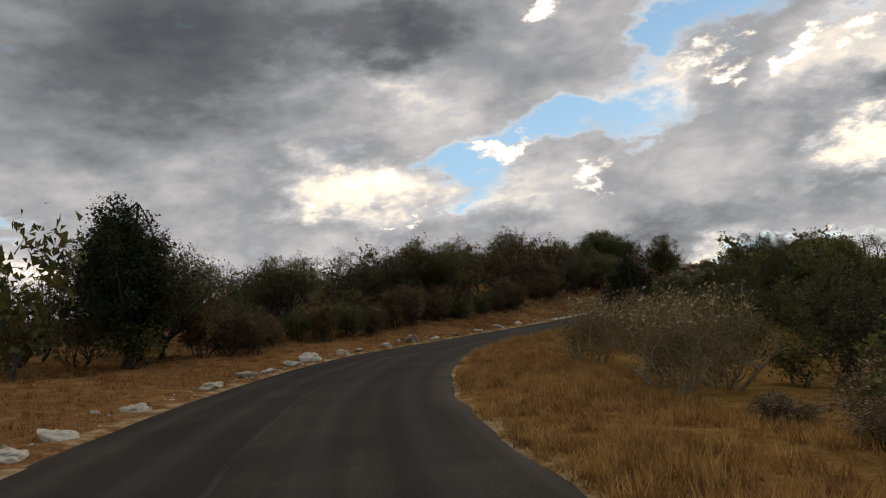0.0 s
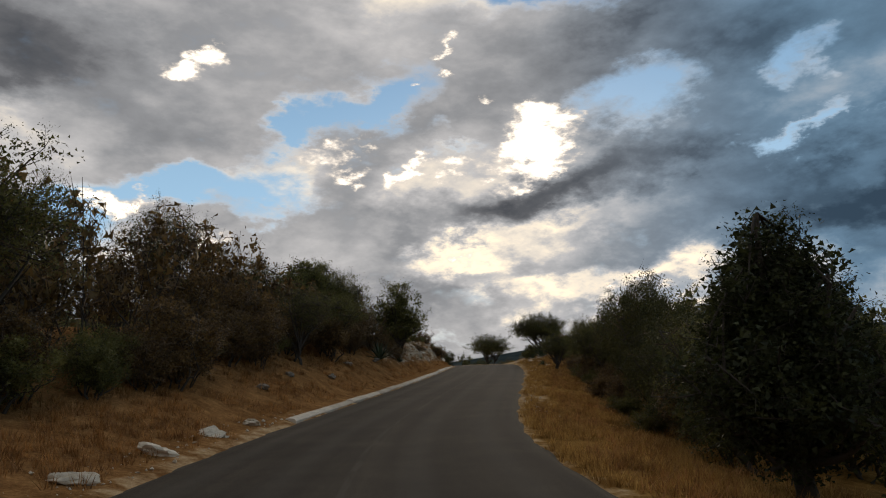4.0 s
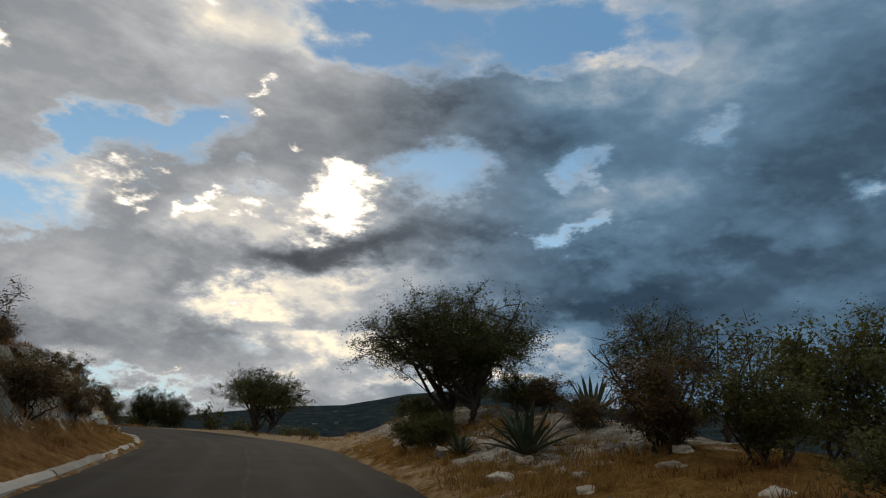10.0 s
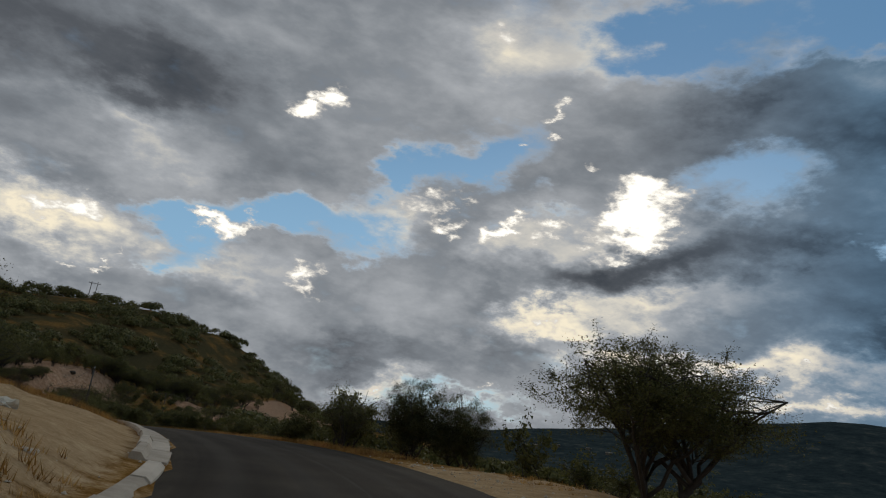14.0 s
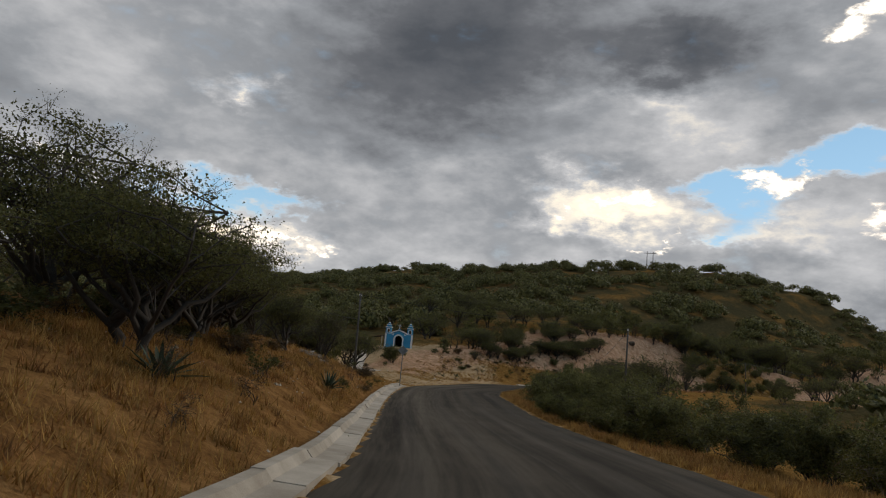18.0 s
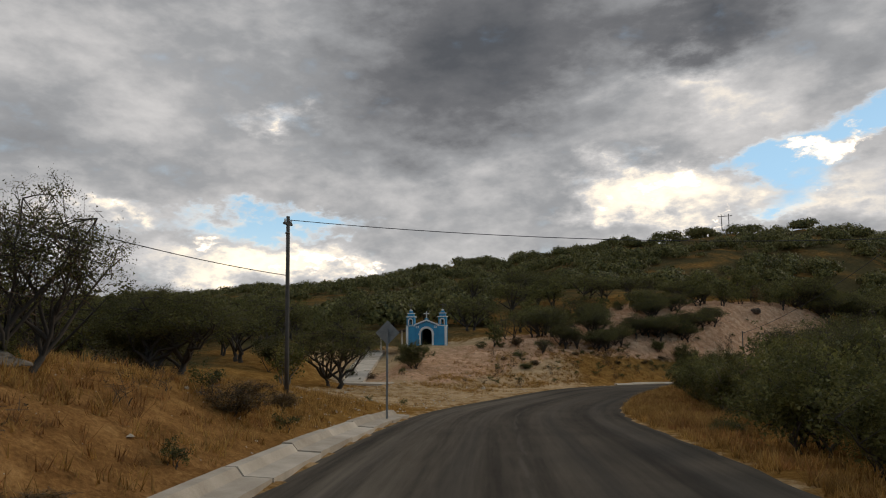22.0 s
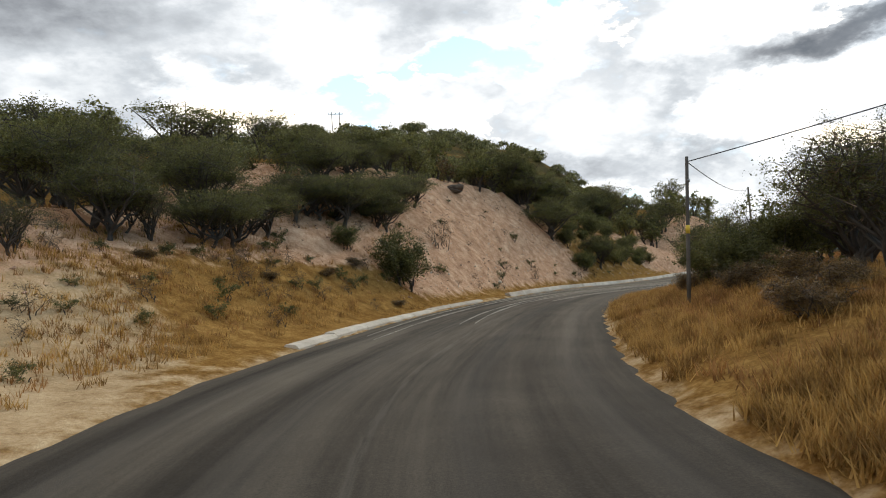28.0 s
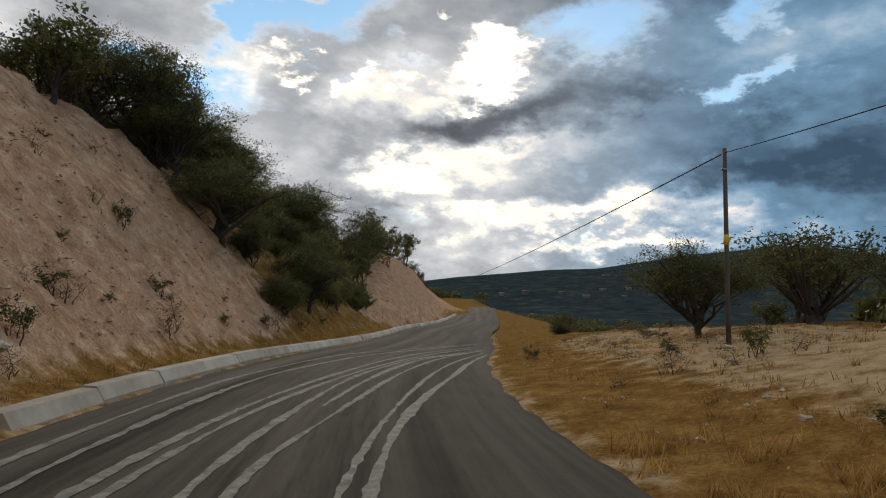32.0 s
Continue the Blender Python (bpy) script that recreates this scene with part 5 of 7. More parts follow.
plant_row("small", [(31.2, 222.0, 0.7, 0.8), (31.6, 226.1, 0.9, 0.8), (31.0, 225.0, 0.7, 0.7), (34.4, 227.6, 0.8, 0.8), (35.0, 228.4, 0.9, 0.9), (34.8, 231.1, 0.8, 0.7), (35.9, 231.4, 0.8, 0.7), (30.0, 220.4, 0.7, 0.6), (29.7, 218.3, 0.8, 0.6), (29.7, 223.2, 0.8, 0.7), (36.9, 232.0, 0.9, 0.8), (28.4, 213.6, 0.7, 0.5), (26.8, 214.6, 0.8, 0.6), (33.2, 229.6, 0.8, 0.7), (32.4, 224.6, 0.6, 0.6)])
plant_row("twigs", [(31.4, 221.1, 1.2, 0.8), (30.0, 218.3, 1.1, 0.8), (33.0, 225.4, 1.2, 0.8), (34.0, 229.6, 1.2, 0.8), (32.6, 226.6, 1.0, 0.9), (29.0, 222.4, 1.1, 0.9), (36.2, 230.0, 1.0, 0.8), (27.6, 216.0, 1.2, 0.8), (25.6, 216.8, 1.2, 0.8)])
plant("bush", 22.4, 209.4, 1.05, 0.78, k=0, label="rounded green bush below the chapel")
plant_row("bush", [(41.6, 150.6, 0.6, 0.6), (40.0, 153.6, 0.7, 0.7), (43.4, 147.2, 0.6, 0.6), (38.0, 156.0, 0.7, 0.7), (42.6, 151.8, 0.5, 0.5)])
plant_row("dry", [(5.5, 8.6, 0.5, 0.55), (6.6, 10.4, 0.55, 0.55), (7.8, 12.2, 0.6, 0.6), (5.4, 11.2, 0.45, 0.5), (8.6, 9.6, 0.7, 0.6), (7.2, 7.4, 0.6, 0.55)])
plant_row("dry", [(30.6, 224.0, 0.3, 0.35), (33.6, 227.0, 0.3, 0.35), (35.4, 230.4, 0.3, 0.4), (28.8, 218.0, 0.35, 0.4), (26.6, 216.6, 0.35, 0.35), (32.0, 230.2, 0.35, 0.4), (36.6, 233.4, 0.35, 0.4), (38.2, 231.6, 0.3, 0.35)])
plant_row("bush", [(46.8, 221.6, 0.8, 0.9), (48.8, 222.6, 1.0, 1.05), (51.0, 224.4, 1.1, 1.1), (47.6, 224.4, 0.8, 0.9), (52.6, 228.0, 1.0, 1.1), (55.0, 230.4, 0.9, 0.9)])
plant("acacia", 49.6, 220.4, 0.72, 1.0)
for k_, (x_, y_, sc_, tl_) in enumerate([(41.2, 154.6, 0.72, 1.0), (40.0, 156.8, 0.70, 0.95), (39.4, 153.4, 0.8, 1.05), (42.8, 151.6, 0.68, 0.95), (38.4, 158.2, 0.62, 0.9), (37.6, 155.4, 0.75, 1.0)]):
    plant("acacia", x_, y_, sc_, tl_, k=k_, group="acacias above the grassy bank")
for k_, (x_, y_, sc_, tl_) in enumerate([(36.6, 238.0, 0.66, 0.8), (38.2, 241.0, 0.66, 0.8), (40.6, 246.0, 0.62, 0.8), (37.0, 243.4, 0.65, 0.8), (34.8, 240.8, 0.65, 0.8), (39.2, 248.4, 0.66, 0.8), (35.0, 235.6, 0.55, 0.85)]):
    plant("acacia", x_, y_, sc_, tl_, k=k_, group="trees on the terrace by the chapel")
plant_row("bush", [(37.4, 239.4, 0.5, 0.55), (36.0, 239.6, 0.55, 0.6), (38.8, 243.4, 0.5, 0.5), (35.8, 236.8, 0.45, 0.5)])
plant("feather", 31.9, 64.9, 0.72, 1.15, k=0)
plant_row("bush", [(30.6, 63.2, 0.6, 0.7), (32.6, 66.4, 0.55, 0.6)])
plant("dry", 26.6, 220.2, 0.5, 0.6, k=0, label="reddish-brown dry shrub beside the chapel")
plant_row("dry", [(20.4, 206.8, 0.4, 0.4), (19.4, 208.0, 0.35, 0.4)])
# trees along the lips of the cuts, behind the chapel and up the foot of the hill
def scatter(kinds, count, s_range, n_range, scale, tall=(0.9, 1.2), gap=2.4, group=""):
    """Plants of some kinds strewn over a strip of the road's own coordinates, none nearer than gap."""
    done = []
    for _ in range(count * 12):
        if len(done) >= count:
            break
        x, y, _z = (float(v) for v in road_xyz(rng.uniform(*s_range), rng.uniform(*n_range)))
        if any((x - a) ** 2 + (y - b) ** 2 < gap * gap for a, b in done) or math.hypot(x - 17.2, y - 221.5) < 7.5 or math.hypot(x - 19, y - 210) < 8:
            continue
        done.append((x, y))
        kind, sc, tl = kinds[int(rng.integers(len(kinds)))], rng.uniform(*scale), rng.uniform(*tall)
        if 247 < y < 255.5 and 30 < x < 37.5:  # lower growth where the cut begins
            sc, tl = sc * 0.85, min(tl, 0.85)
        plant(kind, x, y, sc, tl, group=group)


scatter(("dry", "olive", "dry", "bush"), 20, (70, 97), (-10.5, -6.8), (0.45, 0.7), (0.6, 0.85), 1.5, "low growth along the climb")
# the brown thicket on the bank above the first bend
scatter(("dry", "dry", "olive", "dry"), 58, (27, 86), (6.7, 9.4), (0.45, 1.0), (0.8, 1.2), 1.15, "thicket on the bank")
scatter(("dry", "thorn", "olive", "dry", "acacia"), 56, (24, 90), (9, 22), (0.9, 1.15), (1.0, 1.25), 2.2, "thicket on the bank")
scatter(("dry", "olive", "bush"), 12, (16, 32), (13, 26), (0.8, 1.1), (0.8, 1.0), 2.6)
scatter(("bush", "round", "olive"), 22, (48, 84), (-20, -11), (1.1, 1.4), (1.1, 1.4), 2.8, "bushes below the climb")
scatter(("yellow", "dry", "dry"), 14, (52, 88), (-8.8, -7.2), (0.5, 0.75), (0.6, 0.9), 2.0)
scatter(("yellow", "olive", "yellow", "bush"), 26, (172, 222), (-10.5, -6.6), (0.75, 1.05), (0.8, 1.05), 1.9, "bushes along the straight")
scatter(("acacia", "round", "thorn"), 14, (160, 186), (11.5, 20), (0.75, 1.0), (0.85, 1.05), 2.6)
scatter(("round", "acacia", "acacia", "olive"), 44, (266, 312), (12.0, 21), (0.75, 1.0), (0.85, 1.05), 2.4, "trees along the lip of the cut")
scatter(("olive", "bush", "dry"), 22, (250, 312), (12.2, 17), (0.6, 0.9), (0.8, 1.1), 1.8, "bushes along the lip of the cut")
scatter(("thorn", "acacia", "round"), 15, (234, 264), (13.0, 19), (0.55, 0.75), (0.8, 1.0), 2.2, "trees on the terrace by the chapel")
scatter(("acacia", "round", "olive"), 46, (308, 400), (10, 24), (1.0, 1.3), (0.95, 1.2), 2.8, "trees along the lip of the cut")
scatter(("olive", "bush", "olive", "acacia"), 40, (285, 309), (5.4, 13), (0.6, 0.95), (0.8, 1.05), 1.6, "growth over the face of the cut")
scatter(("round", "acacia", "acacia"), 50, (205, 264), (20, 40), (0.85, 1.1), (0.75, 0.95), 2.8, "trees behind the chapel")
scatter(("bush", "olive", "acacia"), 24, (160, 205), (18, 42), (0.8, 1.1), (0.9, 1.1), 3.2)
scatter(("thorn", "olive", "dry"), 16, (75, 106), (12, 30), (0.8, 1.0), (0.9, 1.1), 3.2)
scatter(("bush", "olive", "thorn"), 30, (55, 100), (-34, -13), (0.8, 1.2), (0.8, 1.1), 3.2)
scatter(("bush", "olive"), 22, (150, 250), (-32, -14), (0.8, 1.1), (0.7, 1.0), 3.2)
scatter(("bush", "olive", "yellow"), 14, (0, 55), (-34, -17), (0.9, 1.3), (0.9, 1.1), 3.2)
scatter(("bush", "olive", "dry"), 14, (95, 150), (-34, -15), (0.5, 0.8), (0.6, 0.8), 3.2)
scatter(("olive", "bush"), 16, (250, 300), (-45, -22), (0.8, 1.1), (0.7, 0.9), 3.2)


scatter(("twigs", "small", "twigs", "dry"), 54, (84, 128), (4.9, 8.4), (0.35, 0.8), (0.6, 0.9), 0.9, "weeds on the rocky cut")
scatter(("twigs", "small", "twigs", "small"), 60, (229, 262), (5.4, 11), (0.6, 1.2), (0.6, 1.0), 0.8, "weeds on the bank")
scatter(("twigs", "small", "twigs"), 34, (262, 300), (5.0, 11), (0.5, 1.0), (0.6, 1.0), 1.2, "weeds on the cut")
scatter(("twigs", "twigs", "small"), 40, (258, 296), (-14, -4.8), (0.6, 1.1), (0.4, 0.8), 1.2, "weeds on the sandy shoulder")
scatter(("twigs", "small", "twigs"), 40, (150, 206), (5.4, 11), (0.7, 1.3), (0.7, 1.1), 1.1, "weeds on the grassy bank")


def hill_woods():
    """The far woods on the hill: too many to count, one sheet of small crowns."""
    r = np.random.default_rng(5)
    n = 5400
    x, y = r.uniform(-260, 260, n), r.uniform(232, 430, n)
    s, d, _ = road_sn(x, y)
    z, _, _, cut, _, f, rr = height(x, y, True)
    bare = waves(x, y, 38, 6) + 0.5 * waves(x, y, 15, 8)
    keep = (np.abs(d) > 24) & (f > 0.02) & (bare < 0.36) & (r.random(n) < 0.60 + 0.3 * f)
    x, y, z = x[keep], y[keep], z[keep]
    size = 1.3 + 2.3 * r.random(len(x)) ** 1.5
    quads = []
    for lx, ly, lz, sz in zip(x, y, z, size):
        m = int(84 + 90 * sz)
        p = r.normal(0, 1, (m, 3))
        p /= np.linalg.norm(p, axis=1)[:, None]
        p[:, 2] = np.abs(p[:, 2]) * 0.80 - 0.22
        p *= (0.65 + 0.35 * r.random((m, 1))) * sz * (1 + 0.25 * np.sin(5 * np.arctan2(p[:, 1:2], p[:, :1]) + lx))
        c = p + [lx, ly, lz + 0.36 * sz]
        nrm = p / (np.linalg.norm(p, axis=1)[:, None] + 1e-9) + r.normal(0, 0.35, (m, 3))
        d_ = np.cross(nrm, r.normal(0, 1, (m, 3)))
        d_ /= np.linalg.norm(d_, axis=1)[:, None]
        e_ = np.cross(d_, nrm)
        e_ /= np.linalg.norm(e_, axis=1)[:, None]
        a = 0.115 * sz ** 0.7
        quads.append(np.stack([c - d_ * a + e_ * a, c + d_ * a * 1.2, c - d_ * a - e_ * a], 1))
    return quads_mesh("hill_woods", np.concatenate(quads), M_LEAF_HILL)


tagged(new("hill_woods", hill_woods()), "low olive-green thorn woods covering the dry hill", "woods", kind="stuff")


def valley_scrub():
    r = np.random.default_rng(8)
    n = 4200
    a, dist = r.uniform(radians(-40), radians(150), n), r.uniform(28, 420, n) ** 1.0
    x, y = 50 + np.sin(a) * dist, 130 + np.cos(a) * dist
    s, d, _ = road_sn(x, y)
    keep = (d < -26) & (y < 330)
    x2, y2 = r.uniform(-150, 10, 900), r.uniform(-20, 240, 900)
    d2 = road_sn(x2, y2)[1]
    x, y = np.r_[x[keep], x2[d2 > 34]], np.r_[y[keep], y2[d2 > 34]]
    z = height(x, y)
    quads = []
    for lx, ly, lz in zip(x, y, z):
        sz = r.uniform(0.9, 1.9)
        m = 26
        p = r.normal(0, 1, (m, 3))
        p /= np.linalg.norm(p, axis=1)[:, None]
        p[:, 2] = np.abs(p[:, 2]) * 0.9 - 0.2
        c = p * sz * (0.6 + 0.4 * r.random((m, 1))) + [lx, ly, lz + 0.6 * sz]
        d_ = r.normal(0, 1, (m, 3))
        d_ /= np.linalg.norm(d_, axis=1)[:, None]
        e_ = np.cross(d_, r.normal(0, 1, (m, 3)))
        e_ /= np.linalg.norm(e_, axis=1)[:, None]
        k = 0.42 * sz
        quads.append(np.stack([c - d_ * k + e_ * k, c + d_ * k * 1.2, c - d_ * k - e_ * k], 1))
    return quads_mesh("valley_scrub", np.concatenate(quads), M_LEAF_DARK)


tagged(new("valley_scrub", valley_scrub()), "dark thorn scrub covering the valley and plateau", "scrub", kind="stuff")


# ---- grass ----
def grass(name, mat, patches, label, seed, blade=0.30):
    """Tufts of thin blades strewn over strips: chainage, distance, count, height."""
    r = np.random.default_rng(seed)
    out = []
    for s0, s1, n0, n1, count, tall in patches:
        s, n = r.uniform(s0, s1, count), n0 + (n1 - n0) * r.random(count)
        x, y, _ = road_xyz(s, n)
        keep = waves(x, y, 4.2, seed) + 0.6 * waves(x, y, 1.6, seed + 2) > -0.35 + 0.5 * r.random(count)
        ss, nn, _z = road_sn(x, y)
        keep &= np.abs(nn) > half_width(ss) + 0.18
        x, y = x[keep], y[keep]
        z = height(x, y)
        m = 10
        bx = np.repeat(np.stack([x, y, z - 0.02], 1), m, 0) + np.concatenate([r.normal(0, 0.07, (len(x) * m, 2)), np.zeros((len(x) * m, 1))], 1)
        h = np.repeat(0.62 * tall * r.uniform(0.5, 1.25, len(x)), m) * r.uniform(0.6, 1.1, len(x) * m)
        a = r.uniform(0, 6.283, len(bx))
        lean = np.stack([np.cos(a), np.sin(a), 0 * a], 1) * (h * r.uniform(0.2, 1.1, len(bx)))[:, None]
        side = np.stack([-np.sin(a), np.cos(a), 0 * a], 1) * 0.009 * (1 + h[:, None])
        topv = bx + lean + np.stack([0 * h, 0 * h, h], 1)
        out.append(np.stack([bx + side, topv, bx - side], 1))
    tagged(new(name, quads_mesh(name, np.concatenate(out), mat)), label, "grass", kind="stuff")


grass("dry_grass", M_GRASS, [
    (-10, 60, -9, -3.7, 9000, 0.42), (0, 60, -5.2, -3.6, 3500, 0.28), (55, 112, -7.5, -3.7, 7500, 0.34), (100, 125, -9, -4.2, 900, 0.3), (120, 150, -13, -7, 900, 0.3),
    (150, 236, -7.5, -3.7, 11000, 0.45), (226, 262, -11, -3.7, 8500, 0.42), (212, 266, -5.4, -3.62, 6500, 0.42), (250, 300, -16, -4, 3200, 0.26), (152, 213, 4.6, 12, 9500, 0.42), (213, 234, 4.6, 16, 2600, 0.14),
    (226, 250, 4.6, 11, 3600, 0.36), (250, 300, 4.2, 4.7, 500, 0.25), (112, 136, 4.4, 7, 700, 0.4)],
    "dry straw-coloured grass along the verges", 21)
grass("russet_grass", M_GRASS_RED, [
    (-10, 56, 3.9, 16, 9500, 0.34), (45, 112, 4.2, 10, 8000, 0.36), (-10, 60, -9, -3.9, 5000, 0.4), (214, 262, -9, -3.9, 3000, 0.45), (150, 214, -7, -3.9, 3000, 0.4), (153, 205, 5, 18, 5000, 0.36), (230, 262, -14, -5, 3000, 0.4), (232, 260, 5, 14, 1800, 0.3),
    (60, 100, -10, -5, 2500, 0.4)],
    "russet dead grass on banks and verges", 22)

# ---- the wayside chapel ----
def box(bm, x0, x1, y0, y1, z0, z1, bevel=0.0):
    """Adds a box, slightly bevelled, to a bmesh."""
    r = bmesh.ops.create_cube(bm, size=1.0, matrix=Matrix.LocRotScale(((x0 + x1) / 2, (y0 + y1) / 2, (z0 + z1) / 2), None, (x1 - x0, y1 - y0, z1 - z0)))
    if bevel:
        ed = list({e for v in r["verts"] for e in v.link_edges})
        bmesh.ops.bevel(bm, geom=ed, offset=bevel, segments=1, affect="EDGES")


def boxes(*rows, bevel=0.012):
    bm = bmesh.new()
    for r in rows:
        box(bm, *r, bevel=bevel)
    return bm


def prism(outline, y0, y1):
    """A solid from an outline in x and z, between two depths."""
    bm = bmesh.new()
    a = [bm.verts.new((x, y0, z)) for x, z in outline]
    b = [bm.verts.new((x, y1, z)) for x, z in outline]
    n = len(outline)
    bm.faces.new(a)
    bm.faces.new(b[::-1])
    for i in range(n):
        bm.faces.new((a[i], b[i], b[(i + 1) % n], a[(i + 1) % n]))
    bmesh.ops.recalc_face_normals(bm, faces=bm.faces)
    return bm


def arch_line(w, spring, steps=10, cx=0.0):
    """From the foot of one jamb over the arch to the other's foot."""
    r = w / 2
    return [(cx + r * math.cos(a), spring + r * math.sin(a)) for a in np.linspace(0, math.pi, steps)]


def arch_band(w, spring, foot, thick, y0, y1, cx=0.0):
    """A moulding round an arched opening."""
    inner = [(cx + w / 2, foot)] + arch_line(w, spring, 12, cx) + [(cx - w / 2, foot)]
    outer = [(cx + w / 2 + thick, foot)] + arch_line(w + 2 * thick, spring, 12, cx) + [(cx - w / 2 - thick, foot)]
    bm = bmesh.new()
    rings = [[bm.verts.new((x, y, z)) for x, z in line] for line, y in ((inner, y0), (outer, y0), (outer, y1), (inner, y1))]
    for i in range(len(inner) - 1):
        for k in range(4):
            p, q = rings[k], rings[(k + 1) % 4]
            bm.faces.new((p[i], p[i + 1], q[i + 1], q[i]))
    for i in (0, -1):
        bm.faces.new([r[i] for r in rings])
    bmesh.ops.recalc_face_normals(bm, faces=bm.faces)
    return bm


def pierced_wall(outline, holes, y0, y1):
    """A wall with openings cut through it, as one outline joined to its holes by seams."""
    me = bpy.data.meshes.new("pierced")
    cu = bpy.data.curves.new("pierced", "CURVE")
    cu.dimensions, cu.fill_mode, cu.extrude = "2D", "BOTH", abs(y1 - y0) / 2
    for line in [outline, *holes]:
        sp = cu.splines.new("POLY")
        sp.points.add(len(line) - 1)
        for p, (x, z) in zip(sp.points, line):
            p.co = (x, z, 0, 1)
        sp.use_cyclic_u = True
    ob = bpy.data.objects.new("pierced", cu)
    scene.collection.objects.link(ob)
    dg = bpy.context.evaluated_depsgraph_get()
    src = ob.evaluated_get(dg).to_mesh()
    bm = bmesh.new()
    bm.from_mesh(src)
    bpy.data.objects.remove(ob)
    bmesh.ops.transform(bm, matrix=Matrix.Translation((0, (y0 + y1) / 2, 0)) @ Matrix.Rotation(radians(90), 4, "X"), verts=bm.verts)
    return bm


CH_X, CH_Y, CH_Z, CH_TURN = 18.75, 218.75, 1.80, 17.0
chapel = thing("chapel", CH_X, CH_Y, CH_Z, CH_TURN, "small blue and white wayside chapel with twin bell towers and crosses", "chapel")
door_hole = [(0.48, -0.3)] + arch_line(0.96, 1.06, 12) + [(-0.48, -0.3)]
gable = [(1.05, -0.3), (1.05, 1.84), (0, 2.24), (-1.05, 1.84), (-1.05, -0.3)]
# the door opening meets the foot of the wall, so it is part of the outline
front_line = [(1.05, -0.3), (1.05, 1.84), (0, 2.24), (-1.05, 1.84), (-1.05, -0.3), (-0.48, -0.3)] + arch_line(0.96, 1.06, 12)[::-1] + [(0.48, -0.3)]
part("front_wall", pierced_wall(front_line, [], 0.0, 0.22), M_BLUE, chapel, "blue painted gabled front wall")
part("arch_moulding", arch_band(0.98, 1.06, -0.1, 0.15, -0.06, 0.05), M_WHITE, chapel, "white arched door surround")
vouss = []
for k in range(13):
    a = math.pi * (k + 0.5) / 13
    m = Matrix.Translation((0.60 * math.cos(a), -0.075, 1.06 + 0.60 * math.sin(a))) @ Matrix.Rotation(-(a - math.pi / 2), 4, "Y")
    bm = bmesh.new()
    bmesh.ops.create_cube(bm, size=1.0, matrix=m @ Matrix.Diagonal((0.085, 0.04, 0.17, 1)))
    part("voussoir", bm, M_WHITE, chapel)
part("impost", boxes((-0.70, -0.48, -0.10, 0.02, 1.00, 1.08)), M_WHITE, chapel)
part("impost", boxes((0.48, 0.70, -0.10, 0.02, 1.00, 1.08)), M_WHITE, chapel)
part("gable_moulding", prism([(1.12, 1.80), (1.12, 1.92), (0, 2.35), (-1.12, 1.92), (-1.12, 1.80), (0, 2.23)], -0.07, 0.26), M_WHITE, chapel, "white raking gable trim")
# dark strip modelled as the shadow under the gable trim
part("gable_shadow_line", prism([(0.95, 1.76), (0.95, 1.80), (0, 2.17), (-0.95, 1.80), (-0.95, 1.76), (0, 2.12)], -0.03, 0.01), M_DOOR, chapel)
for sx in (-1, 1):
    part("plaque", boxes((sx * 0.80 - 0.13, sx * 0.80 + 0.13, -0.03, 0.0, 1.60, 1.78)), M_WHITE, chapel, "small white and blue emblem plaque")
    part("plaque_field", boxes((sx * 0.80 - 0.07, sx * 0.80 + 0.07, -0.04, -0.03, 1.64, 1.74), bevel=0.0), M_BLUE, chapel)
door = part("door_leaf", boxes((-0.47, -0.40, 0.20, 0.62, -0.05, 1.45), bevel=0.006), M_DOOR, chapel, "dark door leaf folded inward")
part("door_rail", boxes((-0.395, -0.385, 0.24, 0.58, 0.55, 0.62), bevel=0.0), M_WOOD_POLE, door)
# added sheet before the back wall: the interior's darkness as black paint
part("interior_back", boxes((-1.0, 1.0, 3.70, 3.76, -0.2, 1.9), bevel=0.0), M_DARK, chapel)
part("floor_slab", boxes((-1.9, 1.9, -0.45, 4.0, -0.30, -0.02)), M_CONCRETE, chapel)
for sx in (-1, 1):
    part("side_wall", boxes((sx * 1.12 - 0.09, sx * 1.12 + 0.09, 0.24, 3.8, -0.3, 1.70)), M_BLUE, chapel)
part("back_wall", prism([(1.05, -0.3), (1.05, 1.80), (0, 2.20), (-1.05, 1.80), (-1.05, -0.3)], 3.78, 3.95), M_BLUE, chapel)
for sx in (-1, 1):
    part("roof_slope", prism([(0, 2.24), (sx * 1.42, 1.70), (sx * 1.42, 1.62), (0, 2.16)], 0.28, 4.1), M_TILE, chapel, "dull red sloping roof")


def cross(bm, x, y, z, h, w, t):
    box(bm, x - t, x + t, y - t, y + t, z, z + h, 0.004)
    box(bm, x - w / 2, x - t - 0.001, y - t, y + t, z + h * 0.62, z + h * 0.62 + 2 * t, 0.004)
    box(bm, x + t + 0.001, x + w / 2, y - t, y + t, z + h * 0.62, z + h * 0.62 + 2 * t, 0.004)
    for ex in (-1, 1):
        box(bm, x + ex * w / 2 - 0.015, x + ex * w / 2 + 0.015, y - t * 1.3, y + t * 1.3, z + h * 0.62 - 0.02, z + h * 0.62 + 2 * t + 0.02, 0.003)
    return bm


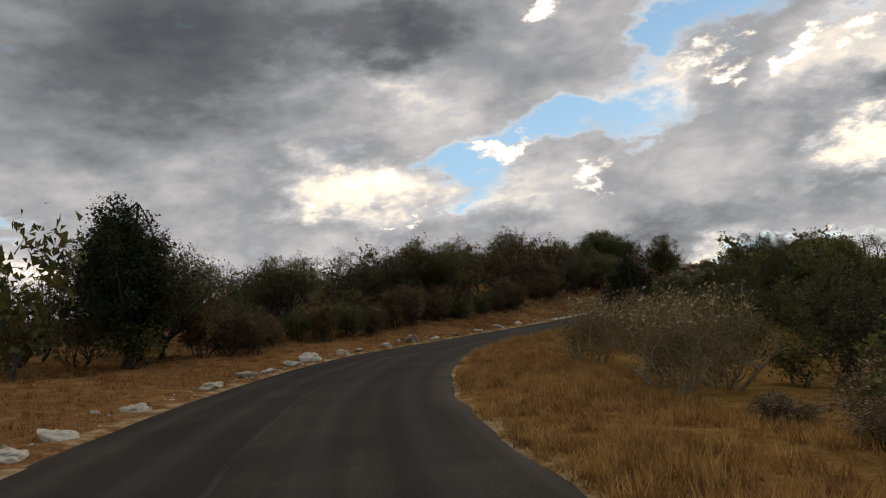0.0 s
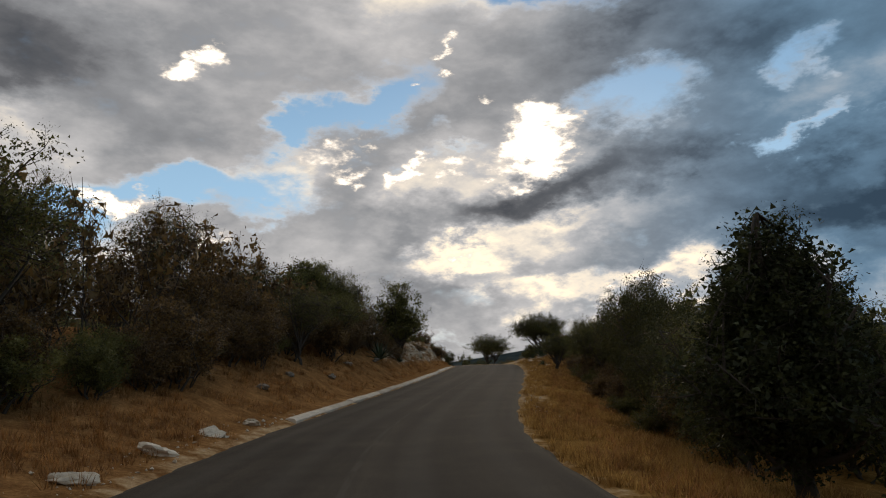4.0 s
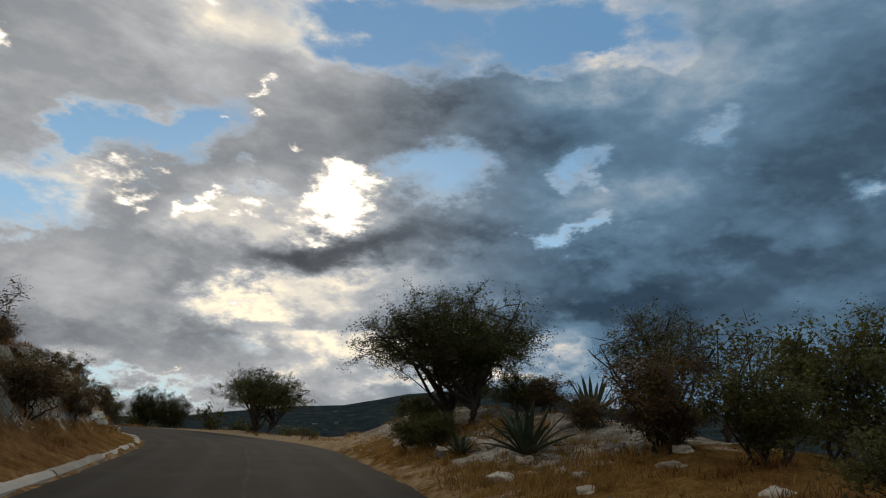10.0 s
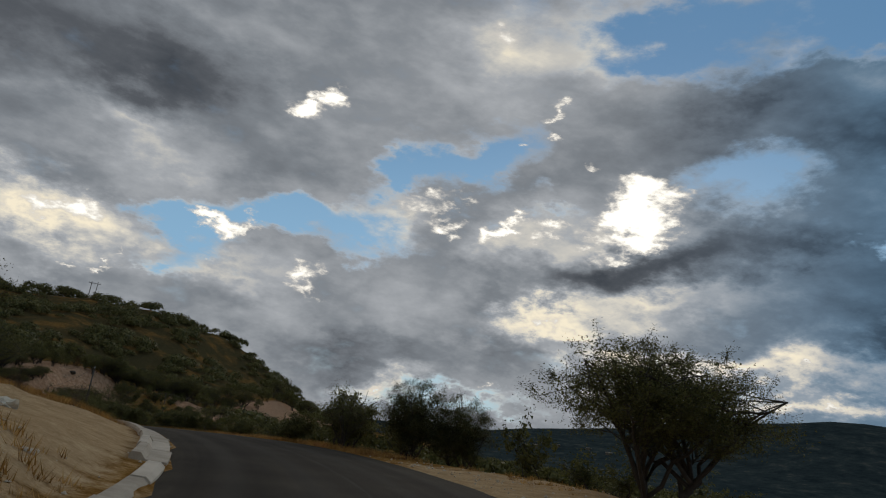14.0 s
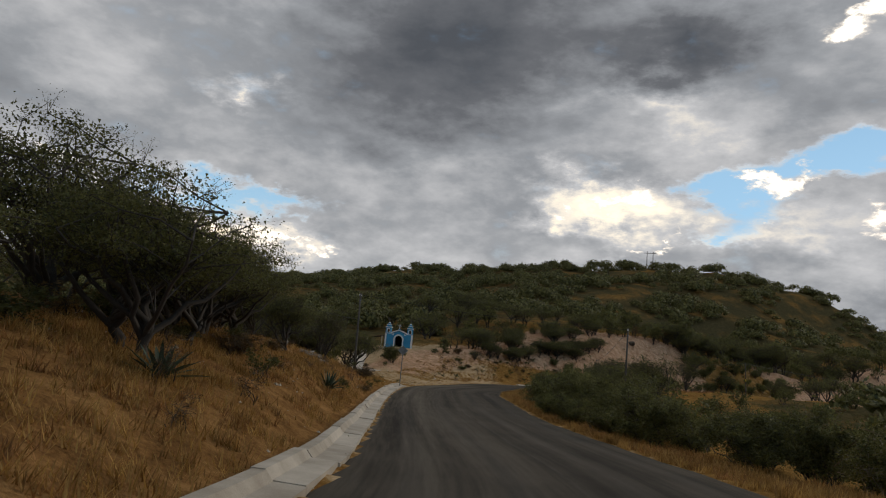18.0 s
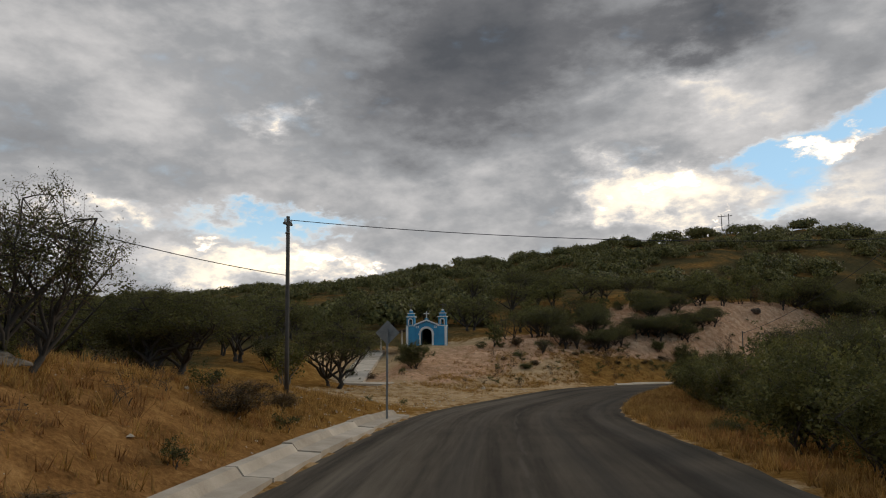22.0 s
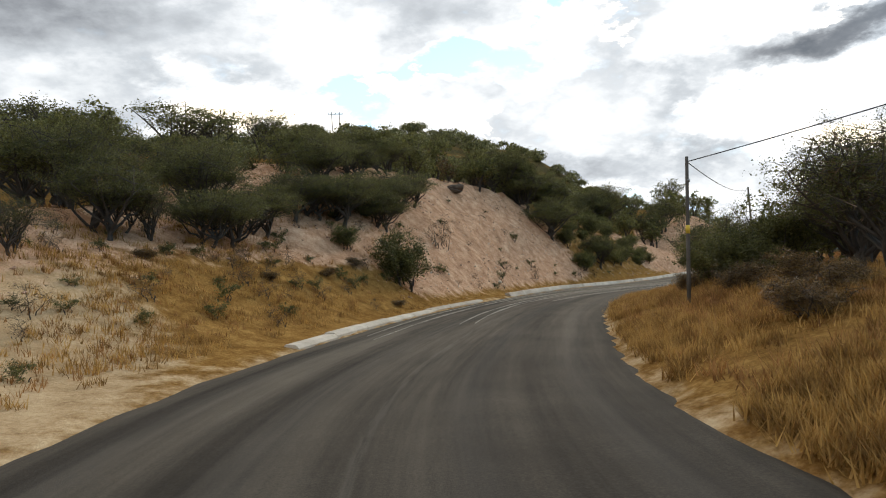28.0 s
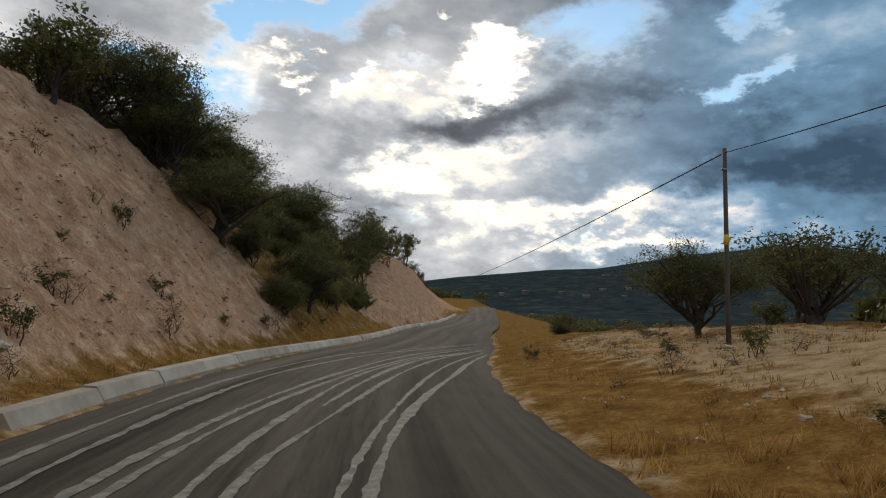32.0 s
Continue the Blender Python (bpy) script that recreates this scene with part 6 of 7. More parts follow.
part("pediment_foot", boxes((-0.14, 0.14, 0.0, 0.2, 2.30, 2.44)), M_BLUE, chapel)
part("pediment_cross", cross(bmesh.new(), 0, 0.1, 2.44, 0.60, 0.48, 0.035), M_WHITE, chapel, "white cross on the gable")
for sx in (-1, 1):
    cx = sx * 1.41
    tower = part("tower", boxes((cx - 0.36, cx + 0.36, -0.05, 0.67, -0.3, 1.76)), M_BLUE, chapel, "blue bell tower with white trim")
    part("pilaster", boxes((cx + sx * 0.20, cx + sx * 0.40, -0.10, 0.02, -0.2, 1.74) if sx > 0 else (cx - 0.40, cx - 0.20, -0.10, 0.02, -0.2, 1.74)), M_WHITE, tower)
    part("cornice", boxes((cx - 0.42, cx + 0.42, -0.11, 0.73, 1.76, 1.82)), M_WHITE, tower)
    # belfry: four corner piers and arched openings front and back
    bel = pierced_wall([(cx - 0.35, 1.82), (cx + 0.35, 1.82), (cx + 0.35, 2.54), (cx - 0.35, 2.54)], [[(cx + 0.14, 1.92)] + arch_line(0.28, 2.22, 8, cx) + [(cx - 0.14, 1.92)]], -0.04, 0.08)
    part("belfry_front", bel, M_BLUE, tower)
    bel = pierced_wall([(cx - 0.35, 1.82), (cx + 0.35, 1.82), (cx + 0.35, 2.54), (cx - 0.35, 2.54)], [[(cx + 0.14, 1.92)] + arch_line(0.28, 2.22, 8, cx) + [(cx - 0.14, 1.92)]], 0.54, 0.66)
    part("belfry_back", bel, M_BLUE, tower)
    for ex in (-1, 1):
        part("belfry_side", boxes((cx + ex * 0.29 - 0.06, cx + ex * 0.29 + 0.06, 0.083, 0.537, 1.82, 2.54)), M_BLUE, tower)
    part("belfry_arch", arch_band(0.29, 2.22, 1.86, 0.08, -0.08, -0.03, cx), M_WHITE, tower, "white arched belfry surround")
    part("bell", boxes((cx - 0.07, cx + 0.07, 0.24, 0.38, 2.1, 2.3), bevel=0.03), M_DOOR, tower)
    part("belfry_cornice", boxes((cx - 0.43, cx + 0.43, -0.12, 0.74, 2.54, 2.62)), M_WHITE, tower)
    part("upper_tier", boxes((cx - 0.27, cx + 0.27, 0.04, 0.58, 2.62, 2.86), bevel=0.03), M_BLUE, tower)
    part("upper_cornice", boxes((cx - 0.32, cx + 0.32, -0.01, 0.63, 2.86, 2.92)), M_WHITE, tower)
    part("lantern", boxes((cx - 0.17, cx + 0.17, 0.14, 0.48, 2.92, 3.10), bevel=0.05), M_BLUE, tower)
    part("lantern_cap", boxes((cx - 0.11, cx + 0.11, 0.20, 0.42, 3.10, 3.24), bevel=0.05), M_WHITE, tower)
    part("tower_cross", cross(bmesh.new(), cx, 0.31, 3.24, 0.58, 0.46, 0.032), M_WOOD_POLE, tower, "thin wrought cross")

# shelter of posts and sheet beside the chapel
to_world = pose(CH_X, CH_Y, CH_Z, 0, 0, CH_TURN)


def local_ground(x, y):
    p = to_world @ Vector((x, y, 0))
    return ground_z(p.x, p.y) - CH_Z


shelter = thing("open_shelter", CH_X, CH_Y, CH_Z, CH_TURN, "open lean-to shelter on posts beside the chapel", "shelter")
for px in (-2.2, -4.1, -6.0):
    for py in (0.1, 2.5):
        top = 1.42 + (px + 2.2) * 0.20
        part("post", boxes((px - 0.07, px + 0.07, py - 0.07, py + 0.07, local_ground(px, py) - 0.2, top)), M_CONCRETE if py < 1 else M_WOOD_POLE, shelter, "pale square post" if py < 1 else "")
for py in (0.1, 2.5):
    part("beam", prism([(-1.95, 1.47), (-6.5, 0.56), (-6.5, 0.46), (-1.95, 1.37)], py - 0.05, py + 0.05), M_WOOD_POLE, shelter)
for k in range(7):
    y0 = -0.35 + k * 0.5
    part("roof_sheet", prism([(-1.9, 1.53 + 0.008 * (k % 2)), (-6.7, 0.57 + 0.008 * (k % 2)), (-6.7, 0.53), (-1.9, 1.49)], y0, y0 + 0.515), M_RUST, shelter)

# ramp with a stone parapet
ramp = thing("ramp", 0, 0, 0, 0, "pale concrete ramp climbing to the chapel with a rubble parapet", "ramp")
RF, RT = np.array([20.7, 203.9, -0.42]), np.array([13.9, 218.6, 1.42])
ax = (RT - RF)[:2] / np.linalg.norm((RT - RF)[:2])
sd = np.array([-ax[1], ax[0]])
for k in range(8):
    a, b = RF + (RT - RF) * (k + 0.01) / 8, RF + (RT - RF) * (k + 0.99) / 8
    vs = []
    for p, dz in ((a, 0), (b, 0)):
        for w in (-0.65, 0.65):
            vs.append((p[0] + sd[0] * w, p[1] + sd[1] * w, p[2] + dz + 0.06))
            vs.append((p[0] + sd[0] * w, p[1] + sd[1] * w, p[2] - 0.9))
    part("ramp_slab", mesh_of("ramp_slab", vs, [(0, 2, 6, 4), (1, 5, 7, 3), (0, 1, 3, 2), (4, 6, 7, 5), (0, 4, 5, 1), (2, 3, 7, 6)], M_CONCRETE), None, ramp)
part("landing", boxes((19.9, 23.4, 203.0, 204.6, -0.75, -0.40)), M_CONCRETE, ramp)

# ---- poles, wires, sign ----
def rod(p0, p1, r0, r1, sides=10, steps=1):
    v, f = [], []
    pts = [np.asarray(p0, float) * (1 - t) + np.asarray(p1, float) * t for t in np.linspace(0, 1, steps + 1)]
    tube(pts, np.linspace(r0, r1, steps + 1), sides, v, f)
    f.append(tuple(range(sides))[::-1])
    f.append(tuple(range(len(v) - sides, len(v))))
    return mesh_of("rod", v, f, None, True)


def utility_pole(x, y, top, lean=(0.0, 0.0), band=False, slim=1.0, label="weathered round wooden utility pole"):
    z = ground_z(x, y) - 0.3
    ob = thing("utility_pole", x, y, z, 0, label, "utility pole", "utility poles along the road")
    h = top - z
    part("shaft", rod((0, 0, 0), (lean[0], lean[1], h), 0.08 * slim, 0.062 * slim, 12, 3), M_WOOD_POLE, ob)
    if not band:
        part("crossarm", boxes((-0.04, 0.04, -0.22, 0.22, h - 0.30, h - 0.22)), M_WOOD_POLE, ob).location = (lean[0], lean[1], 0)
    for sy in () if band else (-0.16, 0.16):
        part("insulator", rod((lean[0], lean[1] + sy, h - 0.22), (lean[0], lean[1] + sy, h - 0.10), 0.035, 0.025, 8), M_WHITE, ob)
    part("clamp", rod((lean[0], lean[1], h - 0.6), (lean[0], lean[1], h - 0.54), 0.082 * slim, 0.082 * slim, 12), M_STEEL, ob)
    if band:
        t = 0.53
        part("painted_band", rod((lean[0] * t, lean[1] * t, h * t), (lean[0] * (t + 0.05), lean[1] * (t + 0.05), h * (t + 0.05)), 0.083 * slim, 0.082 * slim, 12), M_YELLOW, ob, "yellow painted band")
    return Vector((x + lean[0], y + lean[1], top - 0.12))


def cable(a, b, sag, r=0.013):
    """A wire that hangs between two fixings."""
    a, b = np.array(a), np.array(b)
    t = np.linspace(0, 1, 25)[:, None]
    p = a * (1 - t) + b * t
    p[:, 2] -= (4 * sag * t * (1 - t))[:, 0]
    v, f = [], []
    tube(p - a, [r] * 25, 5, v, f)
    ob = new("cable", mesh_of("cable", v, f, M_CABLE, True))
    ob.location = a
    return tagged(ob, "thin black overhead cable strung between poles", "cable", "overhead cables")


p_a = utility_pole(29.3, 166.8, 6.9)
p_b = utility_pole(30.7, 184.2, 6.45, (-0.12, 0.0))
p_c = utility_pole(49.6, 193.4, 5.7)
p_d = utility_pole(43.9, 219.3, 2.75, (0.12, 0.0), True, 0.62, "weathered wooden utility pole with a yellow painted band")
p_e = utility_pole(61.9, 242.6, 4.0, (-0.22, 0.1), True, 0.85, "leaning wooden utility pole with a yellow painted band")
low_b = p_b - Vector((0, 0, 1.9))
cable(p_a, low_b, 0.5)
cable(p_b, p_c, 0.35)
cable(p_c, p_d, 0.4)
cable(p_d, p_e, 0.35)
cable(p_e, Vector((112, 318, 1.0)), 0.6, 0.02)
cable(p_a, Vector((22, 140, 7.5)), 0.4)

sign = thing("road_sign", 34.7, 183.8, ground_z(34.7, 183.8) - 0.15, 18, "bare grey back of a diamond road sign on a steel post", "road sign")
part("post", boxes((-0.03, 0.03, -0.03, 0.03, 0, 2.85), bevel=0.006), M_STEEL, sign, "thin square steel post")
bm = boxes((-0.26, 0.26, -0.004, 0.004, -0.26, 0.26), bevel=0.0)
bmesh.ops.transform(bm, matrix=Matrix.Translation((0, 0.045, 2.72)) @ Matrix.Rotation(radians(45), 4, "Y"), verts=bm.verts)
part("panel", bm, M_STEEL, sign, "unpainted grey rear of the sign panel")
for dz in (2.52, 2.92):
    part("bracket", boxes((-0.16, 0.16, 0.030, 0.040, dz - 0.015, dz + 0.015), bevel=0.0), M_STEEL, sign)
    part("bolt", boxes((-0.012, 0.012, -0.045, -0.03, dz - 0.012, dz + 0.012), bevel=0.003), M_STEEL, sign)

pz = ground_z(38.8, 403) - 0.5
pylon = thing("power_pylon", 38.8, 403, pz, 0, "far wooden H-frame power pylon on the hill crest", "pylon")
for sx in (-1.1, 1.1):
    part("leg", rod((sx, 0, 0), (sx, 0, 5.6), 0.14, 0.11, 8), M_WOOD_POLE, pylon)
part("crossarm", boxes((-2.2, 2.2, -0.1, 0.1, 4.8, 5.0)), M_WOOD_POLE, pylon)
for sx in (-2.0, 0, 2.0):
    part("insulator", rod((sx, 0, 5.0), (sx, 0, 5.4), 0.08, 0.05, 6), M_STEEL, pylon)


# ---- rocks ----
def boulder(seed, flat=0.7):
    bm = bmesh.new()
    bmesh.ops.create_icosphere(bm, subdivisions=3, radius=1.0)
    for v in bm.verts:
        n = noise.noise(v.co * 1.1 + Vector((seed * 7.1, 0, 0))) * 0.5 + noise.noise(v.co * 2.9 + Vector((0, seed * 3.3, 0))) * 0.30 + noise.noise(v.co * 6.5 + Vector((seed, seed * 2.3, 0))) * 0.12
        v.co *= 1 + n
        v.co.z *= flat
        # knocked-off facets
        for k in range(3):
            d = Vector((math.sin(seed + k * 2.1), math.cos(seed * 1.7 + k * 1.3), 0.35 * math.sin(k + seed))).normalized()
            over = v.co.dot(d) - 0.72
            if over > 0:
                v.co -= d * over * 0.8
    me = bpy.data.meshes.new("boulder")
    bm.to_mesh(me)
    bm.free()
    return me


PALE_ROCKS = [boulder(k) for k in (1, 2, 3)]
DARK_ROCKS = [boulder(k, 0.6) for k in (4, 5, 6)]
for m_ in PALE_ROCKS:
    m_.materials.append(M_LIMESTONE)
for m_ in DARK_ROCKS:
    m_.materials.append(M_ROCK_DARK)


def rock(x, y, size, pale=True, label="", group="", dz=0.0, tall=1.0):
    size *= 0.58
    src = (PALE_ROCKS if pale else DARK_ROCKS)[int(rng.integers(3))]
    ob = new("rock", src)
    ob.matrix_world = Matrix.LocRotScale((x, y, ground_z(x, y) + size * 0.22 * tall + dz), Euler((rng.normal(0, 0.2), rng.normal(0, 0.2), rng.uniform(0, 6.28))), (size, size * rng.uniform(0.6, 0.9), size * rng.uniform(0.6, 0.9) * tall))
    return tagged(ob, label or ("rough white limestone rock at the road edge" if pale else "grey weathered rock half sunk in the bank"), "rock", group)


for s_, n_, sz in [(3.5, 4.3, .45), (6.0, 4.1, .32), (8.2, 4.5, .5), (11.5, 4.2, .3), (13.2, 4.4, .42), (16.5, 4.3, .5), (20.6, 4.3, .42), (23.6, 4.5, .62), (25.0, 4.2, .3), (27.2, 4.4, .45), (29.0, 4.8, .6), (31.8, 4.7, .5), (33.0, 4.5, .3), (35.6, 4.7, .42), (38.2, 4.9, .5), (40.5, 4.4, .3), (43.2, 4.4, .3), (46.5, 4.6, .3), (49.5, 4.6, .35), (52.5, 4.8, .3), (55.0, 4.6, .3)]:
    x_, y_, _z = road_xyz(s_, n_)
    x_, y_, _z = road_xyz(s_, 3.9 + 0.5 * (n_ - 4.1))
    rock(float(x_), float(y_), sz * rng.uniform(1.2, 2.1), True, group="white rocks along the road edge", tall=0.6)
    for _ in range(int(rng.integers(0, 4))):
        rock(float(x_) + rng.normal(0, 0.45), float(y_) + rng.normal(0, 0.6), sz * rng.uniform(0.2, 0.55), True, group="white rocks along the road edge", tall=0.8)
for s_, n_, sz in [(31, 9.6, .7), (32.5, 10.4, .6), (33.6, 9.8, .6), (30.2, 10.8, .5), (32.0, 9.0, .5), (34.6, 10.6, .5), (33, 11.4, .6), (14.5, 8.4, .9), (16.2, 9.0, .6), (13.0, 9.4, .7), (15.2, 7.4, .4), (60, 5.8, .45), (64, 6.2, .4), (68, 5.6, .5), (73, 6.2, .5), (78, 5.8, .45), (84, 6.0, .6), (88, 6.4, .5)]:
    x_, y_, _z = road_xyz(s_, n_)
    rock(float(x_), float(y_), sz, False, "grey rubble stone in a weedy heap", "rubble on the bank")
# ledges of the rocky cut
for k in range(44):
    s_ = 92 + 44 * k / 43 + rng.uniform(-0.8, 0.8)
    n_ = rng.uniform(5.0, 8.6)
    x_, y_, _z = road_xyz(s_, n_)
    rock(float(x_), float(y_), rng.uniform(0.45, 1.05), rng.random() < 0.55, "broken pale ledge of the rocky cut", "ledges of the rocky cut", -0.15, 0.7)
for k in range(60):
    x_, y_, _z = road_xyz(110 + 30 * rng.random(), rng.uniform(4.7, 7.6))
    rock(float(x_), float(y_), rng.uniform(0.25, 0.9), rng.random() < 0.75, "pale broken limestone of the cut on the inside of the bend", "ledges of the rocky cut", -0.1, 0.75)
for k in range(16):
    x_, y_, _z = road_xyz(191 + 6 * rng.random(), rng.uniform(6.8, 9.4))
    rock(float(x_), float(y_), rng.uniform(0.3, 0.8), False, "dark rubble stone on the grassy bank", "rubble on the bank", -0.05, 0.7)
# stony mound under the broad acacia, and the berm past it
for s_, n_, sz in [(93.5, -5.6, .5), (96, -5.0, .4), (100.5, -5.4, .5), (102.6, -4.7, .7), (103.6, -5.6, .6), (105.2, -4.9, .8), (106.4, -5.8, .7), (107.8, -5.0, .6), (109.5, -5.2, .6), (111.4, -6.0, .7), (113, -6.4, .5), (114.5, -5.8, .5), (115.6, -6.8, .6), (117.4, -6.4, .5), (119, -7.0, .5), (98.2, -7.0, .5), (101, -7.2, .6), (121.5, -7.4, .4)]:
    x_, y_, _z = road_xyz(s_, n_)
    rock(float(x_), float(y_), sz, sz > 0.45, "broken limestone on a stony roadside mound", "stones of the roadside mound", -0.08, 0.75)
for k in range(46):
    s_, n_ = 99.5 + 15 * rng.random(), -4.7 - 3.6 * rng.random()
    x_, y_, _z = road_xyz(s_, n_)
    rock(float(x_), float(y_), rng.uniform(0.2, 0.6), rng.random() < 0.5, "broken limestone on a stony roadside mound", "stones of the roadside mound", -0.06, 0.7)
for s_, n_, sz in [(157.5, 6.3, .3), (159, 5.7, .25), (160.4, 6.6, .32), (156.2, 7.0, .25), (184, 9.5, .3), (187, 8.0, .25), (189.5, 10.4, .35), (192, 9.0, .3), (209, 7.6, .16), (228.5, 6.5, .3), (229.2, 6.9, .22), (268.6, 5.0, .3), (274.5, -9.0, .28), (266.0, -6.2, .16), (240.2, -5.2, .14), (241, -4.7, .12)]:
    x_, y_, _z = road_xyz(s_, n_)
    rock(float(x_), float(y_), sz, True, "loose white stone on bare earth")
rock(45.2, 254.5, 1.3, False, "dark boulder resting on the cut face", dz=0.2)


def gravel(spread, seed, least, most, mat):
    """Loose stones or clods strewn on the bare faces and shoulders."""
    r = np.random.default_rng(seed)
    V, F = [], []
    base = np.array([(1, 0, 0), (-1, 0, 0), (0, 1, 0), (0, -1, 0), (0, 0, .7), (0, 0, -.5)])
    tri = [(0, 2, 4), (2, 1, 4), (1, 3, 4), (3, 0, 4), (2, 0, 5), (1, 2, 5), (3, 1, 5), (0, 3, 5)]
    S, N = [], []
    for s0, s1, n0, n1, c in spread:
        S.append(r.uniform(s0, s1, c))
        N.append(r.uniform(n0, n1, c))
    S, N = np.concatenate(S), np.concatenate(N)
    x, y, _z = road_xyz(S, N)
    z = height(x, y)
    for px, py, pz_ in zip(x, y, z):
        k = least + most * r.random() ** 4
        a = r.uniform(0, 6.28)
        c, s_ = math.cos(a), math.sin(a)
        v = base * (k * r.uniform(0.6, 1.3, 3)) + r.normal(0, k * 0.15, (6, 3))
        b0 = len(V)
        V.extend([(px + c * q[0] - s_ * q[1], py + s_ * q[0] + c * q[1], pz_ + q[2] + k * 0.2) for q in v])
        F.extend([(a_ + b0, b_ + b0, c_ + b0) for a_, b_, c_ in tri])
    return mesh_of("gravel", V, F, mat)


STREWN = [(112, 150, -9, -3.9, 1500), (203, 234, 3.8, 13, 1300), (258, 310, 4.8, 12, 2400), (92, 136, 4.4, 9, 1500), (170, 205, 5, 13, 500), (256, 296, -13, -4.5, 900), (-5, 60, 3.6, 4.6, 700), (56, 120, -4.8, -3.6, 700), (138, 204, 3.6, 4.8, 500)]
tagged(new("clods", gravel([(254, 312, 4.8, 13, 5200), (228, 262, 8, 13, 500)], 35, 0.015, 0.085, M_CLOD)), "reddish clods of earth lying on the raw cut face", "clods", kind="stuff")
tagged(new("gravel", gravel(STREWN, 33, 0.012, 0.06, M_LIMESTONE)), "loose pale stones on the cut faces and shoulders", "gravel", kind="stuff")

# rubble parapet of the ramp
for k in range(40):
    p = RF + (RT - RF) * (k + 0.5) / 40
    for j in range(2):
        q = part("stone", (PALE_ROCKS + DARK_ROCKS)[int(rng.integers(6))], None, ramp)
        q.matrix_world = Matrix.LocRotScale((p[0] + sd[0] * 0.78, p[1] + sd[1] * 0.78, p[2] - 0.02 + 0.20 * j), Euler((rng.uniform(0, 6), rng.uniform(0, 6), rng.uniform(0, 6))), Vector((0.19, 0.17, 0.15)) * rng.uniform(0.8, 1.15))

# ---- far houses in the valley ----
def house(x, y, w, d, h, turn, wall):
    z = ground_z(x, y) - 0.5
    ob = thing("house", x, y, z, turn, "small far-off pale house among trees in the valley", "house", "houses in the valley")
    part("wall", boxes((-w / 2, w / 2, -d / 2, d / 2, 0, h)), wall, ob)
    part("roof", boxes((-w / 2 - 0.3, w / 2 + 0.3, -d / 2 - 0.3, d / 2 + 0.3, h, h + 0.35)), M_CONCRETE, ob)
    # windows are black panels, the darkness indoors put into their colour
    for k in (-1, 1):
        part("window", boxes((k * w * 0.25 - 0.5, k * w * 0.25 + 0.5, -d / 2 - 0.05, -d / 2 + 0.05, h * 0.35, h * 0.75)), M_DARK, ob)


for x_, y_, w_, t_ in [(400, 580, 8, 20), (418, 561, 6, -15), (422, 541, 7, 30), (437, 520, 6, 5), (449, 548, 6, 40), (385, 590, 7, 0), (463, 535, 6, 15), (520, 600, 9, 20)]:
    house(x_, y_, w_ * 0.6, w_ * 0.5, 2.2, t_ + 45, M_ROCK_DARK)

# ---- kerbs: single stones with joints ----
def kerb_stones(s0, s1, piece, prof, name, label, lift=0.0):
    """A row of cast pieces along the left edge, each with the given cross-section (outward, up)."""
    row = tagged(new("kerb"), label, "kerb", kind="structure")
    m = int((s1 - s0) / piece)
    for k in range(m):
        a, b = s0 + k * piece + 0.012, s0 + (k + 1) * piece - 0.012
        V, F = [], []
        jig, rise = rng.normal(0, 0.015), rng.normal(0, 0.012)
        stops = (a, (a + b) / 2, b)
        for s_ in stops:
            for w, u in prof:
                x_, y_, z_ = road_xyz(s_, float(half_width(s_)) + 0.06 + w + jig)
                V.append((float(x_), float(y_), float(z_) + u + lift + (rise if u > 0 else 0)))
        n = len(prof)
        for i in range(2):
            for j in range(n):
                F.append((i * n + j, (i + 1) * n + j, (i + 1) * n + (j + 1) % n, i * n + (j + 1) % n))
        F.append(tuple(range(n)))
        F.append(tuple(range(2 * n, 3 * n))[::-1])
        part(name, mesh_of("kerb_stone", V, F, M_CONCRETE), None, row)


LOW = ((0, -0.2), (0, 0.02), (0.09, 0.10), (0.32, 0.115), (0.36, 0.08), (0.36, -0.2))
HIGH = ((0, -0.2), (0, 0.03), (0.13, 0.24), (0.36, 0.25), (0.40, 0.2), (0.40, -0.2))
APRON = ((0, -0.2), (0, 0.01), (0.42, 0.035), (0.52, 0.16), (0.70, 0.165), (0.73, 0.10), (0.73, -0.2))
kerb_stones(57, 117, 2.4, LOW, "kerb_stone", "low pale concrete kerb along the climbing road")
kerb_stones(117, 139, 2.4, LOW, "kerb_stone", "low chipped concrete kerb on the inside of a bend", -0.02)
kerb_stones(139, 209.5, 2.5, APRON, "kerb_stone", "broad pale concrete gutter and kerb", 0.04)
kerb_stones(241.5, 261.5, 2.5, LOW, "kerb_stone", "low concrete kerb below the cut")
kerb_stones(266.4, 385, 2.5, HIGH, "kerb_stone", "raised concrete kerb below the cut, restarting after a gap")


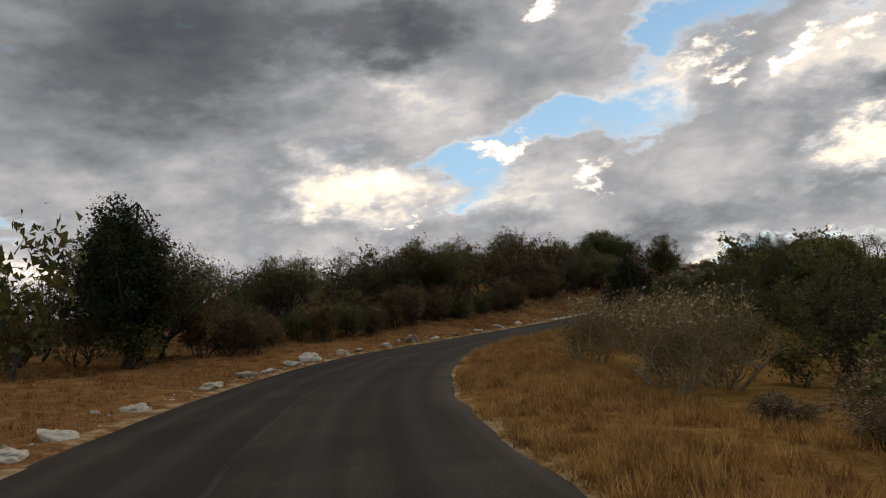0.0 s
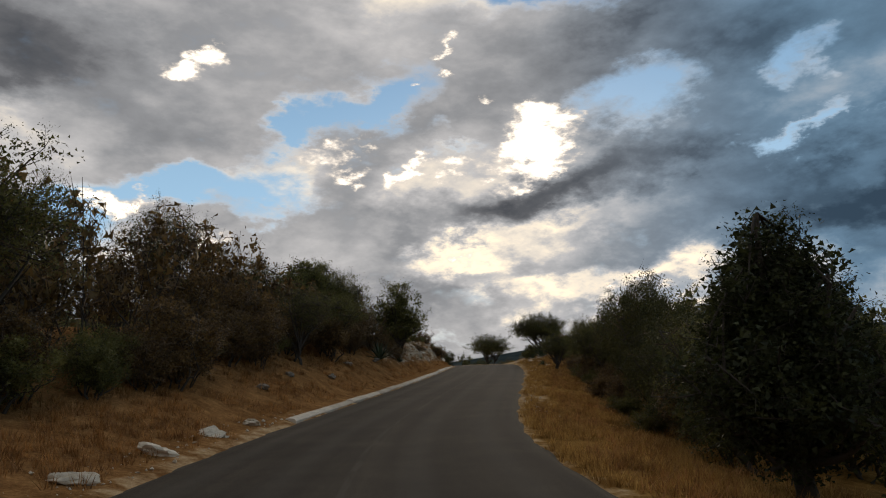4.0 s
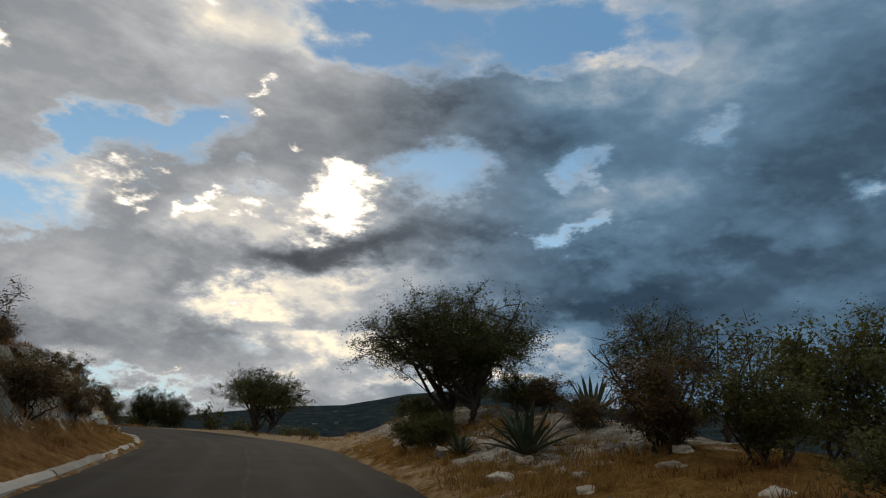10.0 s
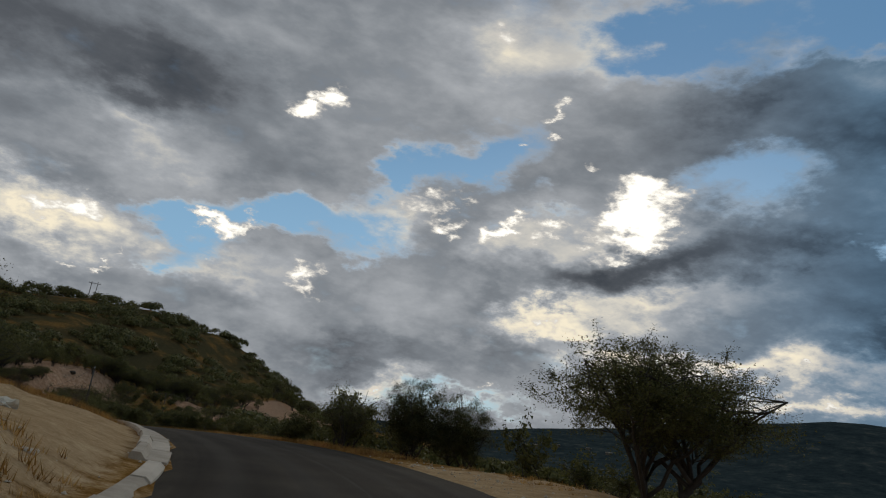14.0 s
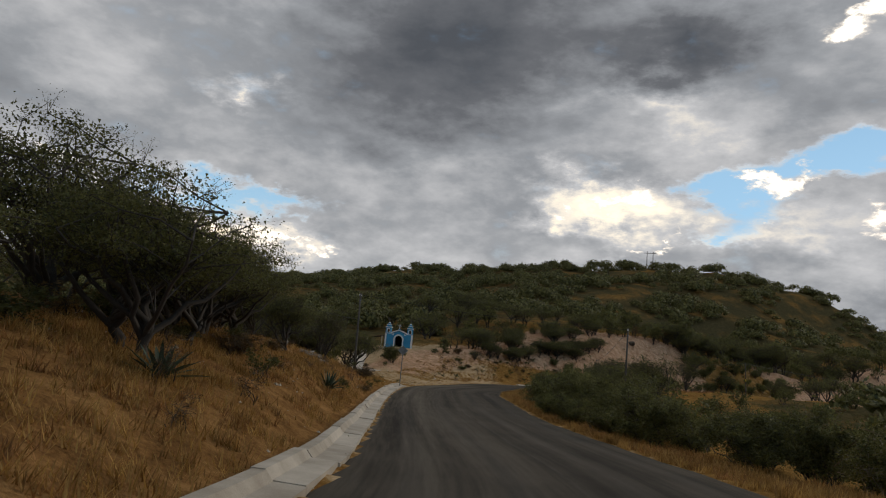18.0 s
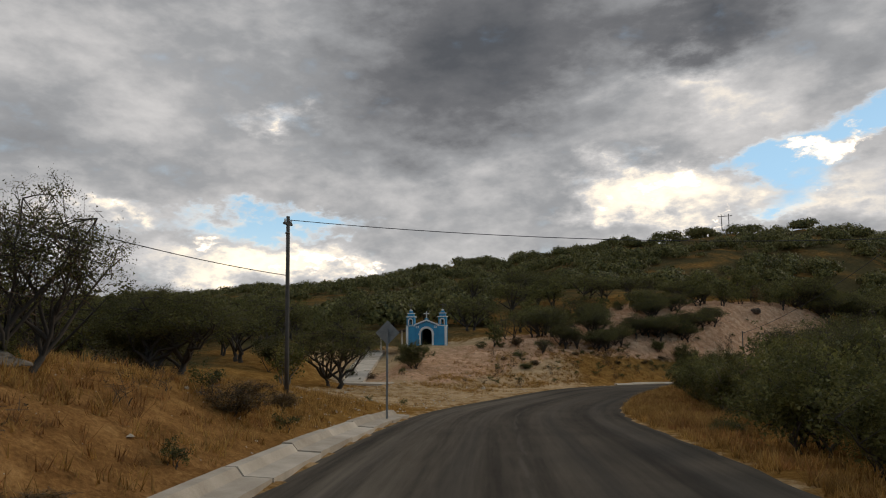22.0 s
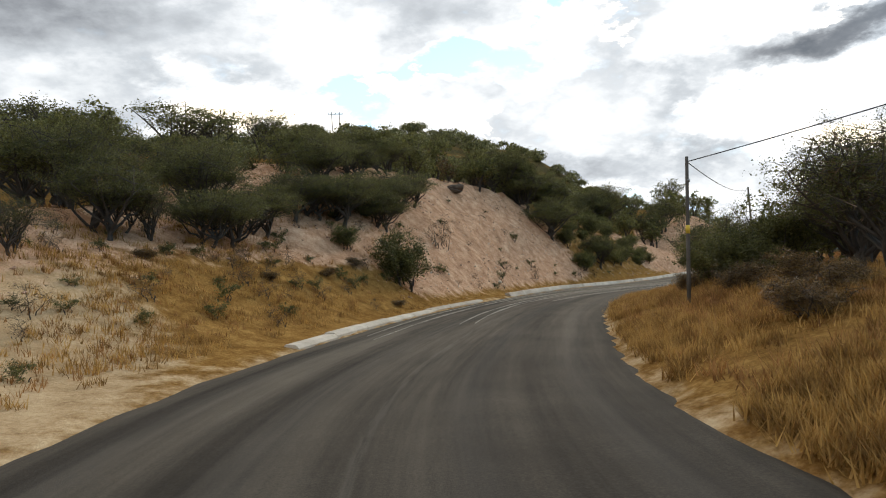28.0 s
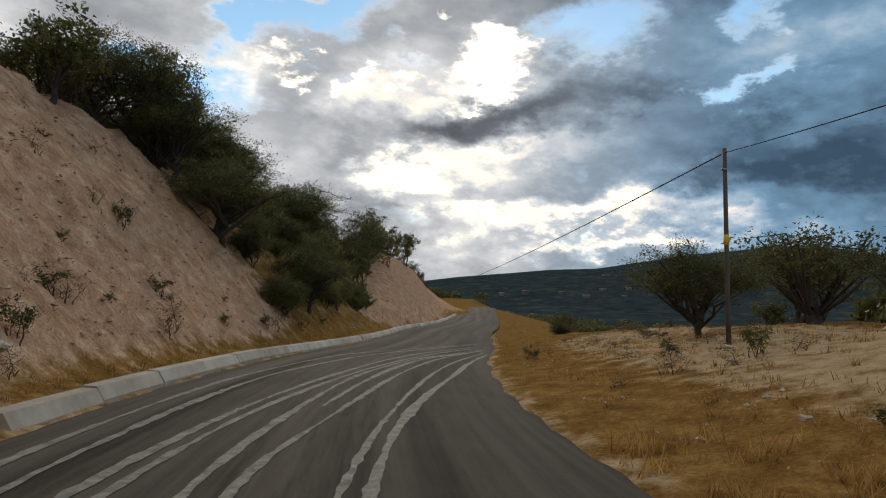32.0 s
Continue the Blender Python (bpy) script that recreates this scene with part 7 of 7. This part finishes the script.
# ---- dragged strips of pale mud on the asphalt ----
def mud_strip(run, width, seed):
    """A thin, wavering ribbon of dried mud a few millimetres over the road, along a run of (chainage, distance)."""
    r = np.random.default_rng(seed)
    V, F = [], []
    s0, s1 = run[0][0], run[-1][0]
    stops = np.arange(s0, s1, 0.22)
    n_mid = np.interp(stops, [p[0] for p in run], [p[1] for p in run])
    for _ in range(50):
        n_mid[1:-1] = (n_mid[:-2] + 2 * n_mid[1:-1] + n_mid[2:]) / 4
    for s_, n_ in zip(stops, n_mid):
        t = (s_ - s0) / (s1 - s0)
        w = width * (0.45 + 0.55 * abs(math.sin(s_ * 0.37 + seed * 1.3))) * min(1, 0.3 + 5 * t, 0.35 + 5 * (1 - t)) * r.uniform(0.75, 1.1)
        hw = float(half_width(s_)) + 0.1
        for e in (-1, 1):
            nn = n_ + e * w / 2 + r.normal(0, 0.010)
            x_, y_, z_ = road_xyz(s_, nn)
            V.append((float(x_), float(y_), float(z_) + 0.043 - 0.05 * (nn / hw) ** 2))
    for k in range(len(V) // 2 - 1):
        F.append((2 * k + 1, 2 * k + 3, 2 * k + 2, 2 * k))
    return mesh_of("mud_strip", V, F, M_MUD)


mud = tagged(new("mud_tracks"), "pale dried mud dragged along the asphalt in curving strips", "mud tracks")
for k, (run, w) in enumerate([
        (((244, 2.7), (250, 2.9), (258, 2.9), (269, 2.7), (273, 2.6), (282, 1.7), (296, -2.6)), 0.15),
        (((243, 2.2), (250, 2.3), (258, 2.35), (269, 2.2), (274, 2.0), (283, 0.7), (296, -2.7)), 0.17),
        (((259, 1.9), (264, 1.7), (269, 1.25), (275, 0.5), (284, -0.6), (292, -2.4)), 0.16),
        (((260, 1.6), (264, 1.4), (267, 1.2), (271, 0.7), (277, -0.1), (287, -1.6), (292, -2.8)), 0.15),
        (((247, 0.8), (252, 1.0), (258, 1.05), (265, 0.75), (270, 0.35), (274, 0.1), (281, -0.9), (290, -2.9)), 0.15),
        (((247, 0.35), (250, 0.5), (257, 0.7), (265, 0.4), (267, 0.0), (270, -0.4), (275, -0.9), (283, -1.8), (290, -3.0)), 0.14),
        (((269, 0.1), (275, -0.45), (281, -1.1), (290, -3.1)), 0.20),
        (((262, -0.3), (265, -0.6), (268, -0.95), (272, -1.4), (280, -2.2), (289, -3.2)), 0.12),
        (((260, -0.4), (265, -0.85), (268, -1.2), (271, -1.65), (276, -2.4), (287, -3.3)), 0.20)]):
    part("mud_strip", mud_strip(run, w, k + 1), None, mud)

# patterns that no place uses
for fine_, coarse_ in PROTOS.values():
    for src in {o.name: o for o in (*fine_, *coarse_)}.values():
        if src.name not in used_protos:
            for o in (*src.children_recursive, src):
                bpy.data.objects.remove(o)
